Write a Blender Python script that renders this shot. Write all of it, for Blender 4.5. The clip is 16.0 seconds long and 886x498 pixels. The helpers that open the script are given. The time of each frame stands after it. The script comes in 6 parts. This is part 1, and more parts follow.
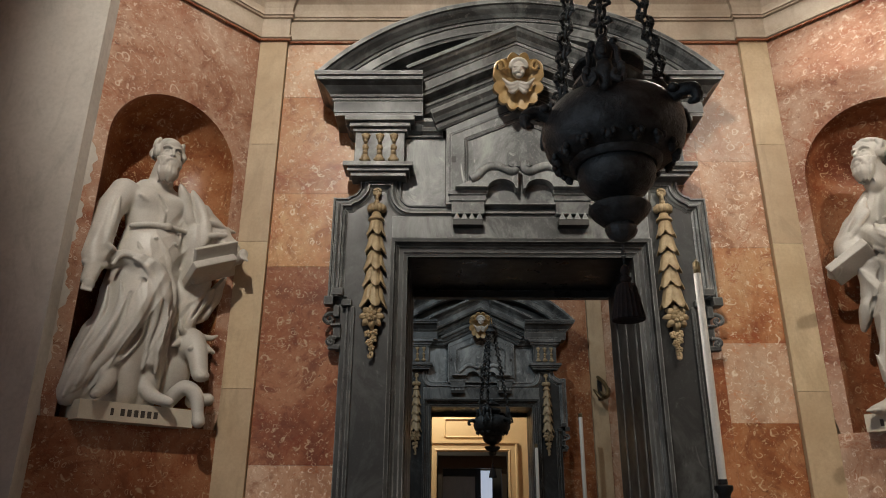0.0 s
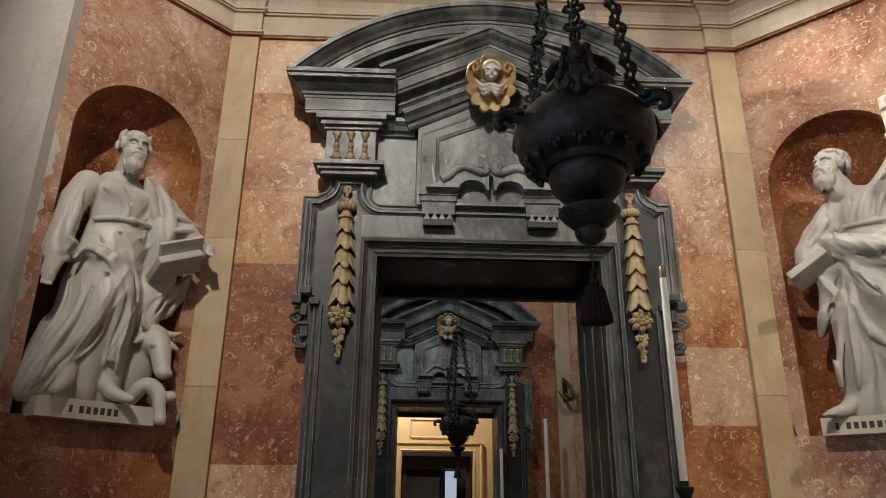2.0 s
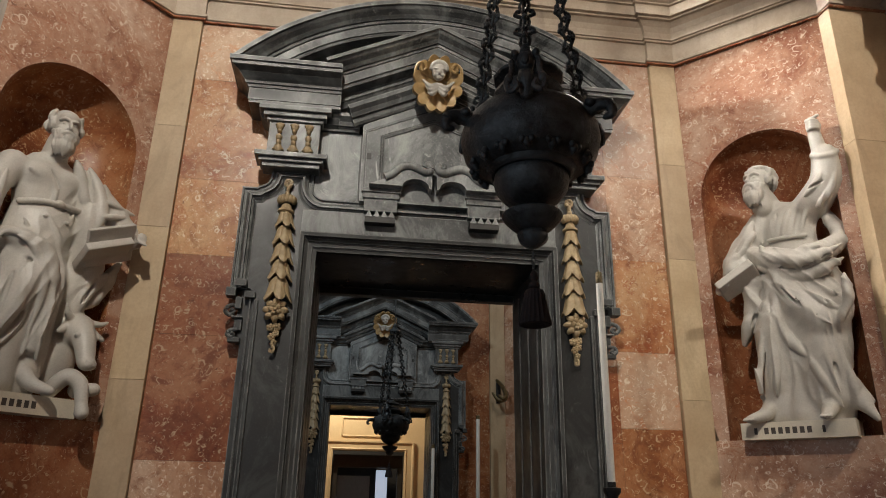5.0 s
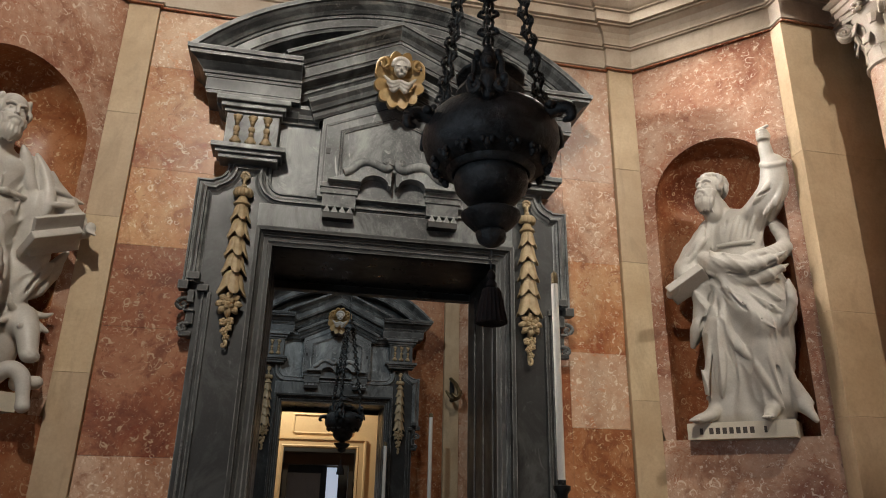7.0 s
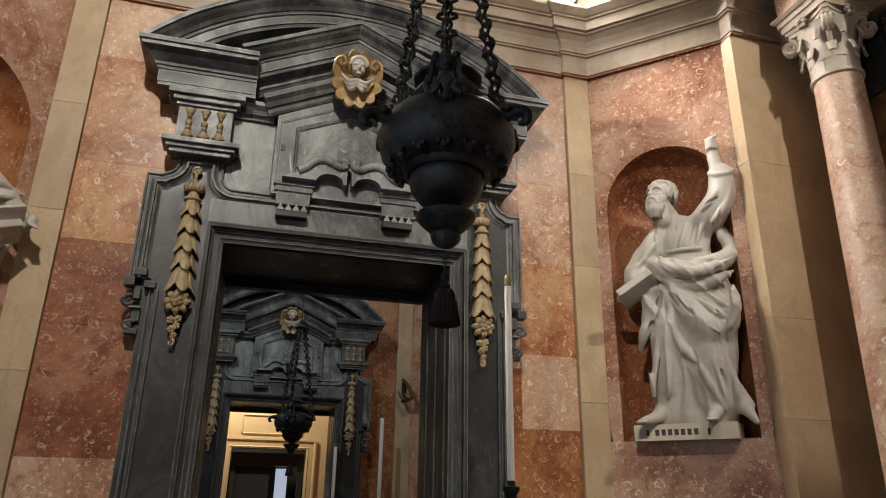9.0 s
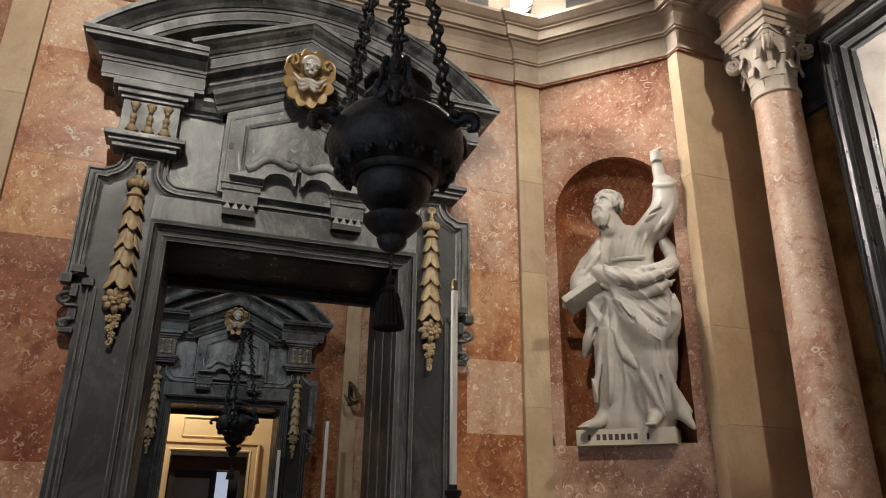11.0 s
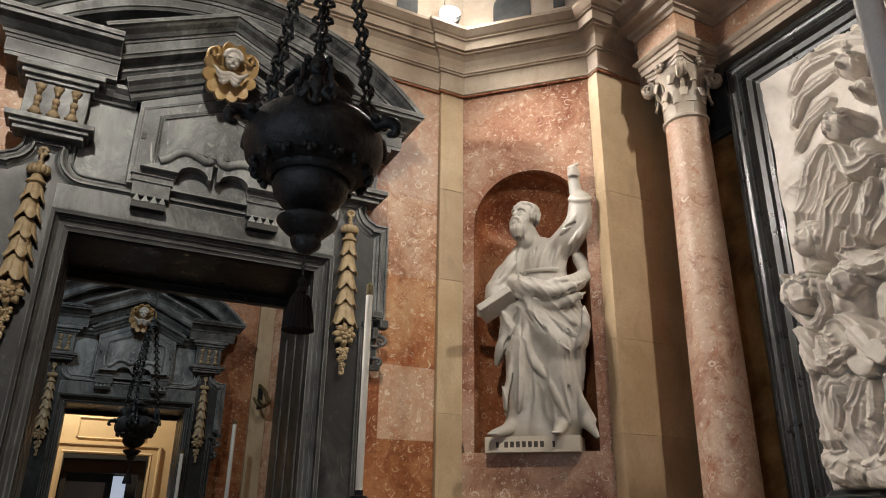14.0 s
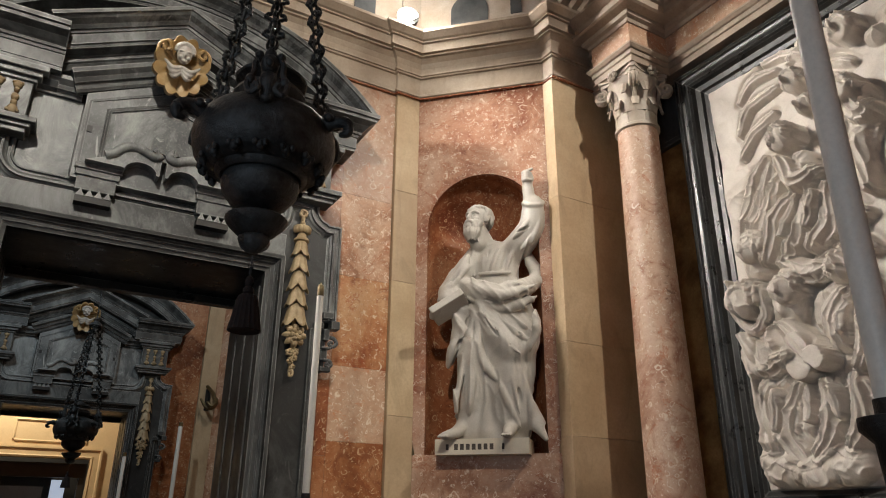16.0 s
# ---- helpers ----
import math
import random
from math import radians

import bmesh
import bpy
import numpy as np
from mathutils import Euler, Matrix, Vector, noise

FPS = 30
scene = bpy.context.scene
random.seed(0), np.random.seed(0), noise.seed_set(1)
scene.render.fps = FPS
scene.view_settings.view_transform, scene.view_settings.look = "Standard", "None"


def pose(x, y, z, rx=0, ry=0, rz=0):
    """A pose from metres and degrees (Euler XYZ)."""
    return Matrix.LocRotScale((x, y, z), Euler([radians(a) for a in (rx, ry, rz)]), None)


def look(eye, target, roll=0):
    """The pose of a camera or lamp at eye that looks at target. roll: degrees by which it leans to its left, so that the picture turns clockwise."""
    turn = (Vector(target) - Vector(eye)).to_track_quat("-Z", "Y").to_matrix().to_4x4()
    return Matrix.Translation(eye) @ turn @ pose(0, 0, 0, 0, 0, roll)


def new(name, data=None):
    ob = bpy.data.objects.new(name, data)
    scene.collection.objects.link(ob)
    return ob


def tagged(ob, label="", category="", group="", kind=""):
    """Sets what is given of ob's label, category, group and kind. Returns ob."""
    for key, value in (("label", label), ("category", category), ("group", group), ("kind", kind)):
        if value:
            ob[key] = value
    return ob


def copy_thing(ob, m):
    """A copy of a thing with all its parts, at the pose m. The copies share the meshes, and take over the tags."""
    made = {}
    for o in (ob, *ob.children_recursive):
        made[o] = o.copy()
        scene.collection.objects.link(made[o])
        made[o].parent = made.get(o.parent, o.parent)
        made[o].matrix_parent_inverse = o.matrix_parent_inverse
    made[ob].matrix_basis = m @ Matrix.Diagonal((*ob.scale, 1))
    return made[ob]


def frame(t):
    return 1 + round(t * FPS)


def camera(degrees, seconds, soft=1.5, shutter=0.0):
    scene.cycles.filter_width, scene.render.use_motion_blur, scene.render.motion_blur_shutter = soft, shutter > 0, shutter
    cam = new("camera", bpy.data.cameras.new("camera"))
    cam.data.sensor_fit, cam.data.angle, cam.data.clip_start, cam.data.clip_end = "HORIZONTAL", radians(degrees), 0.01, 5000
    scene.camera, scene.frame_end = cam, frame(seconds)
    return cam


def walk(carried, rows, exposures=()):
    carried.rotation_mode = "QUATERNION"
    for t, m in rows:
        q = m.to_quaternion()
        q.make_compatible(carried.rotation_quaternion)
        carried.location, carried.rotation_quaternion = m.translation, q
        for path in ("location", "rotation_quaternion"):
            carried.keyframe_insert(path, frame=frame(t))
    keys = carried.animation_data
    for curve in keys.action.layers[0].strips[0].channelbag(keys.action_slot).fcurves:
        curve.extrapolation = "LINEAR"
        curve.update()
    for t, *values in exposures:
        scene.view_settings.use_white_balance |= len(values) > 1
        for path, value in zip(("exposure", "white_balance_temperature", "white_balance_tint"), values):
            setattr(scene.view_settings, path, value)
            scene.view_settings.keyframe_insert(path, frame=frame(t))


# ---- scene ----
EXPOSURE = -0.03
# seconds, place in metres, yaw, pitch, roll in degrees
ROWS = [
    (0.0, -0.5380, -5.0248, 1.6011, 0.495, 20.015, -0.365),
    (0.5, -0.5382, -5.0226, 1.6013, -0.091, 20.094, -0.370),
    (1.0, -0.5395, -5.0216, 1.6010, -0.773, 20.127, -0.432),
    (1.5, -0.5419, -5.0221, 1.6001, -1.511, 20.105, -0.490),
    (2.0, -0.5445, -5.0225, 1.5994, -2.300, 20.080, -0.552),
    (2.5, -0.5469, -5.0213, 1.5992, -3.134, 20.063, -0.623),
    (3.0, -0.5488, -5.0186, 1.5997, -4.019, 20.034, -0.710),
    (3.5, -0.5503, -5.0159, 1.6002, -4.906, 20.044, -0.778),
    (4.0, -0.5517, -5.0148, 1.6002, -5.857, 20.075, -0.836),
    (6.5, -0.5617, -5.0203, 1.5943, -10.576, 20.051, -1.099),
    (7.0, -0.5618, -5.0194, 1.5946, -11.542, 20.019, -1.090),
    (7.5, -0.5617, -5.0183, 1.5948, -12.495, 20.025, -1.064),
    (8.0, -0.5614, -5.0179, 1.5948, -13.479, 20.053, -1.022),
    (8.5, -0.5606, -5.0181, 1.5945, -14.392, 20.102, -0.937),
    (9.0, -0.5595, -5.0186, 1.5943, -15.383, 20.166, -0.859),
    (11.5, -0.5439, -5.0356, 1.5942, -20.726, 20.602, -0.758),
    (12.0, -0.5422, -5.0378, 1.5942, -21.888, 20.693, -0.813),
    (12.5, -0.5400, -5.0402, 1.5939, -23.060, 20.781, -0.838),
    (13.0, -0.5375, -5.0417, 1.5934, -24.230, 20.880, -0.802),
    (13.5, -0.5346, -5.0425, 1.5930, -25.420, 20.976, -0.813),
    (14.0, -0.5313, -5.0434, 1.5927, -26.580, 21.052, -0.783),
    (14.5, -0.5276, -5.0444, 1.5929, -27.665, 21.124, -0.716),
    (15.0, -0.5237, -5.0453, 1.5933, -28.698, 21.205, -0.596),
    (15.5, -0.5202, -5.0461, 1.5936, -29.606, 21.276, -0.492),
    (16.0, -0.5178, -5.0470, 1.5936, -30.361, 21.270, -0.383),
]
cam = camera(64.64, 16.0, soft=1.0)
walk(cam, [(t, pose(x, y, z, 90 + pitch, roll, yaw)) for t, x, y, z, yaw, pitch, roll in ROWS], [(0.0, EXPOSURE), (16.0, EXPOSURE)])

# ---------------------------------------------------------------- light
world = bpy.data.worlds.new("world")
scene.world = world
world.use_nodes = True
wn = world.node_tree.nodes
sky = wn.new("ShaderNodeTexSky")
sky.sky_type = "NISHITA"
sky.sun_disc = False
sky.sun_elevation, sky.sun_rotation = radians(35), radians(200)
world.node_tree.links.new(sky.outputs[0], wn["Background"].inputs[0])
wn["Background"].inputs[1].default_value = 0.04


def spot(name, eye, target, watts, cone, colour, size=0.07):
    data = bpy.data.lights.new(name, "SPOT")
    data.energy, data.spot_size, data.spot_blend, data.color, data.shadow_soft_size = watts, radians(cone), 0.5, colour, size
    ob = new(name, data)
    ob.matrix_world = look(eye, target)
    return ob


WARM = (1.0, 0.93, 0.82)
spot("spotlight_beam_west", (-1.75, -6.2, 7.2), (-0.4, 0.2, 4.75), 1350, 62, WARM)
spot("spotlight_beam_east", (3.70, -6.2, 8.3), (3.0, -0.9, 2.6), 1000, 50, (1.0, 0.93, 0.82))
spot("spotlight_beam_north", (1.98, -0.14, 6.20), (0.6, -6.0, 2.0), 165, 150, (1.0, 0.93, 0.84))
spot("spotlight_beam_northwest", (-1.95, -0.14, 6.22), (3.4, -1.8, 2.8), 1300, 56, (1.0, 0.94, 0.86))
spot("far_beam_west", (-2.15, 1.5, 7.6), (0.5, 7.4, 3.4), 520, 120, (0.78, 0.92, 1.0))
spot("far_beam_east", (2.15, 1.5, 7.6), (2.2, 7.4, 3.0), 230, 70, (1.0, 0.92, 0.82))
spot("passage_lamp_beam", (-0.9, 8.75, 4.6), (0.1, 9.9, 2.2), 330, 140, (1.0, 0.86, 0.64))

# spill from the two spotlights on the cornice
for sx in (1, -1):
    spill = bpy.data.lights.new("spotlight_spill", "POINT")
    spill.energy, spill.color, spill.shadow_soft_size = 16, WARM, 0.09
    new("spotlight_spill", spill).location = (sx * 1.95, -0.26, 6.24)

# daylight from the nave, through the arch in the west wall
nave = bpy.data.lights.new("nave_daylight", "AREA")
nave.shape, nave.size, nave.size_y, nave.energy, nave.color = "RECTANGLE", 1.5, 3.6, 48, (0.70, 0.85, 1.0)
nave_ob = new("nave_daylight", nave)
nave_ob.matrix_world = look((-4.12, -5.9, 2.4), (0.5, -4.4, 2.6))

# ---------------------------------------------------------------- materials


def material(name, rough=0.5, metal=0.0):
    m = bpy.data.materials.new(name)
    m.use_nodes = True
    nt = m.node_tree
    b = nt.nodes["Principled BSDF"]
    b.inputs["Roughness"].default_value, b.inputs["Metallic"].default_value = rough, metal
    return m, nt, b


def place(nt, scale=(1, 1, 1)):
    tc, mp = nt.nodes.new("ShaderNodeTexCoord"), nt.nodes.new("ShaderNodeMapping")
    nt.links.new(tc.outputs["Object"], mp.inputs["Vector"])
    mp.inputs["Scale"].default_value = scale
    return mp.outputs["Vector"]


def wobble(nt, vec, scale, detail=6.0, rough=0.6, distort=0.0):
    n = nt.nodes.new("ShaderNodeTexNoise")
    n.inputs["Scale"].default_value, n.inputs["Detail"].default_value = scale, detail
    n.inputs["Roughness"].default_value, n.inputs["Distortion"].default_value = rough, distort
    nt.links.new(vec, n.inputs["Vector"])
    return n.outputs["Fac"]


def ramp(nt, fac, stops):
    r = nt.nodes.new("ShaderNodeValToRGB")
    el = r.color_ramp.elements
    while len(el) < len(stops):
        el.new(0.5)
    for e, (p, c) in zip(el, stops):
        e.position = p
        e.color = (*c, 1) if not isinstance(c, float) else (c, c, c, 1)
    nt.links.new(fac, r.inputs[0])
    return r.outputs[0]


def mix(nt, fac, a, b, kind="MIX"):
    m = nt.nodes.new("ShaderNodeMix")
    m.data_type, m.blend_type = "RGBA", kind
    for sock, v in ((m.inputs[0], fac), (m.inputs[6], a), (m.inputs[7], b)):
        if isinstance(v, (int, float)):
            sock.default_value = v
        elif isinstance(v, tuple):
            sock.default_value = (*v, 1)
        else:
            nt.links.new(v, sock)
    return m.outputs[2]


def relief(nt, b, height, strength, distance):
    bp = nt.nodes.new("ShaderNodeBump")
    bp.inputs["Strength"].default_value, bp.inputs["Distance"].default_value = strength, distance
    nt.links.new(height, bp.inputs["Height"])
    nt.links.new(bp.outputs[0], b.inputs["Normal"])


def shift(nt, colour, hue=0.02, value=0.35):
    """Each slab a little lighter, darker or more orange than the next."""
    oi, hs = nt.nodes.new("ShaderNodeObjectInfo"), nt.nodes.new("ShaderNodeHueSaturation")
    for sock, lo, hi in (("Hue", 0.5 - hue, 0.5 + hue), ("Value", 1 - value, 1 + value)):
        mr = nt.nodes.new("ShaderNodeMapRange")
        mr.inputs[3].default_value, mr.inputs[4].default_value = lo, hi
        nt.links.new(oi.outputs["Random"], mr.inputs[0])
        nt.links.new(mr.outputs[0], hs.inputs[sock])
    nt.links.new(colour, hs.inputs["Color"])
    return hs.outputs[0]


def red_marble(name, deep, mid, pale, fossil, amount=0.5, rough=0.36):
    m, nt, b = material(name, rough)
    b.inputs["Specular IOR Level"].default_value = 0.32
    v = place(nt)
    clouds = wobble(nt, v, 1.6, 7, 0.66, 0.7)
    col = ramp(nt, clouds, [(0.34, deep), (0.47, mid), (0.66, pale)])
    patches = wobble(nt, v, 4.2, 9, 0.72, 1.2)
    col = mix(nt, ramp(nt, patches, [(0.36, 0.75), (0.48, 0.0)]), col, deep)
    col = mix(nt, ramp(nt, patches, [(0.54, 0.0), (0.70, 0.6)]), col, pale)
    fine = wobble(nt, v, 34, 7, 0.72, 1.0)
    col = mix(nt, ramp(nt, fine, [(0.34, 0.42), (0.50, 0.0)]), col, tuple(c * 0.62 for c in mid))
    # rusty seams where the stone is brecciated
    rust = wobble(nt, v, 2.6, 10, 0.78, 2.2)
    col = mix(nt, ramp(nt, rust, [(0.565, 0.0), (0.60, 0.75), (0.625, 0.0)]), col, (deep[0] * 1.35, deep[1] * 0.95, deep[2] * 0.6))
    # broken shells: curved pale slivers, only here and there
    warpn = nt.nodes.new("ShaderNodeTexNoise")
    warpn.inputs["Scale"].default_value = 11.0
    nt.links.new(v, warpn.inputs["Vector"])
    warp = mix(nt, 0.040, v, warpn.outputs["Color"], "LINEAR_LIGHT")
    for size, lo, amt in ((10.0, 0.49, 0.85), (17.0, 0.47, 0.85), (29.0, 0.46, 0.7)):
        vo = nt.nodes.new("ShaderNodeTexVoronoi")
        vo.feature, vo.inputs["Scale"].default_value = "F1", size
        nt.links.new(warp, vo.inputs["Vector"])
        ring = ramp(nt, vo.outputs["Distance"], [(0.22, 0.0), (0.26, amt), (0.31, amt), (0.35, 0.0)])
        some = ramp(nt, wobble(nt, v, size * 1.1, 2, 0.6, 0.6), [(lo + 0.03, 0.0), (lo + 0.11, 1.0)])
        col = mix(nt, mix(nt, 1.0, ring, some, "MULTIPLY"), col, fossil)
    crumbs = ramp(nt, wobble(nt, v, 46, 4, 0.7, 0.8), [(0.60, 0.0), (0.68, amount)])
    col = mix(nt, crumbs, col, fossil)
    spots = ramp(nt, wobble(nt, v, 14, 4, 0.6, 1.8), [(0.66, 0.0), (0.71, 0.6)])
    col = mix(nt, spots, col, tuple(c * 0.5 for c in deep))
    nt.links.new(shift(nt, col, 0.005, 0.12), b.inputs["Base Color"])
    nt.links.new(ramp(nt, fine, [(0.3, rough + 0.1), (0.7, rough - 0.08)]), b.inputs["Roughness"])
    relief(nt, b, fine, 0.15, 0.004)
    return m


RED = red_marble("red_shell_marble", (0.22, 0.080, 0.042), (0.42, 0.225, 0.14), (0.53, 0.37, 0.27), (0.68, 0.55, 0.43))
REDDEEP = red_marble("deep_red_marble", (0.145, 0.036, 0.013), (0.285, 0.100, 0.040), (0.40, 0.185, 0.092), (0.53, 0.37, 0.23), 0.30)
PINK = red_marble("pale_pink_marble", (0.38, 0.19, 0.115), (0.47, 0.29, 0.19), (0.57, 0.41, 0.30), (0.68, 0.58, 0.46), 0.35)
ORANGE = red_marble("orange_shell_marble", (0.23, 0.062, 0.020), (0.45, 0.20, 0.085), (0.56, 0.345, 0.185), (0.68, 0.54, 0.38), 0.4)
COLUMN = red_marble("column_marble", (0.25, 0.095, 0.06), (0.44, 0.285, 0.21), (0.52, 0.385, 0.30), (0.60, 0.50, 0.41), 0.35, 0.42)


def stone(name, a, bcol, rough=0.6, scale=3.0, bump=0.15, vary=0.0):
    m, nt, b = material(name, rough)
    v = place(nt)
    big, fine = wobble(nt, v, scale, 5, 0.6), wobble(nt, v, scale * 22, 5, 0.65)
    col = ramp(nt, big, [(0.3, a), (0.7, bcol)])
    col = mix(nt, ramp(nt, fine, [(0.3, 0.25), (0.6, 0.0)]), col, tuple(c * 0.6 for c in a))
    if vary:
        stain = wobble(nt, place(nt, (1, 1, 0.35)), 4.5, 6, 0.7, 1.0)
        col = mix(nt, ramp(nt, stain, [(0.52, 0.0), (0.75, 0.5)]), col, tuple(c * 0.55 for c in a))
        col = shift(nt, col, 0.004, vary)
    nt.links.new(col, b.inputs["Base Color"])
    relief(nt, b, fine, bump, 0.004)
    return m


YELLOW = stone("yellow_limestone", (0.42, 0.295, 0.17), (0.54, 0.41, 0.26), 0.5, 2.0, 0.15, 0.10)
CREAM = stone("cream_cornice_stone", (0.31, 0.235, 0.172), (0.46, 0.38, 0.295), 0.6, 2.2, 0.2, 0.05)
PLASTER = stone("grey_plaster", (0.44, 0.40, 0.35), (0.56, 0.52, 0.47), 0.7, 1.6, 0.15, 0.04)
WHITE = stone("white_statue_marble", (0.44, 0.405, 0.355), (0.58, 0.55, 0.50), 0.42, 4.0, 0.06)
TABLET = stone("ivory_marble_tablet", (0.58, 0.51, 0.40), (0.68, 0.61, 0.49), 0.4, 6.0, 0.05)
STUCCO = stone("relief_marble", (0.54, 0.48, 0.415), (0.67, 0.615, 0.55), 0.5, 5.0, 0.1)
CAPITAL = stone("capital_marble", (0.36, 0.30, 0.235), (0.52, 0.455, 0.38), 0.5, 6.0, 0.15)
GILT = stone("ochre_carved_stone", (0.27, 0.19, 0.095), (0.52, 0.40, 0.24), 0.5, 14.0, 0.2)
SHELL = stone("gilded_shell", (0.38, 0.22, 0.065), (0.56, 0.42, 0.23), 0.45, 8.0, 0.15)
OCHRE = stone("brown_onyx", (0.10, 0.045, 0.016), (0.50, 0.29, 0.11), 0.25, 3.2, 0.05)
WAX = stone("white_wax", (0.72, 0.69, 0.62), (0.78, 0.75, 0.69), 0.45, 5.0, 0.03)
DRUM = stone("faded_fresco_plaster", (0.48, 0.37, 0.27), (0.66, 0.60, 0.54), 0.8, 3.4, 0.1)
CREAMDOOR = stone("cream_painted_wood", (0.60, 0.46, 0.27), (0.66, 0.52, 0.32), 0.45, 3.0, 0.05)
GREYARCH = stone("dark_grey_arch", (0.055, 0.06, 0.065), (0.13, 0.135, 0.14), 0.8, 5.0, 0.1)
FLOOR = stone("low_bounce_floor_marble", (0.085, 0.065, 0.055), (0.16, 0.13, 0.11), 0.35, 1.4, 0.05)
INK = stone("dark_lettering", (0.045, 0.032, 0.025), (0.08, 0.06, 0.05), 0.6, 30.0, 0.02)


def dark_marble(name, lo, hi, dusty, rough, worn=0.7):
    m, nt, b = material(name, rough)
    v = place(nt)
    vz = place(nt, (1, 1, 0.6))
    base = ramp(nt, wobble(nt, v, 1.7, 5, 0.6, 0.4), [(0.3, (lo * 0.97, lo * 1.04, lo * 1.05)), (0.7, (hi, hi * 1.04, hi * 1.04))])
    dust = ramp(nt, wobble(nt, vz, 3.2, 9, 0.72, 0.7), [(0.45, 0.0), (0.72, 0.85)])
    col = mix(nt, dust, base, (dusty * 0.98, dusty * 1.03, dusty))
    scuff = ramp(nt, wobble(nt, place(nt, (1, 1, 0.6)), 6, 6, 0.72, 1.5), [(0.62, 0.0), (0.70, 0.6)])
    col = mix(nt, scuff, col, (dusty * 1.35, dusty * 1.35, dusty * 1.3))
    grain = wobble(nt, v, 60, 5, 0.7)
    col = mix(nt, ramp(nt, grain, [(0.55, 0.0), (0.75, 0.4)]), col, (dusty * 1.1,) * 3)
    # worn edges paled, the mouldings' edge highlights put into the colour too
    bev, geo, dot = nt.nodes.new("ShaderNodeBevel"), nt.nodes.new("ShaderNodeNewGeometry"), nt.nodes.new("ShaderNodeVectorMath")
    bev.samples, bev.inputs["Radius"].default_value, dot.operation = 4, 0.014, "DOT_PRODUCT"
    nt.links.new(bev.outputs[0], dot.inputs[0])
    nt.links.new(geo.outputs["Normal"], dot.inputs[1])
    rubbed_glint = ramp(nt, dot.outputs["Value"], [(0.88, worn), (0.992, 0.0)])
    patchy = ramp(nt, wobble(nt, v, 5.0, 6, 0.7, 0.6), [(0.36, 0.15), (0.60, 1.0)])
    col = mix(nt, mix(nt, 1.0, rubbed_glint, patchy, "MULTIPLY"), col, (0.46, 0.47, 0.455))
    streak = ramp(nt, wobble(nt, place(nt, (1, 1, 0.09)), 13, 6, 0.65, 0.4), [(0.60, 0.0), (0.80, 0.12)])
    col = mix(nt, streak, col, (dusty * 1.25, dusty * 1.27, dusty * 1.25))
    nt.links.new(col, b.inputs["Base Color"])
    nt.links.new(ramp(nt, wobble(nt, v, 7, 5, 0.7), [(0.3, rough - 0.1), (0.7, rough + 0.14)]), b.inputs["Roughness"])
    relief(nt, b, grain, 0.08, 0.003)
    return m


# one stone in graded tones; the upper parts' brighter light is put into colour
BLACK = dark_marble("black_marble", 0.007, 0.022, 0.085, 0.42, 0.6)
AGED_LIT = dark_marble("weathered_lit_black_marble", 0.018, 0.085, 0.31, 0.42, 0.95)
MID_BLACK = dark_marble("mid_black_marble", 0.010, 0.040, 0.15, 0.40, 0.8)
# attic dust, with the glare on the attic put into its paleness
DUSTY_LIT = dark_marble("dusty_lit_black_marble", 0.055, 0.21, 0.54, 0.44, 1.0)
# darkest black: polished altar frame, and the shade under the lintel put into colour
JET = dark_marble("polished_shaded_black_marble", 0.004, 0.012, 0.035, 0.32, 0.5)


def metal(name, a, bcol, rough, metallic):
    m, nt, b = material(name, rough, metallic)
    v = place(nt)
    n = wobble(nt, v, 9, 6, 0.7)
    nt.links.new(ramp(nt, n, [(0.35, a), (0.7, bcol)]), b.inputs["Base Color"])
    relief(nt, b, wobble(nt, v, 26, 6, 0.7), 0.75, 0.012)
    return m


BRONZE = metal("aged_bronze", (0.013, 0.013, 0.013), (0.085, 0.096, 0.102), 0.45, 0.5)
IRON = metal("black_iron", (0.010, 0.010, 0.010), (0.025, 0.024, 0.023), 0.5, 0.4)
BRASS = metal("dull_brass", (0.12, 0.09, 0.045), (0.22, 0.17, 0.09), 0.4, 0.8)
CLOTH = metal("dark_red_silk", (0.010, 0.006, 0.006), (0.028, 0.016, 0.014), 0.85, 0.0)
GLOW, glow_nt, glow_b = material("lit_lamp_glass", 0.4)
glow_b.inputs["Emission Color"].default_value, glow_b.inputs["Emission Strength"].default_value = (1.0, 0.95, 0.88, 1), 30.0
DAY, day_nt, day_b = material("daylit_glass", 0.3)
day_b.inputs["Emission Color"].default_value, day_b.inputs["Emission Strength"].default_value = (0.62, 0.75, 0.95, 1), 0.55
DARK = stone("dark_wood_and_shade", (0.012, 0.010, 0.009), (0.03, 0.026, 0.022), 0.5, 4.0, 0.05)

# ---------------------------------------------------------------- mesh helpers


def part(name, bm, mat, parent=None, label="", smooth=False):
    """Links bm, given in world metres, as one mesh object, under parent if there is one."""
    if parent is not None:
        base = parent.location if parent.parent is None else parent.location + parent.parent.location
        bmesh.ops.translate(bm, verts=bm.verts, vec=-Vector(base))
    bmesh.ops.recalc_face_normals(bm, faces=bm.faces)
    me = bpy.data.meshes.new(name)
    bm.to_mesh(me)
    bm.free()
    me.materials.append(mat)
    if smooth:
        me.shade_smooth()
        me.set_sharp_from_angle(angle=radians(42))
    ob = new(name, me)
    if parent is not None:
        ob.parent = parent
    if label:
        tagged(ob, label)
    return ob


def thing(name, at, label, category, group="", kind=""):
    ob = new(name)
    ob.location = at
    ob.empty_display_size = 0.1
    return tagged(ob, label, category, group, kind)


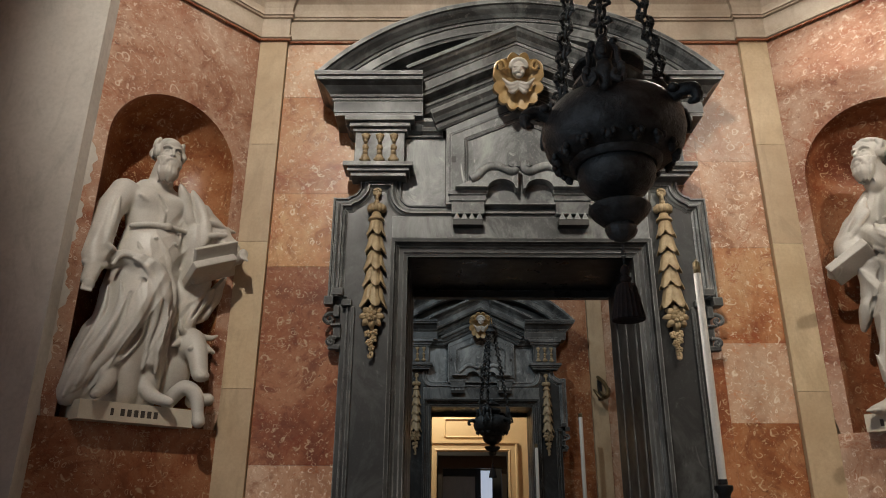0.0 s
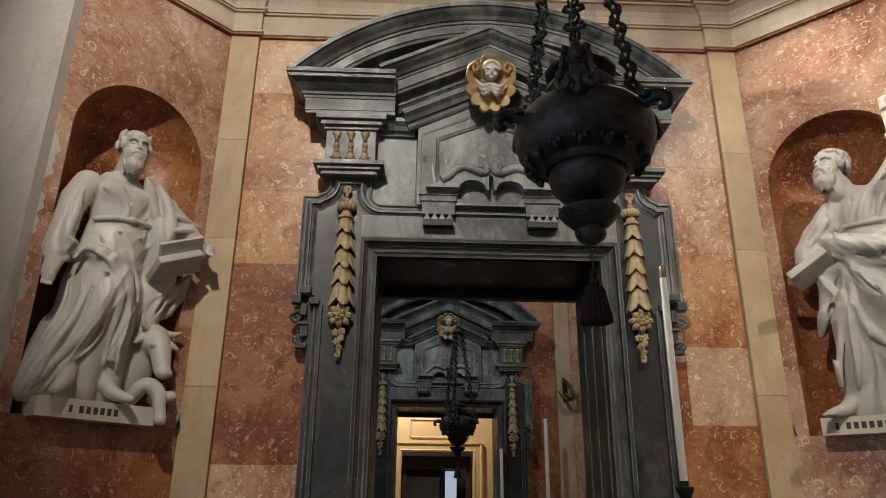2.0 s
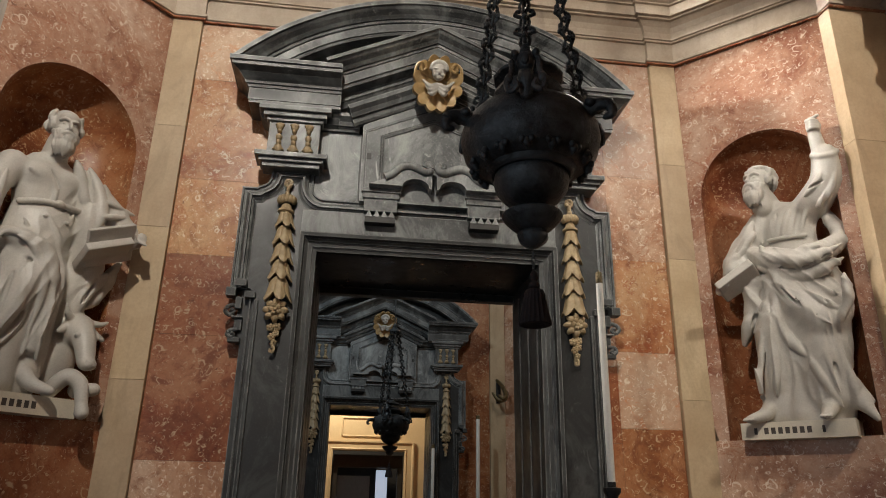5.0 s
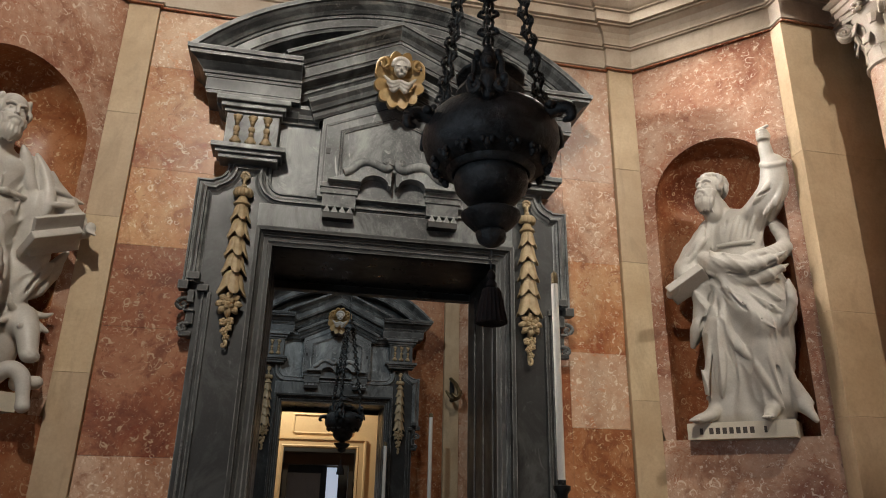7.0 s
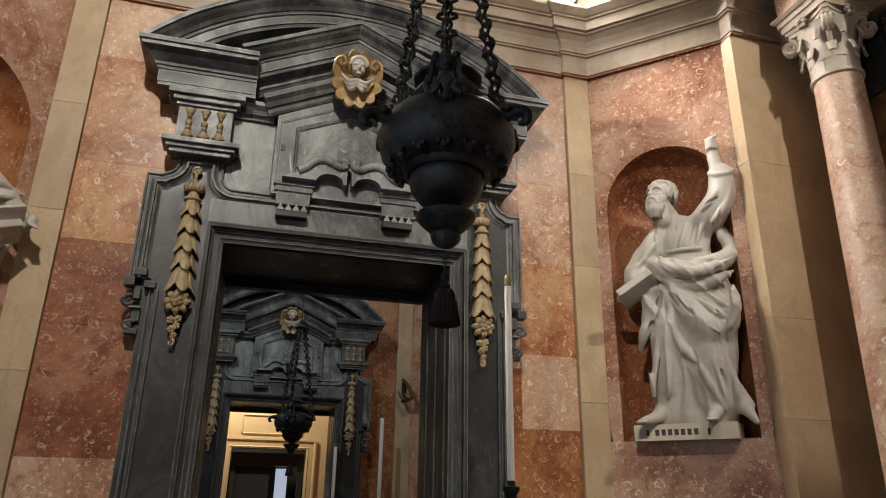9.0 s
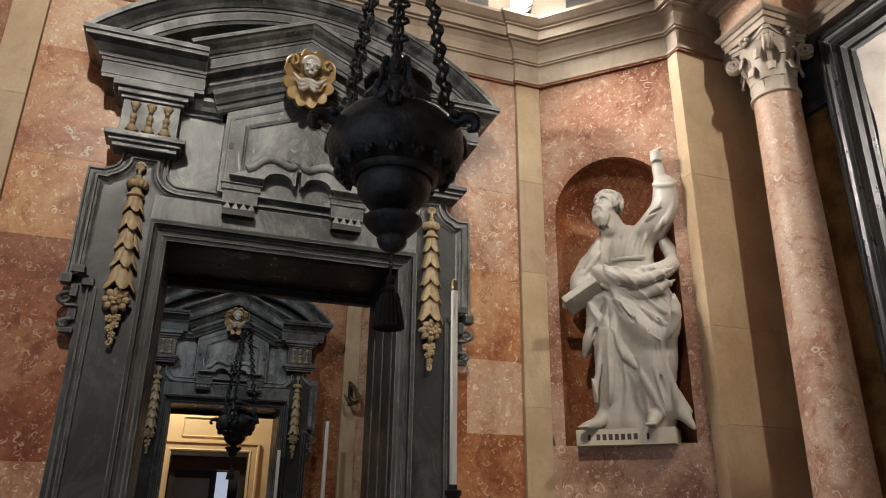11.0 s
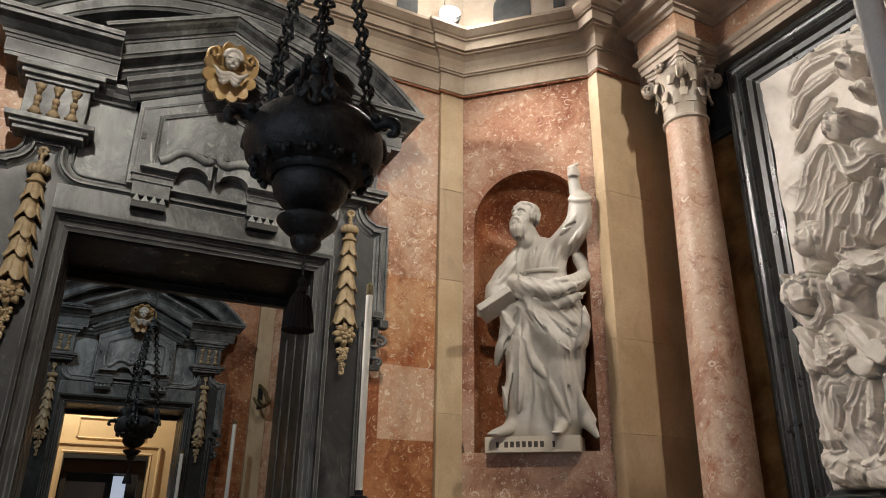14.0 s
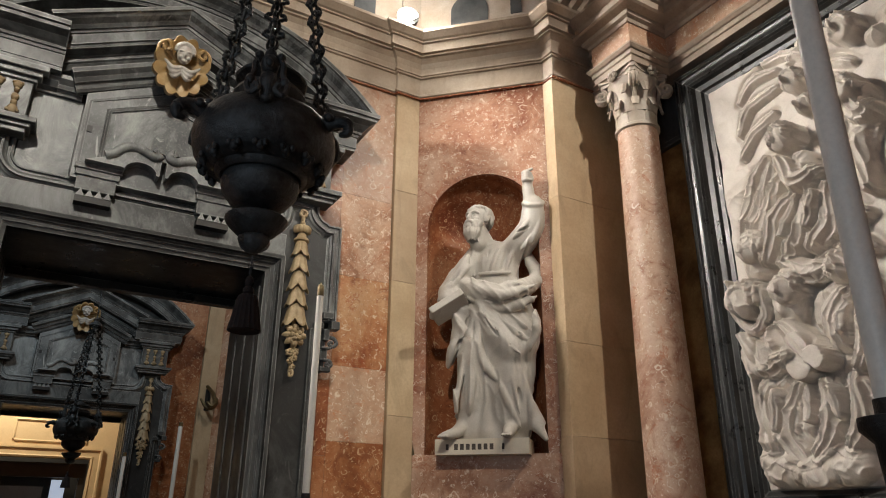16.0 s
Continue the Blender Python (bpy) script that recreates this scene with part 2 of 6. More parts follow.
def box(bm, lo, hi, bevel=0.0):
    vs = bmesh.ops.create_cube(bm, size=1)["verts"]
    for v in vs:
        v.co = Vector([lo[i] + (v.co[i] + 0.5) * (hi[i] - lo[i]) for i in range(3)])
    if bevel:
        es = list({e for v in vs for e in v.link_edges})
        bmesh.ops.bevel(bm, geom=es, offset=bevel, segments=1, affect="EDGES")


def boxes(*items, bevel=0.0):
    bm = bmesh.new()
    for lo, hi in items:
        box(bm, lo, hi, bevel)
    return bm


def prism(bm, outline, y0, y1):
    """An outline in x, z drawn out from y0 to y1."""
    a = [bm.verts.new((x, y0, z)) for x, z in outline]
    b = [bm.verts.new((x, y1, z)) for x, z in outline]
    bm.faces.new(a)
    bm.faces.new(b[::-1])
    for i in range(len(a)):
        j = (i + 1) % len(a)
        bm.faces.new((a[i], a[j], b[j], b[i]))


def sweep(bm, path, profile, closed=False, up=(0, 0, 1)):
    """A closed profile of (out, up) drawn along a level path of (x, y); out is to the right of the way."""
    n = len(path)
    rings = []
    for i in range(n):
        p = Vector(path[i])
        d0 = (p - Vector(path[i - 1])).normalized() if (i or closed) else None
        d1 = (Vector(path[(i + 1) % n]) - p).normalized() if (i < n - 1 or closed) else None
        n0 = Vector((d0.y, -d0.x)) if d0 else None
        n1 = Vector((d1.y, -d1.x)) if d1 else None
        if n0 and n1:
            m = (n0 + n1).normalized()
            m /= max(m.dot(n0), 0.25)
        else:
            m = n0 or n1
        rings.append([bm.verts.new((p.x + m.x * o, p.y + m.y * o, z)) for o, z in profile])
    k = len(profile)
    for i in range(n if closed else n - 1):
        a, b = rings[i], rings[(i + 1) % n]
        for j in range(k):
            bm.faces.new((a[j], a[(j + 1) % k], b[(j + 1) % k], b[j]))
    if not closed:
        bm.faces.new(rings[0][::-1])
        bm.faces.new(rings[-1])


def rail(bm, path, profile, yb):
    """A profile of (side, out) along a path of (x, z) on the portal's face; out is towards the room from the plane y = yb."""
    n = len(path)
    rings = []
    for i in range(n):
        p = Vector(path[i])
        d0 = (p - Vector(path[i - 1])).normalized() if i else None
        d1 = (Vector(path[i + 1]) - p).normalized() if i < n - 1 else None
        n0 = Vector((-d0.y, d0.x)) if d0 else None
        n1 = Vector((-d1.y, d1.x)) if d1 else None
        if n0 and n1:
            m = (n0 + n1).normalized()
            m /= max(m.dot(n0), 0.3)
        else:
            m = n0 or n1
        rings.append([bm.verts.new((p.x + m.x * s, yb - o, p.y + m.y * s)) for s, o in profile])
    k = len(profile)
    for a, b in zip(rings, rings[1:]):
        for j in range(k):
            bm.faces.new((a[j], a[(j + 1) % k], b[(j + 1) % k], b[j]))
    bm.faces.new(rings[0][::-1])
    bm.faces.new(rings[-1])


def lathe(bm, profile, at=(0, 0, 0), steps=32, wave=0.0, lobes=0):
    """A profile of (radius, height) turned about the upright through at."""
    rings = []
    for r, z in profile:
        ring = []
        for i in range(steps):
            a = 2 * math.pi * i / steps
            q = max(r, 0.0005) * (1 + wave * math.cos(lobes * a))
            ring.append(bm.verts.new((at[0] + q * math.cos(a), at[1] + q * math.sin(a), at[2] + z)))
        rings.append(ring)
    for a, b in zip(rings, rings[1:]):
        for i in range(steps):
            j = (i + 1) % steps
            bm.faces.new((a[i], a[j], b[j], b[i]))
    bm.faces.new(rings[0][::-1])
    bm.faces.new(rings[-1])


def tube(bm, pts, radii, steps=10):
    """A round limb through pts with the given radii, closed at both ends."""
    pts = [Vector(p) for p in pts]
    if isinstance(radii, (int, float)):
        radii = [radii] * len(pts)
    rings = []
    ref = None
    for i, p in enumerate(pts):
        d = (pts[min(i + 1, len(pts) - 1)] - pts[max(i - 1, 0)]).normalized()
        if ref is None or abs(ref.dot(d)) > 0.95:
            ref = Vector((0, 0, 1)) if abs(d.z) < 0.9 else Vector((1, 0, 0))
        a = d.cross(ref).normalized()
        b = d.cross(a)
        rings.append([bm.verts.new(p + radii[i] * (math.cos(2 * math.pi * k / steps) * a + math.sin(2 * math.pi * k / steps) * b)) for k in range(steps)])
    for a, b in zip(rings, rings[1:]):
        for i in range(steps):
            j = (i + 1) % steps
            bm.faces.new((a[i], a[j], b[j], b[i]))
    bm.faces.new(rings[0][::-1])
    bm.faces.new(rings[-1])


def bend(pts, n=6):
    """A smooth line through pts."""
    pts = [Vector(p) for p in pts]
    out = []
    for i in range(len(pts) - 1):
        p0, p1, p2, p3 = pts[max(i - 1, 0)], pts[i], pts[i + 1], pts[min(i + 2, len(pts) - 1)]
        for k in range(n):
            t = k / n
            out.append(0.5 * (2 * p1 + (p2 - p0) * t + (2 * p0 - 5 * p1 + 4 * p2 - p3) * t * t + (3 * p1 - p0 - 3 * p2 + p3) * t ** 3))
    return out + [pts[-1]]


def limb(bm, pts, radii, steps=12):
    """A bent limb with rounded ends, its radius running from the first to the last value."""
    line = bend(pts)
    t = np.linspace(0, 1, len(line))
    rr = np.interp(t, np.linspace(0, 1, len(radii)), radii)
    tube(bm, line, [float(r) for r in rr], steps)
    ball(bm, line[0], (rr[0],) * 3)
    ball(bm, line[-1], (rr[-1],) * 3)


def ball(bm, c, r, turn=None, level=2):
    vs = bmesh.ops.create_icosphere(bm, subdivisions=level, radius=1)["verts"]
    m = Matrix.LocRotScale(Vector(c), turn, Vector(r))
    bmesh.ops.transform(bm, matrix=m, verts=vs)


def link(bm, at, axis, size, thick, tilt):
    """One chain link: a flat ring, long along axis."""
    axis = Vector(axis).normalized()
    side = axis.cross(Vector((math.cos(tilt), math.sin(tilt), 0.15))).normalized()
    line = [Vector(at) + axis * (size * math.sin(a)) + side * (size * 0.55 * math.cos(a)) for a in np.linspace(0, 2 * math.pi, 11)]
    tube(bm, line, thick, 5)

# ---------------------------------------------------------------- the chapel
S45 = math.sqrt(0.5)
CORNER_E, CORNER_W = Vector((2.18, 0.13)), Vector((-2.18, 0.13))
TW = radians(48)


def east(u, v, z):
    """A place on the east slanting wall: u along it from the corner, v into it."""
    return Vector((CORNER_E.x + S45 * (u + v), CORNER_E.y + S45 * (v - u), z))


def west(u, v, z):
    return Vector((CORNER_W.x - math.cos(TW) * u - math.sin(TW) * v, CORNER_W.y - math.sin(TW) * u + math.cos(TW) * v, z))


END_E, END_W = east(1.245, 0, 0), west(1.245, 0, 0)
BAND = 5.40          # underside of the entablature
NICHE = (0.635, 0.495, 2.085, 4.035)  # middle, half width, sill, spring of the arch


def structure(name, bm, mat, label, smooth=False):
    return tagged(part(name, bm, mat, None, label, smooth), category="wall" if "wall" in name else "trim", kind="structure")


# floors and ceilings; the ceiling is unseen, opened to let sky light in
# floor out of view, its colour kept dark to hold back bounce light
structure("floor", boxes(((-5, -7.4, -0.2), (5, 14, 0.0))), FLOOR, "unseen marble chapel floor, darkened to cut bounce light")
bm = bmesh.new()
for lo, hi in (((-5, -7.4, 9.6), (-1.2, 9, 9.8)), ((1.2, -7.4, 9.6), (5, 9, 9.8)), ((-1.2, -1.8, 9.6), (1.2, 9, 9.8)), ((-1.2, -7.4, 9.6), (1.2, -4.2, 9.8))):
    box(bm, lo, hi)
structure("ceiling", bm, PLASTER, "unseen pale ceiling, lantern opening added to let in sky light")

structure("ceiling_beam", boxes(((-1.5, -3.05, 9.8), (1.5, -2.89, 9.95)), bevel=0.01), DARK, "dark beam across the lantern opening")
structure("ceiling_beam_far", boxes(((-1.5, 4.02, 9.45), (1.5, 4.18, 9.62)), bevel=0.01), DARK, "dark beam under the far vault")

# north wall of the chapel, with the doorway through it
structure("wall_north", boxes(((-2.30, 0.16, 0), (-0.97, 1.0, BAND)), ((0.97, 0.16, 0), (2.30, 1.0, BAND)), ((-0.97, 0.16, 3.48), (0.97, 1.0, BAND))), YELLOW, "thick stone wall behind red marble cladding")


def arch_ring(n=40):
    """The outline of a niche, from the foot of one side over the arch to the other foot."""
    c, r, sill, spring = NICHE
    out = [(c - r, sill + (spring - sill) * i / 8) for i in range(8)]
    out += [(c - r * math.cos(a), spring + r * math.sin(a)) for a in np.linspace(0, math.pi, n)]
    return out + [(c + r, spring - (spring - sill) * (i + 1) / 8) for i in range(8)]


def niche_wall(at, name, mat, deep_mat, low_mat, label):
    """A slanting wall of red marble with a round-headed niche."""
    c, r, sill, spring = NICHE
    u0, u1, z1 = 0.02, 1.24, BAND
    bm = bmesh.new()
    ring = arch_ring()
    inner = [bm.verts.new(at(u, 0, z)) for u, z in ring]
    outer = []
    for u, z in ring:
        d = Vector((u - c, z - (spring - 0.2)))
        t = min([(u1 - c) / d.x if d.x > 1e-6 else 1e9, (u0 - c) / d.x if d.x < -1e-6 else 1e9, (z1 - spring + 0.2) / d.y if d.y > 1e-6 else 1e9, (sill - spring + 0.2) / d.y if d.y < -1e-6 else 1e9])
        outer.append(bm.verts.new(at(c + d.x * t, 0, spring - 0.2 + d.y * t)))
    for i in range(len(ring) - 1):
        bm.faces.new((inner[i], inner[i + 1], outer[i + 1], outer[i]))
    for u, z in ((u0, z1), (u1, z1)):  # the two upper corners
        k = min(range(len(ring) - 1), key=lambda i: (outer[i].co - at(u, 0, z)).length + (outer[i + 1].co - at(u, 0, z)).length)
        bm.faces.new((outer[k], outer[k + 1], bm.verts.new(at(u, 0, z))))
    wall = structure(name, bm, mat, label)
    bm = bmesh.new()
    bm.faces.new([bm.verts.new(at(u, v, z)) for u, v, z in ((u0, 0, 0), (u1, 0, 0), (u1, 0, sill), (u0, 0, sill))])
    part("slab", bm, low_mat, wall)
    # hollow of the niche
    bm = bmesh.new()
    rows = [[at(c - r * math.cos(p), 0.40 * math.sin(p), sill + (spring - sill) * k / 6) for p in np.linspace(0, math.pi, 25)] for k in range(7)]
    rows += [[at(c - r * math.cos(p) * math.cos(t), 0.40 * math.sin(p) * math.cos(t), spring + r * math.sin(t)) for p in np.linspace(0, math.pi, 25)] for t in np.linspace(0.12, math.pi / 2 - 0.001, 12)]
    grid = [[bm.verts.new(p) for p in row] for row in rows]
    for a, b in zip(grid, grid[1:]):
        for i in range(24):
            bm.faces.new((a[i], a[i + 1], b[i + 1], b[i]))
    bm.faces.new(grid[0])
    part("niche", bm, deep_mat, wall, "red marble hollow, darker than the wall face", True)
    return wall


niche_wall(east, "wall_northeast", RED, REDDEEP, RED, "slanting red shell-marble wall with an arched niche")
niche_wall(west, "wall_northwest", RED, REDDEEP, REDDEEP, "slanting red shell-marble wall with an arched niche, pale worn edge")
# rough masonry behind the slanting walls
for at, nm in ((east, "wall_core_east"), (west, "wall_core_west")):
    bm = bmesh.new()
    vs = [bm.verts.new(at(u, v, z)) for z in (0, 9.6) for u, v in ((-0.1, 0.55), (1.5, 0.55), (1.5, 0.75), (-0.1, 0.75))]
    for f in ((0, 1, 2, 3), (4, 5, 6, 7), (0, 1, 5, 4), (1, 2, 6, 5), (2, 3, 7, 6), (3, 0, 4, 7)):
        bm.faces.new([vs[i] for i in f])
    structure(nm, bm, PLASTER, "plain masonry behind the marble cladding")

# piers beside the slanting walls, and the plain walls that close the chapel
pier = structure("wall_pier_east", boxes(((3.06, -0.86, 0), (4.3, -0.70, BAND))), YELLOW, "yellow limestone pier beside the altar")
for z0, z1 in ((0, 1.1), (1.1, 2.2), (2.2, 2.93), (2.93, 4.2), (4.2, BAND)):
    part("block", boxes(((3.05, -0.87, z0 + 0.0008), (4.0, -0.72, z1 - 0.0008)), bevel=0.002), YELLOW, pier)
structure("wall_pier_west", boxes(((-4.3, -0.90, 0), (-3.0, -0.74, BAND))), PLASTER, "pale grey plastered pier")
structure("wall_east", boxes(((4.0, -7.2, 0), (4.3, -0.87, 9.6))), OCHRE, "brown marble altar wall")
structure("wall_west", boxes(((-4.3, -5.0, 0), (-4.0, -0.90, 9.6)), ((-4.3, -7.2, 4.6), (-4.0, -5.0, 9.6)), ((-4.3, -7.2, 0), (-4.0, -6.8, 4.6))), RED, "red marble chapel wall")
structure("wall_south", boxes(((-4.0, -7.2, 0), (4.0, -6.9, 9.6))), PINK, "red marble chapel wall")

# pilaster strips in the corners
for sx, nm in ((1, "pilaster_northeast"), (-1, "pilaster_northwest")):
    x0, x1 = sorted((sx * 1.965, sx * 2.20))
    pil = structure(nm, boxes(((x0 + 0.004, 0.10, 0), (x1 - 0.004, 0.20, BAND))), YELLOW, "narrow yellow limestone pilaster strip")
    cuts = [0, 1.25, 2.38, 3.52, 4.38, BAND]
    for z0, z1 in zip(cuts, cuts[1:]):
        part("block", boxes(((x0, 0.09, z0 + 0.0008), (x1, 0.19, z1 - 0.0008)), bevel=0.002), YELLOW, pil)

# entablature: fascia, double fillet, cove, upper fascia, shelf
PROFILE = [(-0.35, BAND), (0.01, BAND), (0.035, BAND + 0.012), (0.035, BAND + 0.035), (0.015, BAND + 0.05), (0.015, BAND + 0.215), (0.035, BAND + 0.22), (0.035, BAND + 0.237), (0.05, BAND + 0.24), (0.05, BAND + 0.262), (0.03, BAND + 0.27), (0.035, BAND + 0.32), (0.055, BAND + 0.37), (0.095, BAND + 0.405), (0.12, BAND + 0.41), (0.12, BAND + 0.43), (0.15, BAND + 0.432), (0.15, BAND + 0.53), (0.17, BAND + 0.535), (0.17, BAND + 0.55), (0.19, BAND + 0.56), (0.235, BAND + 0.61), (0.235, BAND + 0.64), (-0.35, BAND + 0.66)]
PLAN = [(-4.0, -0.90), (-3.03, -0.90), (END_W.x - 0.005, END_W.y), (-2.20, 0.09), (-1.965, 0.09), (-1.965, 0.13), (1.965, 0.13), (1.965, 0.09), (2.20, 0.09), (END_E.x + 0.005, END_E.y), (3.07, -0.87), (4.0, -0.87)]
bm = bmesh.new()
sweep(bm, PLAN, PROFILE)
structure("cornice", bm, CREAM, "cream stone entablature with fillets and a projecting shelf")
bm = bmesh.new()
sweep(bm, PLAN, [(0.005, BAND - 0.012), (0.028, BAND - 0.012), (0.028, BAND), (0.005, BAND)])
structure("trim_red_fillet", bm, REDDEEP, "thin dark red marble fillet under the cornice")
# drum wall above
bm = bmesh.new()
sweep(bm, PLAN, [(-0.05, BAND + 0.64), (-0.05, 9.6), (-0.35, 9.6), (-0.35, BAND + 0.64)])
structure("wall_drum", bm, DRUM, "upper wall with faded ochre and grey frescoes")


def flat_arch(bm, at, u0, u1, z0, z1, v0, v1):
    c, r = (u0 + u1) / 2, (u1 - u0) / 2
    out = [(u0, z0)] + [(c - r * math.cos(a), z1 - r + r * math.sin(a)) for a in np.linspace(0, math.pi, 17)] + [(u1, z0)]
    a, b = [bm.verts.new(at(u, v0, z)) for u, z in out], [bm.verts.new(at(u, v1, z)) for u, z in out]
    bm.faces.new(a)
    bm.faces.new(b[::-1])
    for i in range(len(a)):
        bm.faces.new((a[i], a[i - 1], b[i - 1], b[i]))


def level(u, v, z):
    return Vector((u, 0.13 + v, z))


# dark window recesses drawn flat, their shade as colour, beside grey painted drapes
for at, spans in ((east, ((0.34, 0.72, 6.06, 6.62), (0.95, 1.06, 6.30, 6.9), (0.10, 0.30, 6.06, 6.16))), (level, ((1.50, 1.72, 6.06, 7.1), (0.62, 0.9, 6.06, 6.9), (-1.72, -1.50, 6.06, 7.1)))):
    for u0, u1, z0, z1 in spans:
        bm = bmesh.new()
        flat_arch(bm, at, u0, u1, z0, z1, 0.035, 0.06)
        structure("trim_painted_arch", bm, GREYARCH, "flat dark grey arch on the fresco wall")

# ---------------------------------------------------------------- the black marble portal


def mirrored(outline):
    return [(-x, z) for x, z in outline][::-1]


def arc(cx, cz, r, a0, a1, n=8):
    return [(cx + r * math.cos(radians(a)), cz + r * math.sin(radians(a))) for a in np.linspace(a0, a1, n)]


def bell(bm, x, z, r, h, turn):
    """A hanging bell of pointed petals that flare at the foot."""
    rings = []
    for q, w, lobe, dip in ((0.55, 0.22, 0.0, 0.0), (0.46, 0.56, 0.04, 0.0), (0.25, 0.76, 0.10, 0.0), (0.0, 0.84, 0.20, 0.10), (-0.22, 0.95, 0.26, 0.40), (-0.38, 1.12, 0.28, 0.72), (-0.42, 1.08, 0.30, 0.80), (-0.30, 0.74, 0.24, 0.55), (-0.02, 0.45, 0.0, 0.0)):
        ring = []
        for i in range(48):
            a = 2 * math.pi * i / 48 + turn * 0.4
            s = abs(math.cos(2.5 * a)) ** 0.8
            vein = 1 - 0.05 * abs(math.sin(7.5 * a)) * (lobe > 0)
            rr = r * w * (1 - lobe + 1.5 * lobe * s) * vein
            ring.append(bm.verts.new((x + rr * math.cos(a), -0.012 + rr * math.sin(a), z + h * (q - dip * 0.55 * (s - 0.45)))))
        rings.append(ring)
    for a, b in zip(rings, rings[1:]):
        for i in range(48):
            j = (i + 1) % 48
            bm.faces.new((a[i], a[j], b[j], b[i]))
    bm.faces.new(rings[0][::-1])
    bm.faces.new(rings[-1])


def make_portal():
    p = thing("marble_portal", (0, 0.13, 0), "black marble doorway with segmental pediment and gilded carved garlands", "portal")
    # back slab with its stepped ears
    right = [(0.93, 0), (1.35, 0), (1.35, 2.66), (1.39, 2.66), (1.39, 3.0), (1.452, 3.0), (1.452, 3.855), (1.345, 3.855)]
    right += arc(1.345, 3.97, 0.095, 270, 180, 6) + [(1.25, 4.02), (1.25, 4.55)]
    bm = bmesh.new()
    prism(bm, right + mirrored(right) + [(-0.93, 3.45), (0.93, 3.45)], 0.16, 0.05)
    part("back_slab", bm, BLACK, p)
    # flat faces of the ears, and the moulding that runs round them and along the frieze
    o = [(0.985, 0), (1.31, 0), (1.31, 3.06), (1.43, 3.06), (1.43, 3.83), (1.345, 3.83)]
    o += arc(1.345, 3.97, 0.12, 270, 180, 6) + [(1.225, 4.05), (0.95, 4.05)] + arc(0.83, 3.895, 0.12, 0, -90, 6) + [(0.81, 3.50), (0.985, 3.50)]
    for side in (o, mirrored(o)):
        bm = bmesh.new()
        prism(bm, side, 0.05, 0.030)
        part("ear_panel", bm, BLACK, p)
    edge = [(0, 3.80), (0.83, 3.80)] + arc(0.83, 3.895, 0.095, -75, 0, 6) + [(0.925, 4.04), (1.25, 4.04), (1.25, 3.97)] + arc(1.345, 3.97, 0.095, 195, 262, 6) + [(1.345, 3.862), (1.455, 3.862), (1.455, 3.05)]
    bm = bmesh.new()
    rail(bm, mirrored(edge)[:-1] + edge[1:], [(0, -0.02), (0, 0.022), (-0.014, 0.026), (-0.018, 0.008), (-0.036, 0.010), (-0.040, 0.030), (-0.052, 0.036), (-0.066, 0.052), (-0.080, 0.054), (-0.083, 0.026), (-0.096, 0.022), (-0.106, 0.010), (-0.118, 0.004), (-0.118, -0.02)], 0.030)
    part("ear_moulding", bm, AGED_LIT, p)
    # stepped feet of the ears, with ledges and small curled brackets below
    for s in (1, -1):
        for x0, x1, z0, z1, y in ((1.405, 1.475, 2.985, 3.05, -0.03), (1.335, 1.42, 3.06, 3.115, -0.035), (1.27, 1.345, 2.98, 3.03, -0.02), (1.36, 1.405, 2.90, 2.985, 0.0), (1.345, 1.42, 2.83, 2.845, -0.01), (1.345, 1.40, 2.745, 2.83, 0.015), (1.345, 1.43, 2.655, 2.69, 0.0)):
            xa, xb = sorted((s * x0, s * x1))
            part("ear_step", boxes(((xa, y, z0), (xb, 0.06, z1)), bevel=0.004), BLACK, p)
        for x, z, r in ((1.425, 2.885, 0.042), (1.405, 2.715, 0.030)):
            bm = bmesh.new()
            tube(bm, bend([(s * (x - r), 0.02, z + r * 1.1), (s * (x + r * 0.5), 0.015, z + r * 0.8), (s * (x + r), 0.01, z - r * 0.1), (s * (x + r * 0.2), 0.01, z - r * 0.8), (s * (x - r * 0.4), 0.01, z - r * 0.2), (s * (x + r * 0.2), 0.0, z + r * 0.1)], 5), 0.016, 8)
            part("scroll_bracket", bm, BLACK, p, smooth=True)
        # side rail of the jamb, a long raised strip
        for xa, xb, y in ((1.245, 1.275, 0.005), (1.295, 1.312, 0.015)):
            xa, xb = sorted((s * xa, s * xb))
            part("jamb_strip", boxes(((xa, y, 0), (xb, 0.05, 2.98)), bevel=0.004), BLACK, p)
    # lining of the opening and the moulded architrave round it
    for s in (1, -1):
        x0, x1 = sorted((s * 0.87, s * 0.965))
        part("jamb_lining", boxes(((x0, 0.05, 0), (x1, 1.0, 3.47)), bevel=0.004), BLACK, p)
        for k in range(3):
            xa, xb = sorted((s * 0.858, s * 0.872))
            part("jamb_panel", boxes(((xa, 0.16 + 0.28 * k, 0.3), (xb, 0.38 + 0.28 * k, 3.3)), bevel=0.005), BLACK, p)
    # underside of the lintel: its shade is put into a darker black
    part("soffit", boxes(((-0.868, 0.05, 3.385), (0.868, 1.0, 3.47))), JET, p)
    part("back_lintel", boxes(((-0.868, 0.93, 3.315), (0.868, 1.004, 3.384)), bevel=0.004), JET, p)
    bm = bmesh.new()
    rail(bm, [(-0.865, 0), (-0.865, 3.385), (0.865, 3.385), (0.865, 0)], [(0, -0.06), (0, 0.0), (0.03, 0.005), (0.03, 0.018), (0.065, 0.022), (0.065, 0.04), (0.085, 0.055), (0.095, 0.085), (0.125, 0.09), (0.125, -0.06)], 0.05)
    part("architrave", bm, BLACK, p)
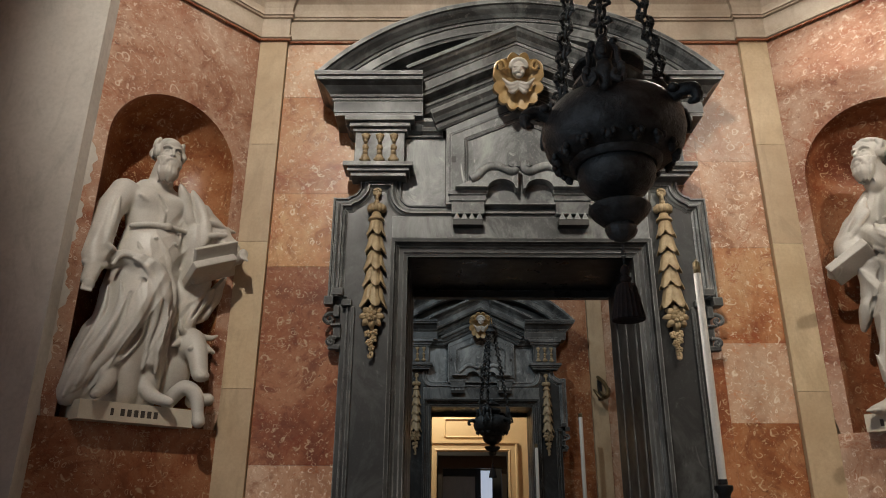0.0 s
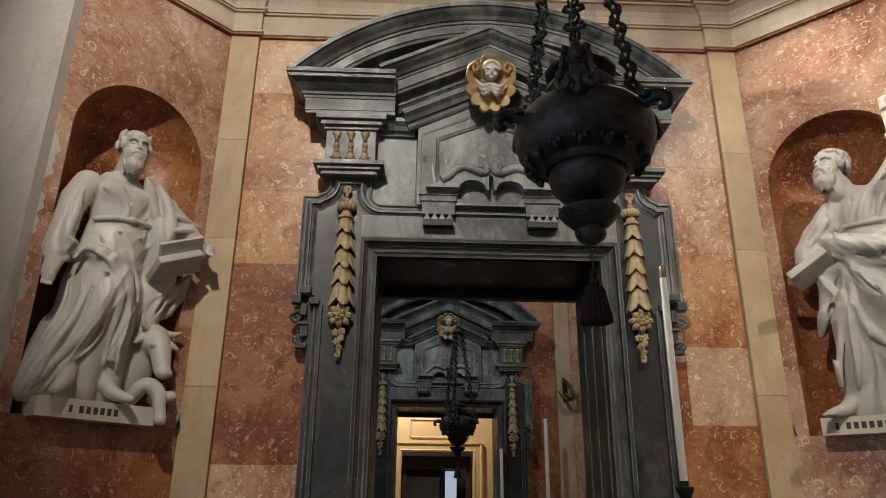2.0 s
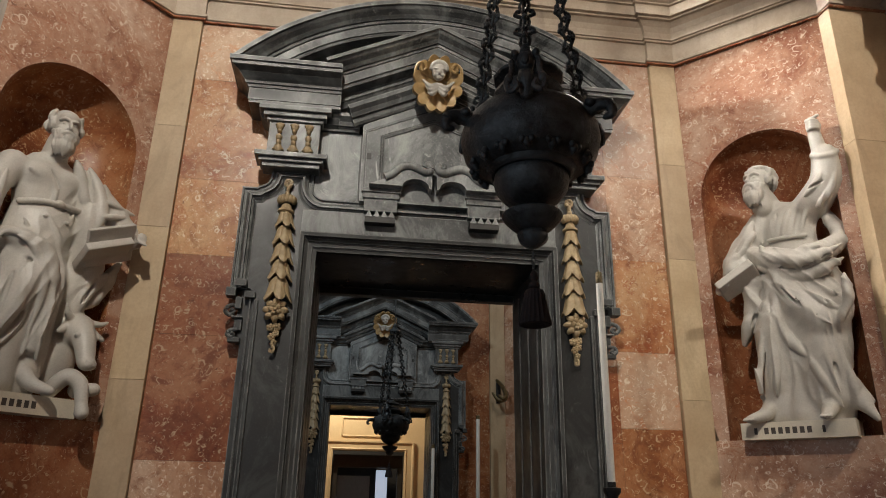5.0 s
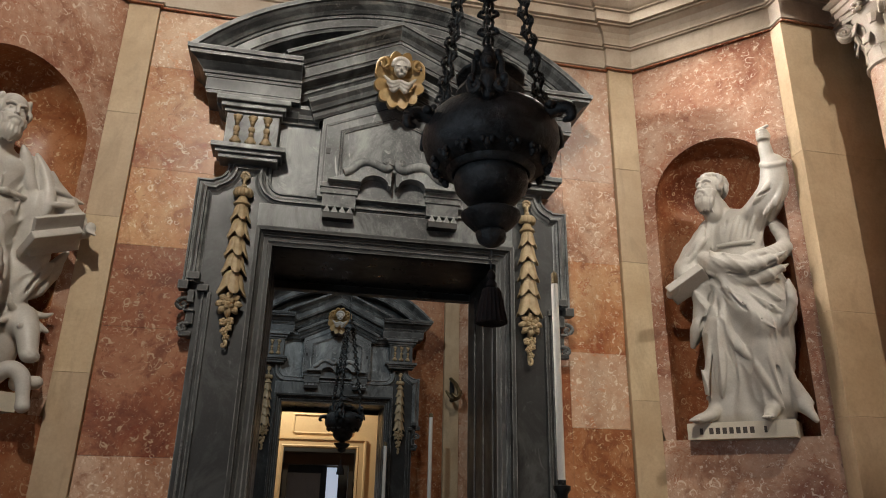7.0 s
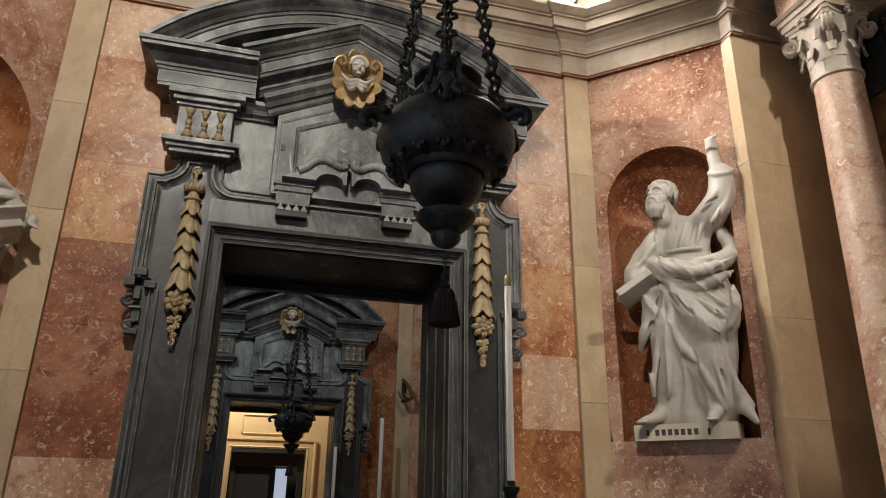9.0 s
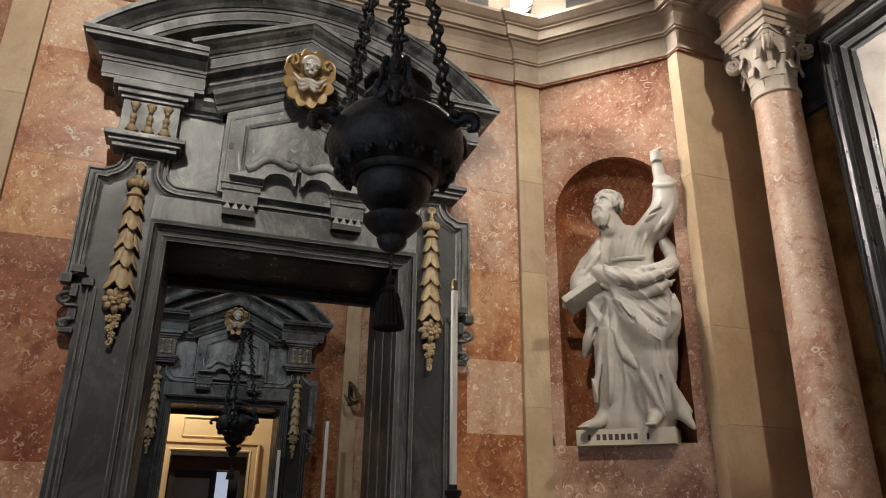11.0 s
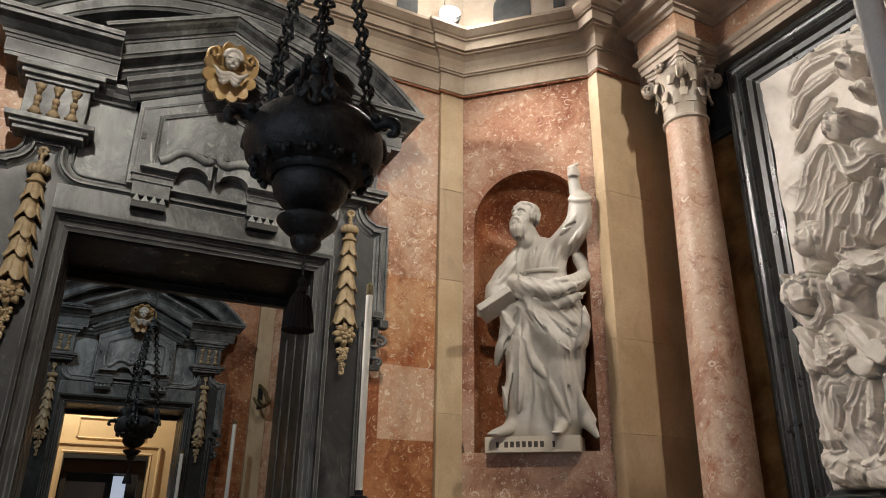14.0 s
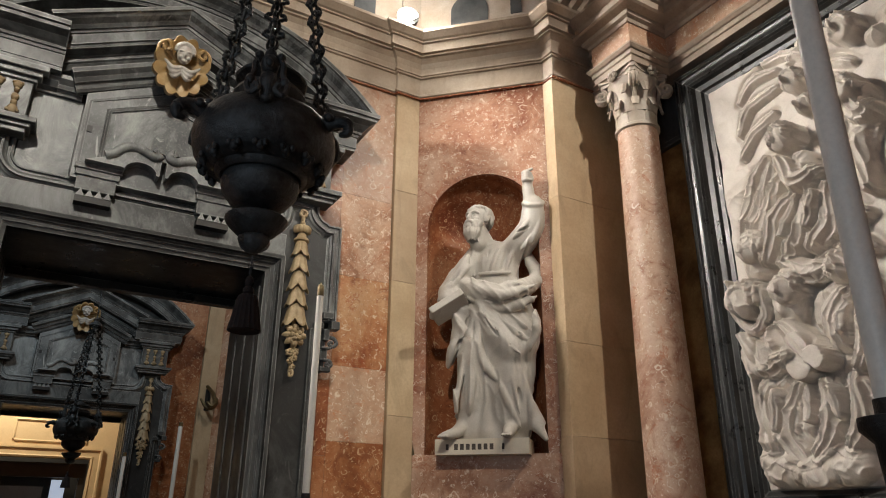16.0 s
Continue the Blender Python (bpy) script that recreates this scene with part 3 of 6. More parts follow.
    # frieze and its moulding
    part("frieze", boxes(((-0.99, -0.005, 3.51), (0.99, 0.05, 3.70)), bevel=0.003), AGED_LIT, p)
    # raised middle with its gable top
    mid = [(0.57, 3.78), (0.57, 4.44), (0, 4.72), (-0.57, 4.44), (-0.57, 3.78)]
    bm = bmesh.new()
    prism(bm, mid, 0.06, -0.06)
    part("attic_block", bm, DUSTY_LIT, p)
    bm = bmesh.new()
    rail(bm, [(-0.395, 3.92), (-0.395, 4.33), (0, 4.50), (0.395, 4.33), (0.395, 3.92)], [(0, 0), (0, 0.018), (0.02, 0.022), (0.035, 0.012), (0.035, 0)], -0.055)
    part("panel_fillet", bm, AGED_LIT, p)
    bm = bmesh.new()
    rail(bm, [(-0.53, 3.80), (-0.53, 4.38), (0, 4.615), (0.53, 4.38), (0.53, 3.80)], [(0, 0), (0, 0.012), (0.022, 0.012), (0.022, 0)], -0.055)
    part("panel_fillet", bm, AGED_LIT, p)
    for s in (1, -1):
        # hole drawn as a raised dark box, its inner shade put into colour
        part("putlog_hole", boxes(((s * 0.525 - 0.03, -0.066, 4.14), (s * 0.525 + 0.03, -0.05, 4.19))), DARK, p)
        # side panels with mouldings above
        part("side_panel", boxes(((min(s * 0.58, s * 0.92), 0.03, 3.80), (max(s * 0.58, s * 0.92), 0.06, 4.40)), bevel=0.004), DUSTY_LIT, p)
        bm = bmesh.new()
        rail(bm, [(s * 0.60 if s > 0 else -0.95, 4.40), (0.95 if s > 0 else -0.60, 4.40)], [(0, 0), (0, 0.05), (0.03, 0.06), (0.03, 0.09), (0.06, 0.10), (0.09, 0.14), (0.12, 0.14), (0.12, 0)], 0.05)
        part("side_moulding", bm, AGED_LIT, p)
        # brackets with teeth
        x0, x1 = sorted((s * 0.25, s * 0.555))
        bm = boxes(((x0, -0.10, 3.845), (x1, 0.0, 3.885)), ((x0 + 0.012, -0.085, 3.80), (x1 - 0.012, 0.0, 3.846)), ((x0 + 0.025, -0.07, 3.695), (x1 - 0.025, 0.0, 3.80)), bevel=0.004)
        part("bracket", bm, AGED_LIT, p)
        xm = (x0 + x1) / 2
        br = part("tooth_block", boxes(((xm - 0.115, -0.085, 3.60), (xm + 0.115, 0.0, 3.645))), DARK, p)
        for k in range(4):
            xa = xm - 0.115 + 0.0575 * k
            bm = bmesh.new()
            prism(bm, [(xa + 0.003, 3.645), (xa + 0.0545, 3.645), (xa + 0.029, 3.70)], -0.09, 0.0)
            part("tooth", bm, DUSTY_LIT, p)
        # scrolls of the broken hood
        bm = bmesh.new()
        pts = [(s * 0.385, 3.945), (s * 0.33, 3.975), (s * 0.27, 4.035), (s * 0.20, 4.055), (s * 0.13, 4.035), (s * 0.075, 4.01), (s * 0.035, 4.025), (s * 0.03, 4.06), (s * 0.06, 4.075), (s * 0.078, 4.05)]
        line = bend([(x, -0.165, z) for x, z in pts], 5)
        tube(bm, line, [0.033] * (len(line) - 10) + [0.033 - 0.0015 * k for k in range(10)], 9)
        part("scroll", bm, DUSTY_LIT, p, smooth=True)
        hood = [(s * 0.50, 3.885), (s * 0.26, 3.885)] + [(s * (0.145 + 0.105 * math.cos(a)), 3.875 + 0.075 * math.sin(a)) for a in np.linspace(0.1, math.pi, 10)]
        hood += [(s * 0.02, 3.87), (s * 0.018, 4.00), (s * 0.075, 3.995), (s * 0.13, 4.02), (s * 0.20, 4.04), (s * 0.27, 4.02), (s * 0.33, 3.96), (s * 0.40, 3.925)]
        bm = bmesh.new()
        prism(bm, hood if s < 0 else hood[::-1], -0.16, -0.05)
        part("hood", bm, DUSTY_LIT, p)
        # blocks above the ears, with three small gilded consoles
        x0, x1 = sorted((s * 0.905, s * 1.30))
        part("cap_block", boxes(((x0, -0.07, 4.10), (x1, 0.06, 4.42)), bevel=0.004), AGED_LIT, p)
        for nm, zs in (("cap_base", ((4.00, 0.02, -0.10), (4.035, 0.045, -0.125), (4.065, 0.075, -0.155))), ("cap_top", ((4.40, 0.02, -0.09), (4.43, 0.045, -0.12), (4.47, 0.08, -0.15)))):
            bm = bmesh.new()
            for k, (z, w, y) in enumerate(zs):
                box(bm, (x0 - w, y, z), (x1 + w, 0.06, zs[k + 1][0] - 0.001 if k < 2 else z + 0.04), 0.004)
            part(nm, bm, AGED_LIT, p)
        for k in range(3):
            xk = s * (0.99 + 0.112 * k)
            bm = bmesh.new()
            for z, r in ((4.355, 0.030), (4.315, 0.018), (4.26, 0.026), (4.215, 0.021), (4.165, 0.033)):
                ball(bm, (xk, -0.078, z), (r, 0.028, r * 1.15), None, 2)
            ball(bm, (xk - 0.024, -0.08, 4.37), (0.013, 0.018, 0.013), None, 1)
            ball(bm, (xk + 0.024, -0.08, 4.37), (0.013, 0.018, 0.013), None, 1)
            ball(bm, (xk - 0.03, -0.08, 4.155), (0.015, 0.018, 0.015), None, 1)
            ball(bm, (xk + 0.03, -0.08, 4.155), (0.015, 0.018, 0.015), None, 1)
            part("console", bm, GILT, p, "small ochre carved console", True)
    # main cornice at both sides, gable between, and the segmental hood above
    prof = [(0, 4.40), (0.06, 4.43), (0.085, 4.47), (0.09, 4.505), (0.165, 4.51), (0.165, 4.535), (0.172, 4.538), (0.172, 4.635), (0.182, 4.64), (0.186, 4.66), (0.200, 4.664), (0.204, 4.682), (0.222, 4.70), (0.250, 4.735), (0.285, 4.757), (0.298, 4.765), (0.300, 4.79), (0.318, 4.795), (0.320, 4.83), (0, 4.84)]
    for s in (1, -1):
        path = [(-1.30, 0.15), (-1.30, 0.02), (-0.76, 0.02)] if s < 0 else [(0.76, 0.02), (1.30, 0.02), (1.30, 0.15)]
        bm = bmesh.new()
        sweep(bm, path, prof)
        part("cornice_end", bm, MID_BLACK, p)
    bm = bmesh.new()
    rail(bm, [(-0.80, 4.675), (0, 5.05), (0.80, 4.675)], [(-0.10, 0.0), (-0.10, 0.055), (-0.065, 0.075), (-0.055, 0.09), (-0.02, 0.095), (0.0, 0.175), (0.022, 0.182), (0.026, 0.196), (0.098, 0.200), (0.102, 0.212), (0.118, 0.216), (0.122, 0.232), (0.146, 0.25), (0.172, 0.29), (0.19, 0.306), (0.194, 0.324), (0.222, 0.326), (0.224, 0.0)], 0.03)
    part("gable_cornice", bm, AGED_LIT, p)
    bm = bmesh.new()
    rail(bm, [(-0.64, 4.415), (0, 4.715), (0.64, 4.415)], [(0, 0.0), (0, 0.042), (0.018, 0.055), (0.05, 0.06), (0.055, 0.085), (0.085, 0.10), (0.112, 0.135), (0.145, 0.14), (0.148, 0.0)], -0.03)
    part("inner_gable", bm, AGED_LIT, p)
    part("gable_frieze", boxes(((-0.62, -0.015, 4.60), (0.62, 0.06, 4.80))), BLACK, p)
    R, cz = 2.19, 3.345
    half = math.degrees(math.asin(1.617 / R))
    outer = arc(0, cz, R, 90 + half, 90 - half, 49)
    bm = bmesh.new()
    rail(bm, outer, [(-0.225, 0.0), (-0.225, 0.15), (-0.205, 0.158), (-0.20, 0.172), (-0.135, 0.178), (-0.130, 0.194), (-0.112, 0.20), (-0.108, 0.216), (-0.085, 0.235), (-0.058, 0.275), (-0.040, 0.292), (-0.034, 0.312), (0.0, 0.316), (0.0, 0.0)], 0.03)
    part("segmental_hood", bm, AGED_LIT, p)
    bm = bmesh.new()
    prism(bm, arc(0, cz, R - 0.1, 90 + half - 2, 90 - half + 2, 33) + [(1.25, 4.56), (-1.25, 4.56)], 0.16, 0.045)
    part("tympanum", bm, BLACK, p)
    # shell with a small winged head, kept plain
    bm = bmesh.new()
    rim = []
    for i in range(72):
        a = 2 * math.pi * i / 72
        r = 1 + 0.15 * abs(math.sin(6 * a)) - 0.12
        rim.append((0.20 * r * math.cos(a), 4.635 + 0.225 * r * math.sin(a), a))
    c = bm.verts.new((0, -0.42, 4.66))
    rings = []
    for q, y in ((0.45, -0.43), (0.8, -0.455), (0.97, -0.475), (1.0, -0.44), (0.98, -0.36)):
        rings.append([bm.verts.new((x * q, y - 0.030 * q * abs(math.sin(6 * a)), 4.635 + (z - 4.635) * q)) for x, z, a in rim])
    for i in range(72):
        bm.faces.new((c, rings[0][i], rings[0][(i + 1) % 72]))
    for a, b in zip(rings, rings[1:]):
        for i in range(72):
            bm.faces.new((a[i], a[(i + 1) % 72], b[(i + 1) % 72], b[i]))
    bm.faces.new(rings[-1])
    tilt = Matrix.Translation((-0.01, -0.27, 4.735)) @ Matrix.Rotation(radians(24), 4, "X") @ Matrix.Translation((0, 0.42, -4.635))
    bmesh.ops.transform(bm, matrix=tilt, verts=bm.verts)
    part("shell", bm, SHELL, p, "gilded scallop shell", True)
    bm = bmesh.new()
    ball(bm, (0, -0.49, 4.72), (0.054, 0.052, 0.068), None, 3)
    ball(bm, (0, -0.545, 4.712), (0.009, 0.014, 0.018), None, 2)
    ball(bm, (0, -0.530, 4.672), (0.022, 0.016, 0.014), None, 2)
    for s in (1, -1):
        ball(bm, (s * 0.026, -0.528, 4.695), (0.020, 0.016, 0.018), None, 2)
        ball(bm, (s * 0.024, -0.530, 4.742), (0.022, 0.014, 0.008), None, 2)
    for i in range(11):
        a = math.pi * i / 10
        ball(bm, (0.058 * math.cos(a), -0.49, 4.748 + 0.052 * math.sin(a)), (0.022, 0.025, 0.022))
    for s in (1, -1):
        for k in range(3):
            limb(bm, [(s * 0.012, -0.505, 4.622 - 0.02 * k), (s * (0.064 - 0.010 * k), -0.518, 4.604 - 0.028 * k), (s * (0.122 - 0.024 * k), -0.50, 4.652 - 0.046 * k)], [0.018, 0.021, 0.008], 8)
    bmesh.ops.transform(bm, matrix=tilt, verts=bm.verts)
    orn = part("carved_ornament", bm, WHITE, p, "pale carved ornament on the shell", True)
    fuse = orn.modifiers.new("fuse", "REMESH")
    fuse.mode, fuse.voxel_size, fuse.use_smooth_shade = "VOXEL", 0.004, True
    for s in (1, -1):
        bm = bmesh.new()
        tube(bm, bend([(s * 0.185, -0.47, 4.67), (s * 0.175, -0.48, 4.76), (s * 0.125, -0.49, 4.79), (s * 0.10, -0.49, 4.745), (s * 0.135, -0.49, 4.725), (s * 0.145, -0.49, 4.755)], 5), 0.013, 7)
        bmesh.ops.transform(bm, matrix=tilt, verts=bm.verts)
        part("volute", bm, SHELL, p, smooth=True)
    part("shell_bracket", boxes(((-0.10, -0.22, 4.66), (0.10, 0.0, 4.90)), bevel=0.02), BLACK, p)
    # garlands of bell flowers
    for s in (1, -1):
        x = s * 1.112
        string = part("garland", boxes(((x - 0.010, -0.012, 2.62), (x + 0.010, 0.030, 3.92)), bevel=0.003), GILT, p, "ochre carved garland of hanging bell flowers")
        bm = bmesh.new()
        tube(bm, [(x, 0.03, 3.905), (x, -0.012, 3.905)], 0.026, 18)
        tube(bm, [(x + 0.026 * math.cos(a), -0.010, 3.905 + 0.026 * math.sin(a)) for a in np.linspace(0, 2 * math.pi, 19)], 0.012, 7)
        ball(bm, (x, -0.018, 3.855), (0.013, 0.014, 0.03), None, 2)
        ball(bm, (x, -0.018, 3.815), (0.020, 0.018, 0.022), None, 2)
        part("boss", bm, GILT, string, smooth=True)
        bm = bmesh.new()
        for k in range(7):
            a = math.pi * (k / 6 - 1)
            ball(bm, (x + 0.050 * math.cos(a), -0.004 + 0.045 * math.sin(a), 3.762), (0.026, 0.026, 0.036), None, 2)
        ball(bm, (x, -0.01, 3.765), (0.055, 0.045, 0.03), None, 2)
        part("bud", bm, GILT, string, smooth=True)
        bm = bmesh.new()
        lathe(bm, [(0.02, 3.735), (0.034, 3.72), (0.040, 3.695), (0.060, 3.675), (0.062, 3.662), (0.045, 3.652), (0.02, 3.65)], (x, -0.008, 0), 24, 0.03, 8)
        part("bud_ring", bm, GILT, string, smooth=True)
        for k, (z, r, h) in enumerate(((3.605, 0.064, 0.125), (3.475, 0.070, 0.140), (3.335, 0.074, 0.145), (3.205, 0.077, 0.145), (3.06, 0.088, 0.165))):
            bm = bmesh.new()
            bell(bm, x, z, r, h, k)
            part("bell_flower", bm, GILT, string, smooth=True)
        # open flower of curled petals, then a trailing spray
        for ring, (n, rr, size, y) in enumerate(((8, 0.060, 0.036, -0.035), (5, 0.030, 0.026, -0.062))):
            for i in range(n):
                a = 2 * math.pi * (i + 0.5 * ring) / n
                bm = bmesh.new()
                ca, sa = math.cos(a), math.sin(a)
                limb(bm, [(x + 0.3 * rr * ca, y, 2.89 + 0.3 * rr * sa), (x + rr * ca, y - 0.014, 2.89 + rr * sa), (x + 1.35 * rr * ca, y + 0.012, 2.89 + 1.35 * rr * sa)], [size * 0.45, size * 0.75, size * 0.4], 8)
                part("petal", bm, GILT, string, smooth=True)
        bm = bmesh.new()
        ball(bm, (x, -0.085, 2.885), (0.016, 0.016, 0.016))
        part("rosette", bm, GILT, string, smooth=True)
        for z, r, dx in ((2.775, 0.030, 0.018), (2.765, 0.028, -0.026), (2.725, 0.026, 0.016), (2.70, 0.026, -0.014), (2.66, 0.022, 0.008)):
            bm = bmesh.new()
            for i in range(5):
                a = 2 * math.pi * i / 5 + dx * 40
                ball(bm, (x + dx + r * 0.6 * math.cos(a), -0.02, z + r * 0.6 * math.sin(a)), (r * 0.5, 0.016, r * 0.5), None, 2)
            ball(bm, (x + dx, -0.036, z), (r * 0.35,) * 3, None, 2)
            part("small_flower", bm, GILT, string, smooth=True)
        bm = bmesh.new()
        tube(bm, bend([(x - 0.014, -0.01, 2.655), (x + 0.012, -0.02, 2.625), (x + 0.008, -0.022, 2.592), (x - 0.012, -0.022, 2.594), (x - 0.010, -0.022, 2.612)], 5), 0.010, 7)
        part("curl", bm, GILT, string, smooth=True)
    return p


portal = make_portal()
far_portal = copy_thing(portal, Matrix.Translation((0.0, 7.20, -0.22)))
tagged(far_portal, "black marble doorway of the chapel beyond, in shade")

# ---------------------------------------------------------------- altar on the east wall
ALTAR_X = 4.0


def acanthus(bm, c, a, r0, r1, z0, z1, w):
    """A leaf that stands round a bell and curls over at its tip."""
    d, t = Vector((math.cos(a), math.sin(a), 0)), Vector((-math.sin(a), math.cos(a), 0))
    rows = []
    for k in range(7):
        q = k / 6
        r = r0 + (r1 - r0) * q ** 2.2
        z = z0 + (z1 - z0) * (math.sin(q * math.pi * 0.62) / math.sin(math.pi * 0.62)) if q < 0.85 else z0 + (z1 - z0) * (1.0 - 0.35 * (q - 0.85) / 0.15)
        ww = w * (1 - 0.55 * q) * (1 + 0.22 * math.sin(q * 18))
        p = Vector(c) + d * r + Vector((0, 0, z))
        rows.append([bm.verts.new(p + t * (ww * s) - d * (0.012 * abs(s))) for s in (-1, -0.5, 0, 0.5, 1)] + [bm.verts.new(p - d * 0.022 + t * (ww * s)) for s in (1, 0, -1)])
    for a0, b0 in zip(rows, rows[1:]):
        for i in range(8):
            bm.faces.new((a0[i], a0[(i + 1) % 8], b0[(i + 1) % 8], b0[i]))
    bm.faces.new(rows[0][::-1])
    bm.faces.new(rows[-1])


def make_column(x, y, r, top):
    c = thing("column", (x, y, 0), "pink and cream marble column with a carved pale capital", "column", "columns beside the altar")
    part("plinth", boxes(((x - 0.27, y - 0.27, 0), (x + 0.27, y + 0.27, 0.9)), bevel=0.01), YELLOW, c)
    bm = bmesh.new()
    lathe(bm, [(r * 1.35, 0.9), (r * 1.38, 0.96), (r * 1.2, 1.0), (r * 1.28, 1.06), (r * 1.1, 1.1)], (x, y, 0), 40)
    part("column_base", bm, WHITE, c, "pale marble base", True)
    bm = bmesh.new()
    lathe(bm, [(r * 1.08, 1.09), (r * 1.07, 1.6), (r * 1.04, 2.6), (r * 0.97, 3.8), (r * 0.90, top)], (x, y, 0), 48)
    part("shaft", bm, COLUMN, c, "", True)
    bm = bmesh.new()
    q = r * 0.90
    lathe(bm, [(q * 1.02, top - 0.05), (q * 1.12, top - 0.04), (q * 1.12, top - 0.015), (q, top), (q * 1.0, top + 0.1), (q * 1.05, top + 0.3), (q * 1.25, top + 0.42), (q * 1.3, top + 0.44)], (x, y, 0), 40)
    bell = part("capital", bm, CAPITAL, c, "carved pale marble capital with leaves and corner scrolls", True)
    for k in range(8):
        bm = bmesh.new()
        acanthus(bm, (x, y, top), 2 * math.pi * k / 8, q * 1.02, q * 1.42, 0.0, 0.20, 0.062)
        part("leaf", bm, CAPITAL, bell, smooth=True)
    for k in range(8):
        bm = bmesh.new()
        acanthus(bm, (x, y, top), 2 * math.pi * (k + 0.5) / 8, q * 1.06, q * 1.52, 0.10, 0.34, 0.058)
        part("leaf", bm, CAPITAL, bell, smooth=True)
    for k in range(4):
        a = math.pi / 4 + k * math.pi / 2
        d, t = Vector((math.cos(a), math.sin(a), 0)), Vector((-math.sin(a), math.cos(a), 0))
        base = Vector((x, y, top))
        spiral = [base + d * (q * 1.62 + 0.066 * (1 - i / 26) * math.cos(i * 0.55 + 1.6)) + Vector((0, 0, 0.36 + 0.066 * (1 - i / 26) * math.sin(i * 0.55 + 1.6))) for i in range(24)]
        bm = bmesh.new()
        tube(bm, bend([base + d * q * 1.1 + Vector((0, 0, 0.22)), base + d * q * 1.3 + Vector((0, 0, 0.34)), spiral[0]], 4) + spiral[1:], 0.020, 7)
        tube(bm, [p + t * 0.026 for p in spiral], 0.016, 6)
        tube(bm, [p - t * 0.026 for p in spiral], 0.016, 6)
        part("volute", bm, CAPITAL, bell, smooth=True)
        bm = bmesh.new()
        b = base + Vector((math.cos(a - math.pi / 4), math.sin(a - math.pi / 4), 0)) * (q * 1.42) + Vector((0, 0, 0.47))
        for i in range(6):
            e = 2 * math.pi * i / 6
            tt = Vector((-math.sin(a - math.pi / 4), math.cos(a - math.pi / 4), 0))
            ball(bm, b + tt * (0.034 * math.cos(e)) + Vector((0, 0, 0.034 * math.sin(e))), (0.024,) * 3, None, 1)
        part("flower", bm, CAPITAL, bell, smooth=True)
    # abacus with hollowed sides
    out = []
    for k in range(4):
        a0 = math.pi / 4 + k * math.pi / 2
        p0 = Vector((math.cos(a0), math.sin(a0))) * q * 1.95
        p1 = Vector((math.cos(a0 + math.pi / 2), math.sin(a0 + math.pi / 2))) * q * 1.95
        mid = (p0 + p1) / 2
        for i in range(1, 10):
            s = i / 10
            out.append(p0.lerp(p1, s) - mid.normalized() * 0.05 * math.sin(math.pi * s))
    bm = bmesh.new()
    for z0, z1, g in ((top + 0.44, top + 0.475, 0.97), (top + 0.475, top + 0.51, 1.03)):
        lo = [bm.verts.new((x + p.x * g, y + p.y * g, z0)) for p in out]
        hi = [bm.verts.new((x + p.x * g, y + p.y * g, z1)) for p in out]
        bm.faces.new(lo[::-1])
        bm.faces.new(hi)
        for i in range(len(lo)):
            bm.faces.new((lo[i - 1], lo[i], hi[i], hi[i - 1]))
    part("abacus", bm, CAPITAL, bell)
    return c


COL = (3.63, -1.29)
column = make_column(COL[0], COL[1], 0.19, 4.80)
copy_thing(column, Matrix.Translation((COL[0], -4.75, 0)))

# entablature over the altar, breaking forward over each column
ap = [(3.86, -7.0), (3.86, -4.98), (3.40, -4.98), (3.40, -4.52), (3.86, -4.52), (3.86, -1.52), (3.40, -1.52), (3.40, -1.06), (3.55, -1.06), (3.55, -0.88)]
ap = ap[::-1]
for nm, mat, prof, lab in (
    ("cornice_altar_architrave", CREAM, [(-0.3, 5.31), (0.0, 5.31), (0.0, 5.37), (0.015, 5.375), (0.015, 5.42), (0.03, 5.425), (0.05, 5.45), (0.05, 5.465), (-0.3, 5.465)], "cream stone architrave over the altar columns"),
    ("cornice_altar_frieze", PINK, [(-0.3, 5.465), (0.005, 5.465), (0.005, 5.70), (-0.3, 5.70)], "red marble frieze over the altar columns"),
    ("cornice_altar", CREAM, [(-0.3, 5.70), (0.02, 5.70), (0.03, 5.73), (0.06, 5.745), (0.07, 5.78), (0.14, 5.80), (0.16, 5.815), (0.16, 5.88), (0.18, 5.89), (0.23, 5.94), (0.23, 5.96), (-0.3, 5.97)], "cream stone cornice over the altar columns"),
):
    bm = bmesh.new()
    sweep(bm, ap, prof)
    structure(nm, bm, mat, lab)
# raking pediment above
bm = bmesh.new()
for k, (d, h0, h1) in enumerate(((0.0, 0.0, 0.10), (0.06, 0.09, 0.20), (0.14, 0.19, 0.27))):
    x0 = 3.30 - d
    vs = []
    for yy, zz in ((-0.80, 5.98), (-3.0, 7.0)):
        vs += [bm.verts.new((xx, yy, zz + h)) for xx, h in ((x0, h0), (4.0, h0), (4.0, h1), (x0, h1))]
    for f in ((0, 1, 2, 3), (4, 5, 6, 7), (0, 1, 5, 4), (1, 2, 6, 5), (2, 3, 7, 6), (3, 0, 4, 7)):
        bm.faces.new([vs[i] for i in f])
structure("cornice_altar_pediment", bm, CREAM, "raking cream stone pediment over the altar")

# onyx strip, black frame, carved relief
structure("trim_onyx_strip", boxes(((3.955, -1.50, 0.6), (3.998, -1.02, 5.2)), bevel=0.004), OCHRE, "veined brown onyx strip beside the altar frame")
frame_thing = thing("relief_surround", (ALTAR_X, -3.0, 1.5), "polished black marble moulded altar frame", "surround")
Y0, Y1, ZB, ZT = -1.52, -4.48, 1.50, 5.27
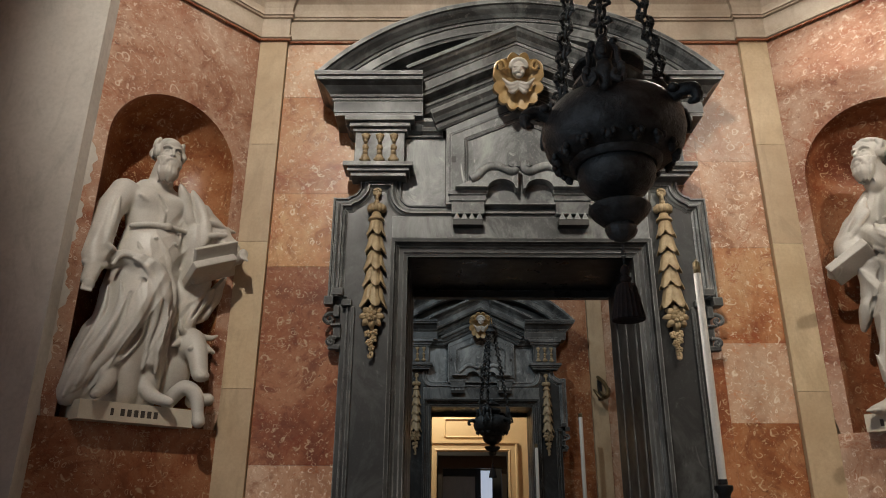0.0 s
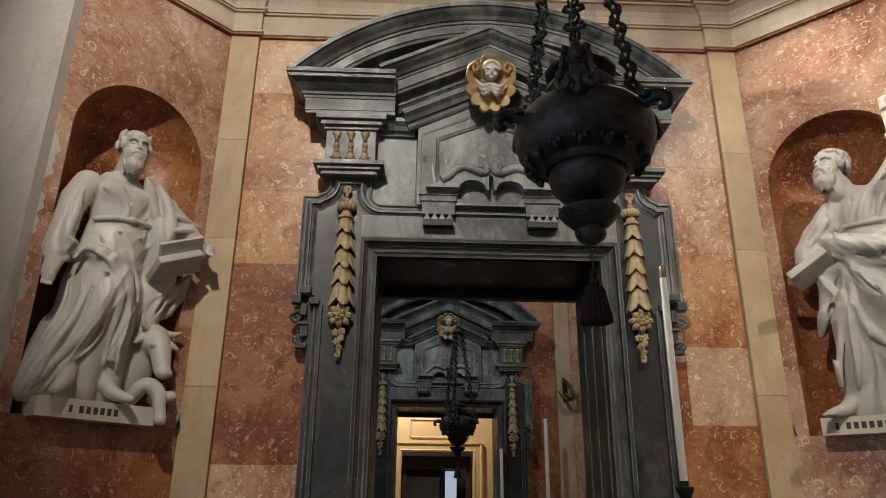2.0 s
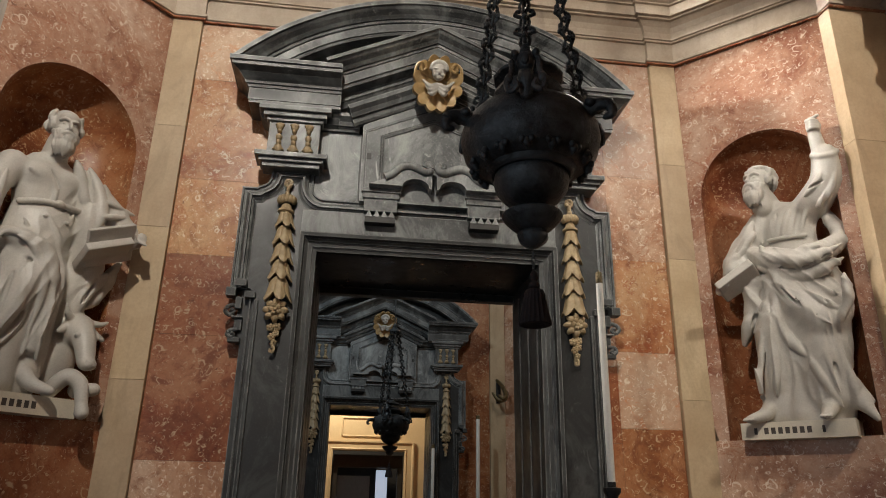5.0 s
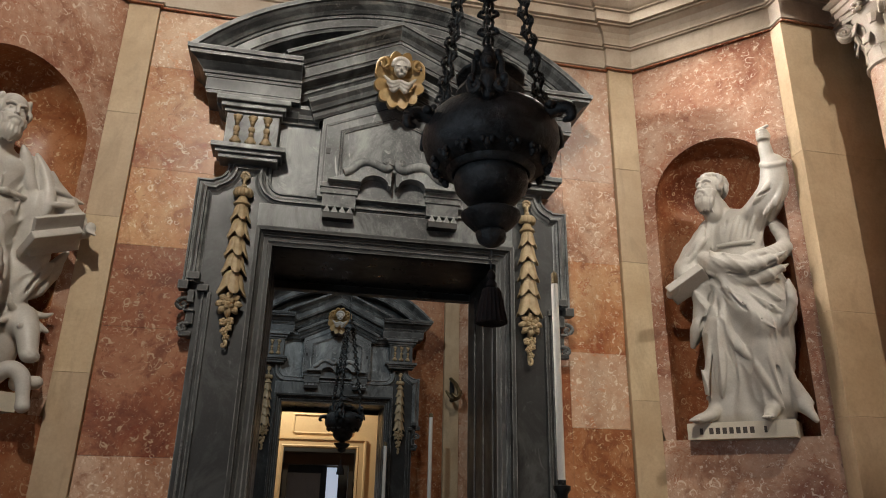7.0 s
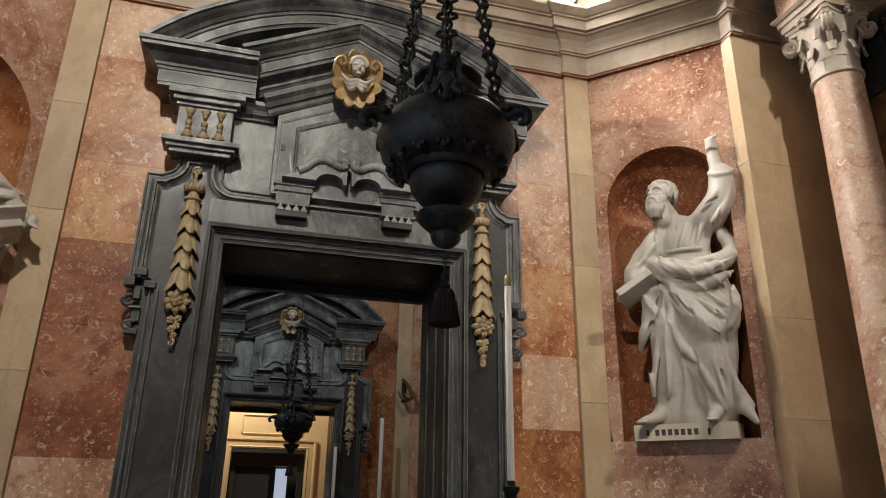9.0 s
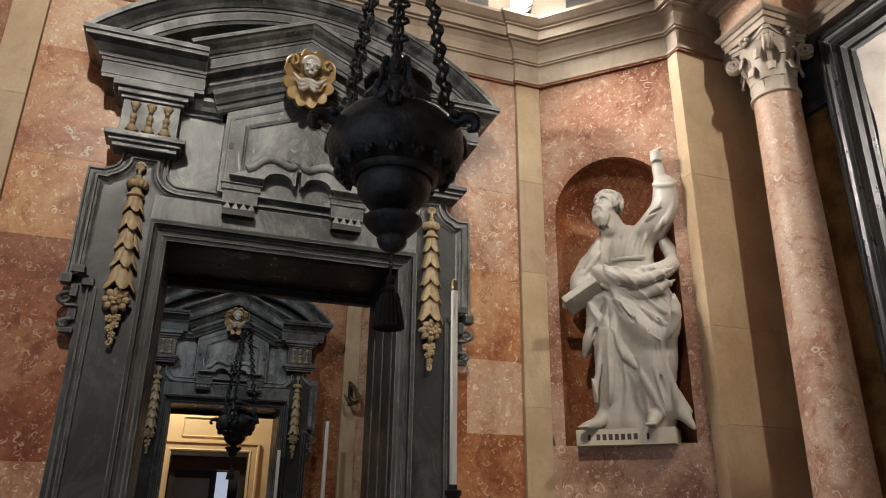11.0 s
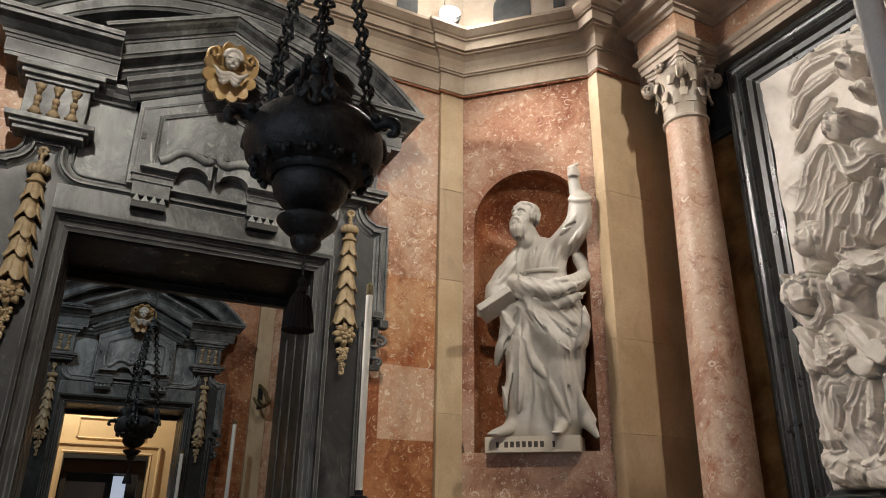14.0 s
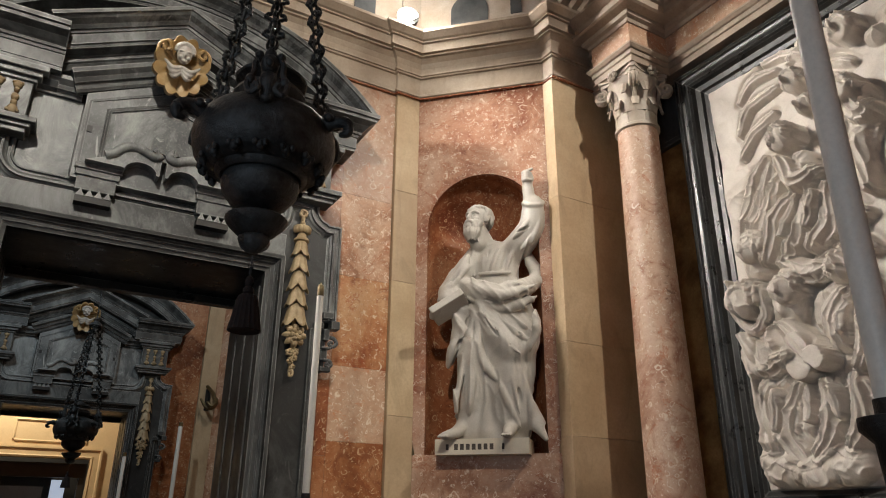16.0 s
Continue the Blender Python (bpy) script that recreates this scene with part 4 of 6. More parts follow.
prof = [(0, 0), (0, 0.10), (0.03, 0.125), (0.06, 0.13), (0.075, 0.115), (0.10, 0.11), (0.125, 0.13), (0.16, 0.135), (0.18, 0.12), (0.20, 0.085), (0.245, 0.08), (0.265, 0.06), (0.30, 0.055), (0.30, 0)]
corners = [(Y0, ZB), (Y0, ZT), (Y1, ZT), (Y1, ZB)]
for i in range(4):
    (ya, za), (yb, zb) = corners[i], corners[(i + 1) % 4]
    bm = bmesh.new()
    ends = []
    for (yy, zz) in ((ya, za), (yb, zb)):
        sy, sz = (-1 if yy == Y0 else 1), (1 if zz == ZB else -1)
        ends.append([bm.verts.new((ALTAR_X - o, yy + sy * s, zz + sz * s)) for s, o in prof])
    k = len(prof)
    for j in range(k):
        bm.faces.new((ends[0][j], ends[0][(j + 1) % k], ends[1][(j + 1) % k], ends[1][j]))
    bm.faces.new(ends[0][::-1])
    bm.faces.new(ends[1])
    part("frame_bar", bm, JET, frame_thing)


def waves(a, b, seed):
    """Smooth uneven field between about -1 and 1."""
    r = np.random.RandomState(seed)
    out = 0
    for k in range(7):
        fa, fb = r.uniform(-1, 1, 2) * (1.2 + 0.7 * k)
        out = out + np.sin(fa * a + fb * b + r.uniform(0, 6)) / (1 + 0.35 * k)
    return out / 2.6


# carved panel: shallow swirling cloud, with robed figures, wings and clouds as raised rounded masses
ny, nz = 420, 540
ya, yb, za, zb = Y0 - 0.29, Y1 + 0.29, ZB + 0.29, ZT - 0.29
gy, gz = np.meshgrid(np.linspace(ya, yb, ny + 1), np.linspace(za, zb, nz + 1))
wy, wz = gy + 0.025 * waves(gy * 3, gz * 3, 1), gz + 0.025 * waves(gy * 3, gz * 3, 2)
height = 0.035 + 0.015 * waves(gy * 2.5, gz * 2.5, 4) + 0.010 * (1 - np.abs(waves(gy * 5, gz * 5, 8))) ** 3


def stroke(line, r, lift, bulge):
    """Raises a rounded band along a bent line of (y, z), thinner towards both ends."""
    global height
    pts = [(p.x, p.y) for p in bend([(y, z, 0) for y, z in line], 5)]
    best, rad, side = np.full(gy.shape, 9.0), np.full(gy.shape, r), np.zeros(gy.shape)
    n = len(pts) - 1
    for i in range(n):
        (ay, az), (by, bz) = pts[i], pts[i + 1]
        dy, dz = by - ay, bz - az
        t = np.clip(((wy - ay) * dy + (wz - az) * dz) / max(dy * dy + dz * dz, 1e-9), 0, 1)
        d = np.hypot(wy - ay - t * dy, wz - az - t * dz)
        near = d < best
        side = np.where(near, ((wz - az) * dy - (wy - ay) * dz) / max(math.hypot(dy, dz), 1e-6), side)
        rad = np.where(near, r * (0.35 + 0.65 * np.sin(math.pi * (0.10 + 0.75 * (i + t) / n))), rad)
        best = np.minimum(best, d)
    h = lift + 0.75 * bulge * np.clip(1 - (best / rad) ** 2, 0, 1) ** 0.7
    h = h + 0.34 * bulge * (1 - np.abs(np.sin(5.2 * side / rad + 2.2 * waves(gy * 5, gz * 5, int(1000 * r) + len(line))))) ** 1.6
    ditch = 0.03 * np.exp(-((best - 1.25 * rad) / (0.35 * r)) ** 2)
    height = np.where(best < rad, np.maximum(height, h), height - ditch * (best > rad))


def mass(cy, cz, ry, rz, turn, top, folds=0, depth=0.0, sharp=0.5, bias=0.0):
    """Raises one rounded mass, turned by so many degrees, with folds running along it."""
    global height
    c, s = math.cos(radians(turn)), math.sin(radians(turn))
    a, b = (wy - cy) * c + (wz - cz) * s, -(wy - cy) * s + (wz - cz) * c
    d = (a / ry) ** 2 + (b / rz) ** 2
    h = bias + top * np.clip(1 - d, 0, 1) ** sharp
    if folds:
        h = h + depth * ((1 - np.abs(np.sin(folds * a / ry + 1.5 * b / rz + 2.6 * waves(a * 16, b * 16, int(abs(cy * 100)) % 50)))) ** 1.5 - 0.3)
    height = np.where(d < 1, np.maximum(height, height * 0.3 + h), height)


def cloud(cy, cz, k):
    for dy, dz, r in ((0, 0, 0.14), (0.13, -0.04, 0.10), (-0.13, -0.03, 0.11), (0.04, 0.09, 0.09), (-0.06, -0.09, 0.09)):
        mass(cy + dy * k, cz + dz * k, r * k, r * k * 0.8, 0, 0.12, 2.0, 0.012)


for cy, cz, k in ((-3.3, 1.95, 1.2), (-3.7, 1.9, 1.2), (-4.05, 2.0, 1.0), (-3.4, 3.5, 1.2), (-3.9, 4.2, 1.2), (-3.6, 2.8, 1.3), (-3.3, 4.7, 1.0), (-4.0, 3.3, 1.0)):
    cloud(cy, cz, k)
# bodies and clouds as rounded masses
for (cy, cz), ry, rz, top, bias in (
    ((-2.50, 3.88), 0.15, 0.2, 0.1, 0.06),
    ((-2.92, 4.08), 0.14, 0.24, 0.12, 0.06),
    ((-2.04, 2.72), 0.22, 0.24, 0.1, 0.08),
    ((-2.18, 2.26), 0.3, 0.36, 0.08, 0.06),
    ((-2.55, 2.35), 0.25, 0.4, 0.08, 0.05),
    ((-2.61, 2.89), 0.22, 0.24, 0.1, 0.06),
    ((-2.23, 3.02), 0.14, 0.16, 0.1, 0.06),
    ((-2.06, 3.37), 0.13, 0.14, 0.1, 0.05),
    ((-2.56, 3.52), 0.22, 0.22, 0.05, 0.04),
    ((-2.02, 1.93), 0.17, 0.13, 0.12, 0.06),
    ((-2.26, 1.89), 0.16, 0.12, 0.12, 0.07),
    ((-2.46, 1.93), 0.18, 0.13, 0.12, 0.06),
    ((-1.94, 2.00), 0.11, 0.09, 0.1, 0.05),
):
    mass(cy, cz, ry, rz, 0, top, 2.2, 0.018, 0.5, bias)
# strokes of cloth, wing, cloud and arm: radius, lift and bulge, then the lines
for line in (
    [(-2.07, 4.74), (-2.21, 4.86), (-2.44, 4.84)],
    [(-2.04, 4.47), (-2.15, 4.65), (-2.42, 4.69)],
    [(-2.02, 4.25), (-2.14, 4.42), (-2.34, 4.50)],
    [(-2.54, 4.85), (-2.64, 4.92), (-2.78, 4.87)],
    [(-2.35, 4.94), (-2.50, 4.94), (-2.69, 4.83)],
    [(-2.74, 4.72), (-2.86, 4.68), (-2.97, 4.58)],
):
    stroke(line, 0.045, 0.035, 0.05)
for line in (
    [(-2.22, 4.15), (-2.08, 3.96), (-1.97, 3.60)],
    [(-2.28, 4.07), (-2.15, 3.82), (-2.03, 3.55)],
    [(-2.32, 3.96), (-2.21, 3.73), (-2.09, 3.49)],
    [(-2.58, 3.32), (-2.71, 3.34), (-2.84, 3.24)],
    [(-2.45, 3.27), (-2.58, 3.29), (-2.70, 3.19)],
    [(-2.85, 3.48), (-2.73, 3.46), (-2.56, 3.39)],
):
    stroke(line, 0.075, 0.06, 0.07)
for line in (
    [(-2.42, 3.78), (-2.25, 3.57), (-2.17, 3.36)],
    [(-2.54, 3.73), (-2.42, 3.44), (-2.29, 3.29)],
    [(-2.67, 3.74), (-2.62, 3.50), (-2.50, 3.35)],
    [(-3.05, 4.28), (-2.89, 3.93), (-2.94, 3.62)],
    [(-2.86, 4.22), (-2.77, 3.99), (-2.79, 3.75)],
    [(-2.00, 2.52), (-1.97, 2.28), (-1.97, 2.08)],
    [(-2.22, 2.45), (-2.09, 2.15), (-2.19, 1.98)],
    [(-2.40, 2.45), (-2.44, 2.20), (-2.31, 2.00)],
    [(-2.63, 2.47), (-2.63, 2.21), (-2.54, 2.04)],
    [(-2.63, 3.00), (-2.54, 2.85), (-2.56, 2.68)],
    [(-2.78, 3.02), (-2.75, 2.75), (-2.67, 2.54)],
    [(-2.29, 3.29), (-2.43, 3.19), (-2.55, 3.18)],
):
    stroke(line, 0.085, 0.1, 0.09)
for line in (
    [(-2.40, 4.03), (-2.47, 3.83), (-2.67, 3.85)],
    [(-1.91, 2.85), (-2.02, 2.62), (-2.23, 2.66)],
    [(-2.24, 2.88), (-2.39, 2.68), (-2.48, 2.57)],
    [(-2.94, 4.30), (-2.99, 4.12), (-3.06, 4.14)],
):
    stroke(line, 0.075, 0.15, 0.09)
for line in (
    [(-1.86, 3.26), (-1.90, 3.00), (-2.00, 2.88), (-2.12, 2.98), (-2.13, 3.16)],
    [(-2.02, 2.79), (-2.02, 2.58)],
    [(-2.31, 2.44), (-2.29, 2.22)],
    [(-2.09, 2.44), (-2.05, 2.19)],
    [(-2.48, 2.41), (-2.50, 2.22)],
    [(-2.47, 3.72), (-2.34, 3.47)],
    [(-2.60, 3.70), (-2.52, 3.47)],
):
    stroke(line, 0.035, 0.17, 0.05)
for line in (
    [(-1.93, 2.59), (-1.92, 2.35), (-1.92, 2.06)],
):
    stroke(line, 0.014, 0.16, 0.03)
# round heads with locks of hair, kept plain
for (cy, cz), ry, rz, lift in (
    ((-1.99, 3.09), 0.105, 0.13, 0.17),
    ((-2.44, 4.19), 0.09, 0.11, 0.15),
    ((-2.58, 4.63), 0.075, 0.09, 0.09),
    ((-2.65, 4.38), 0.065, 0.08, 0.1),
    ((-3.01, 4.79), 0.085, 0.1, 0.12),
    ((-2.94, 4.30), 0.085, 0.105, 0.16),
    ((-2.07, 3.46), 0.09, 0.11, 0.12),
    ((-2.29, 3.10), 0.085, 0.105, 0.13),
    ((-2.66, 3.14), 0.085, 0.1, 0.12),
    ((-2.46, 2.58), 0.06, 0.07, 0.2),
):
    for k in range(9):
        a = radians(-10 + 25 * k)
        mass(cy + 1.0 * ry * math.cos(a), cz + 0.95 * rz * math.sin(a) + 0.01, 0.36 * ry, 0.34 * rz, 0, 0.05, 0, 0, 0.5, lift - 0.01)
    mass(cy, cz, ry, rz, 0, 0.09, 0, 0, 0.5, lift)
    mass(cy + 0.02, cz - 0.05 * rz, 0.16 * ry, 0.34 * rz, 0, 0.035, 0, 0, 0.5, lift + 0.075)
crease = (1 - np.abs(waves(wy * 6 + 0.8 * waves(gy * 6, gz * 6, 31), wz * 4, 21))) ** 3
small = (1 - np.abs(waves(wy * 13, wz * 10 + waves(gy * 9, gz * 9, 33), 22))) ** 3
height = height + np.clip(height / 0.12, 0.35, 1.2) * (0.030 * crease + 0.016 * small - 0.012)
# closed book held before the lower figure
mass(-2.32, 2.63, 0.10, 0.16, 8, 0.03, 0, 0, 0.12, 0.19)
edge = np.minimum(np.minimum(np.arange(ny + 1), np.arange(ny + 1)[::-1])[None, :], np.minimum(np.arange(nz + 1), np.arange(nz + 1)[::-1])[:, None])
height = np.clip(height, 0.01, 0.30) * np.minimum(1, edge / 3) + 0.005
verts = np.stack([-height, gy + 3.0, gz - 1.8], -1).reshape(-1, 3)
ids = np.arange((nz + 1) * (ny + 1)).reshape(nz + 1, ny + 1)
quads = np.stack([ids[:-1, :-1], ids[1:, :-1], ids[1:, 1:], ids[:-1, 1:]], -1).reshape(-1, 4)
me = bpy.data.meshes.new("altar_relief")
me.from_pydata(verts.tolist(), [], quads.tolist())
me.materials.append(STUCCO)
me.shade_smooth()
rel = tagged(new("altar_relief", me), "pale marble high relief of swirling clouds and drapery", "relief")
rel.location = (ALTAR_X, -3.0, 1.8)

altar = thing("altar_table", (3.6, -3.0, 0), "dark marble altar table below the relief", "altar")
part("front", boxes(((3.35, -4.2, 0), (4.0, -1.8, 1.05)), bevel=0.01), BLACK, altar)
part("tabletop", boxes(((3.25, -4.3, 1.05), (4.0, -1.7, 1.13)), bevel=0.01), TABLET, altar)

# ---------------------------------------------------------------- statues
class Carving:
    """A solid carved out of a field of distances on a grid, in a niche's own frame of u, v, z."""

    def __init__(self, lo, hi, step):
        self.lo, self.step = np.array(lo), step
        n = np.ceil((np.array(hi) - self.lo) / step).astype(int) + 1
        self.axes = [self.lo[i] + step * np.arange(n[i]) for i in range(3)]
        self.d = np.full(n, 0.25)

    def window(self, lo, hi, pad=0.06):
        sl = []
        for i in range(3):
            a = np.searchsorted(self.axes[i], lo[i] - pad)
            b = np.searchsorted(self.axes[i], hi[i] + pad)
            sl.append(slice(a, max(b, a + 1)))
        return tuple(sl), np.meshgrid(*[self.axes[i][sl[i]] for i in range(3)], indexing="ij")

    def join(self, sl, e, k):
        d = self.d[sl]
        h = np.clip(0.5 + 0.5 * (d - e) / k, 0, 1)
        self.d[sl] = d * (1 - h) + e * h - k * h * (1 - h)

    def cut(self, sl, e, k):
        d = self.d[sl]
        h = np.clip(0.5 - 0.5 * (d + e) / k, 0, 1)
        self.d[sl] = d * (1 - h) - e * h + k * h * (1 - h)

    def limb(self, pts, radii, k=0.02, cut=False):
        """A bent round limb; radii run evenly along it."""
        line = bend(pts, 5)
        rr = np.interp(np.linspace(0, 1, len(line)), np.linspace(0, 1, len(radii)), radii)
        p = np.array(line)
        big = max(radii)
        sl, (U, V, Z) = self.window(p.min(0) - big, p.max(0) + big)
        e = np.full(U.shape, 9.0)
        for i in range(len(p) - 1):
            a, b = p[i], p[i + 1]
            ab = b - a
            t = np.clip(((U - a[0]) * ab[0] + (V - a[1]) * ab[1] + (Z - a[2]) * ab[2]) / max(ab @ ab, 1e-9), 0, 1)
            q = np.sqrt((U - a[0] - t * ab[0]) ** 2 + (V - a[1] - t * ab[1]) ** 2 + (Z - a[2] - t * ab[2]) ** 2)
            e = np.minimum(e, q - (rr[i] + t * (rr[i + 1] - rr[i])))
        (self.cut if cut else self.join)(sl, e, k)

    def ball(self, c, r, k=0.015, cut=False):
        r = np.array(r, float) * np.ones(3)
        c = np.array(c, float)
        sl, (U, V, Z) = self.window(c - r, c + r)
        q = np.sqrt(((U - c[0]) / r[0]) ** 2 + ((V - c[1]) / r[1]) ** 2 + ((Z - c[2]) / r[2]) ** 2)
        (self.cut if cut else self.join)(sl, (q - 1) * r.min(), k)

    def board(self, c, e1, e2, half, k=0.006):
        """A book or block: middle, two directions, three half sizes."""
        e1 = Vector(e1).normalized()
        e2 = (Vector(e2) - e1 * e1.dot(Vector(e2))).normalized()
        e3 = e1.cross(e2)
        m = max(half) * 1.3
        c = np.array(c)
        sl, (U, V, Z) = self.window(c - m, c + m)
        q = [np.abs((U - c[0]) * e.x + (V - c[1]) * e.y + (Z - c[2]) * e.z) - h for e, h in zip((e1, e2, e3), half)]
        out = np.sqrt(sum(np.maximum(a, 0) ** 2 for a in q)) + np.minimum(np.maximum(np.maximum(q[0], q[1]), q[2]), 0)
        self.join(sl, out, k)

    def robe(self, sections, k=0.03):
        """A body of stacked ovals: (z, u, v, half width, half depth)."""
        s = np.array(sections)
        sl, (U, V, Z) = self.window((s[:, 1] - s[:, 3]).min() * np.ones(1).repeat(3) * [1, 0, 0] + [0, -0.35, s[0, 0]], [(s[:, 1] + s[:, 3]).max(), 0.35, s[-1, 0]])
        g = [np.interp(Z, s[:, 0], s[:, i]) for i in range(1, 5)]
        q = np.sqrt(((U - g[0]) / g[2]) ** 2 + ((V - g[1]) / g[3]) ** 2)
        e = np.maximum((q - 1) * np.minimum(g[2], g[3]), np.maximum(s[0, 0] - Z, Z - s[-1, 0]))
        self.join(sl, e, k)

    def front(self, u, z):
        """Depth of the foremost surface at (u, z)."""
        i = int(np.clip(round((u - self.lo[0]) / self.step), 0, self.d.shape[0] - 1))
        j = int(np.clip(round((z - self.lo[2]) / self.step), 0, self.d.shape[2] - 1))
        hit = np.flatnonzero(self.d[i, :, j] < 0)
        return float(self.axes[1][hit[0]]) if len(hit) else None

    def fold(self, line, r, cut=False):
        """A ridge of cloth along a line of (u, z) laid on the surface, thin at both ends, or a furrow."""
        deep = [self.front(u, z) for u, z in line]
        known = [v for v in deep if v is not None]
        if not known:
            return
        deep = [v if v is not None else known[0] for v in deep]
        deep = [max(-0.27, float(np.median(deep[max(0, i - 1):i + 2]))) for i in range(len(deep))]
        r *= 1.25 if cut else 1.3
        pts = [(u, v + (0.15 * r if cut else 0.05 * r), z) for (u, z), v in zip(line, deep)]
        self.limb(pts, [0.35 * r, r, 1.1 * r, r, 0.3 * r], 0.008, cut)

    def crumple(self, z0, z1, depth, seed, lean=0.0):
        """Uneven hanging creases in the cloth between two heights, leaning by so much."""
        sl, (U, V, Z) = self.window((-9, -9, z0), (9, 9, z1), 0.0)
        a, b = U * 9 + lean * (Z - z0) * 9 + 3 * V, Z * 2.4 + V
        w = waves(a, b, seed)
        crease = np.clip(1 - np.abs(waves(a + 0.7 * w, b + w, seed + 1)), 0, 1) ** 2.5
        fine = np.clip(1 - np.abs(waves(a * 1.9 + w, b * 2.2, seed + 2)), 0, 1) ** 3
        fade = np.clip((Z - z0) / 0.08, 0, 1) * np.clip((z1 - Z) / 0.08, 0, 1)
        self.d[sl] -= depth * fade * (crease + 0.45 * fine - 0.5)

    def mesh(self, name, at, base, mat):
        """Surface of the solid, one corner for each cell that it passes through."""
        d = self.d
        inside = d < 0
        n = np.array(d.shape) - 1
        count = np.zeros(n)
        total = np.zeros((*n, 3))
        corner = lambda o: (slice(o[0], n[0] + o[0]), slice(o[1], n[1] + o[1]), slice(o[2], n[2] + o[2]))
        offs = [(i, j, k) for i in (0, 1) for j in (0, 1) for k in (0, 1)]
        for a in offs:
            for ax in range(3):
                if a[ax]:
                    continue
                b = list(a)
                b[ax] = 1
                da, db = d[corner(a)], d[corner(b)]
                hit = (da < 0) != (db < 0)
                t = np.where(hit, da / np.where(hit, da - db, 1), 0)
                for c in range(3):
                    total[..., c] += hit * (a[c] + (t if c == ax else 0))
                count += hit
        live = count > 0
        ids = -np.ones(n, int)
        ids[live] = np.arange(live.sum())
        cells = np.argwhere(live)
        p = self.lo + (cells + total[live] / count[live][:, None]) * self.step
        e1, e2 = at(1, 0, 0) - at(0, 0, 0), at(0, 1, 0) - at(0, 0, 0)
        right = e1.cross(e2).z > 0
        quads = []
        for ax in range(3):
            o1, o2 = [i for i in range(3) if i != ax]
            sl0, sl1 = [slice(1, -1)] * 3, [slice(1, -1)] * 3
            sl0[ax], sl1[ax] = slice(0, -1), slice(1, None)
            cross = np.argwhere(inside[tuple(sl0)] != inside[tuple(sl1)])
            base_i = cross + 1
            base_i[:, ax] -= 1
            q = []
            for da, db in ((0, 0), (-1, 0), (-1, -1), (0, -1)):
                c = base_i.copy()
                c[:, o1] += da
                c[:, o2] += db
                q.append(ids[c[:, 0], c[:, 1], c[:, 2]])
            q = np.stack(q, -1)
            low = inside[tuple(sl0)][tuple(cross.T)]
            keep = low if ax != 1 else ~low
            quads.append(np.where((keep == right)[:, None], q, q[:, ::-1]))
        quads = np.concatenate(quads)
        quads = quads[(quads >= 0).all(1)]
        w = np.array([list(at(*q)) for q in p]) - np.array(base)
        me = bpy.data.meshes.new(name)
        me.from_pydata(w.tolist(), [], quads.tolist())
        me.materials.append(mat)
        bm = bmesh.new()
        bm.from_mesh(me)
        bmesh.ops.smooth_vert(bm, verts=bm.verts, factor=0.3, use_axis_x=True, use_axis_y=True, use_axis_z=True)
        bm.to_mesh(me)
        bm.free()
        me.shade_smooth()
        ob = new(name, me)
        ob.location = base
        return ob


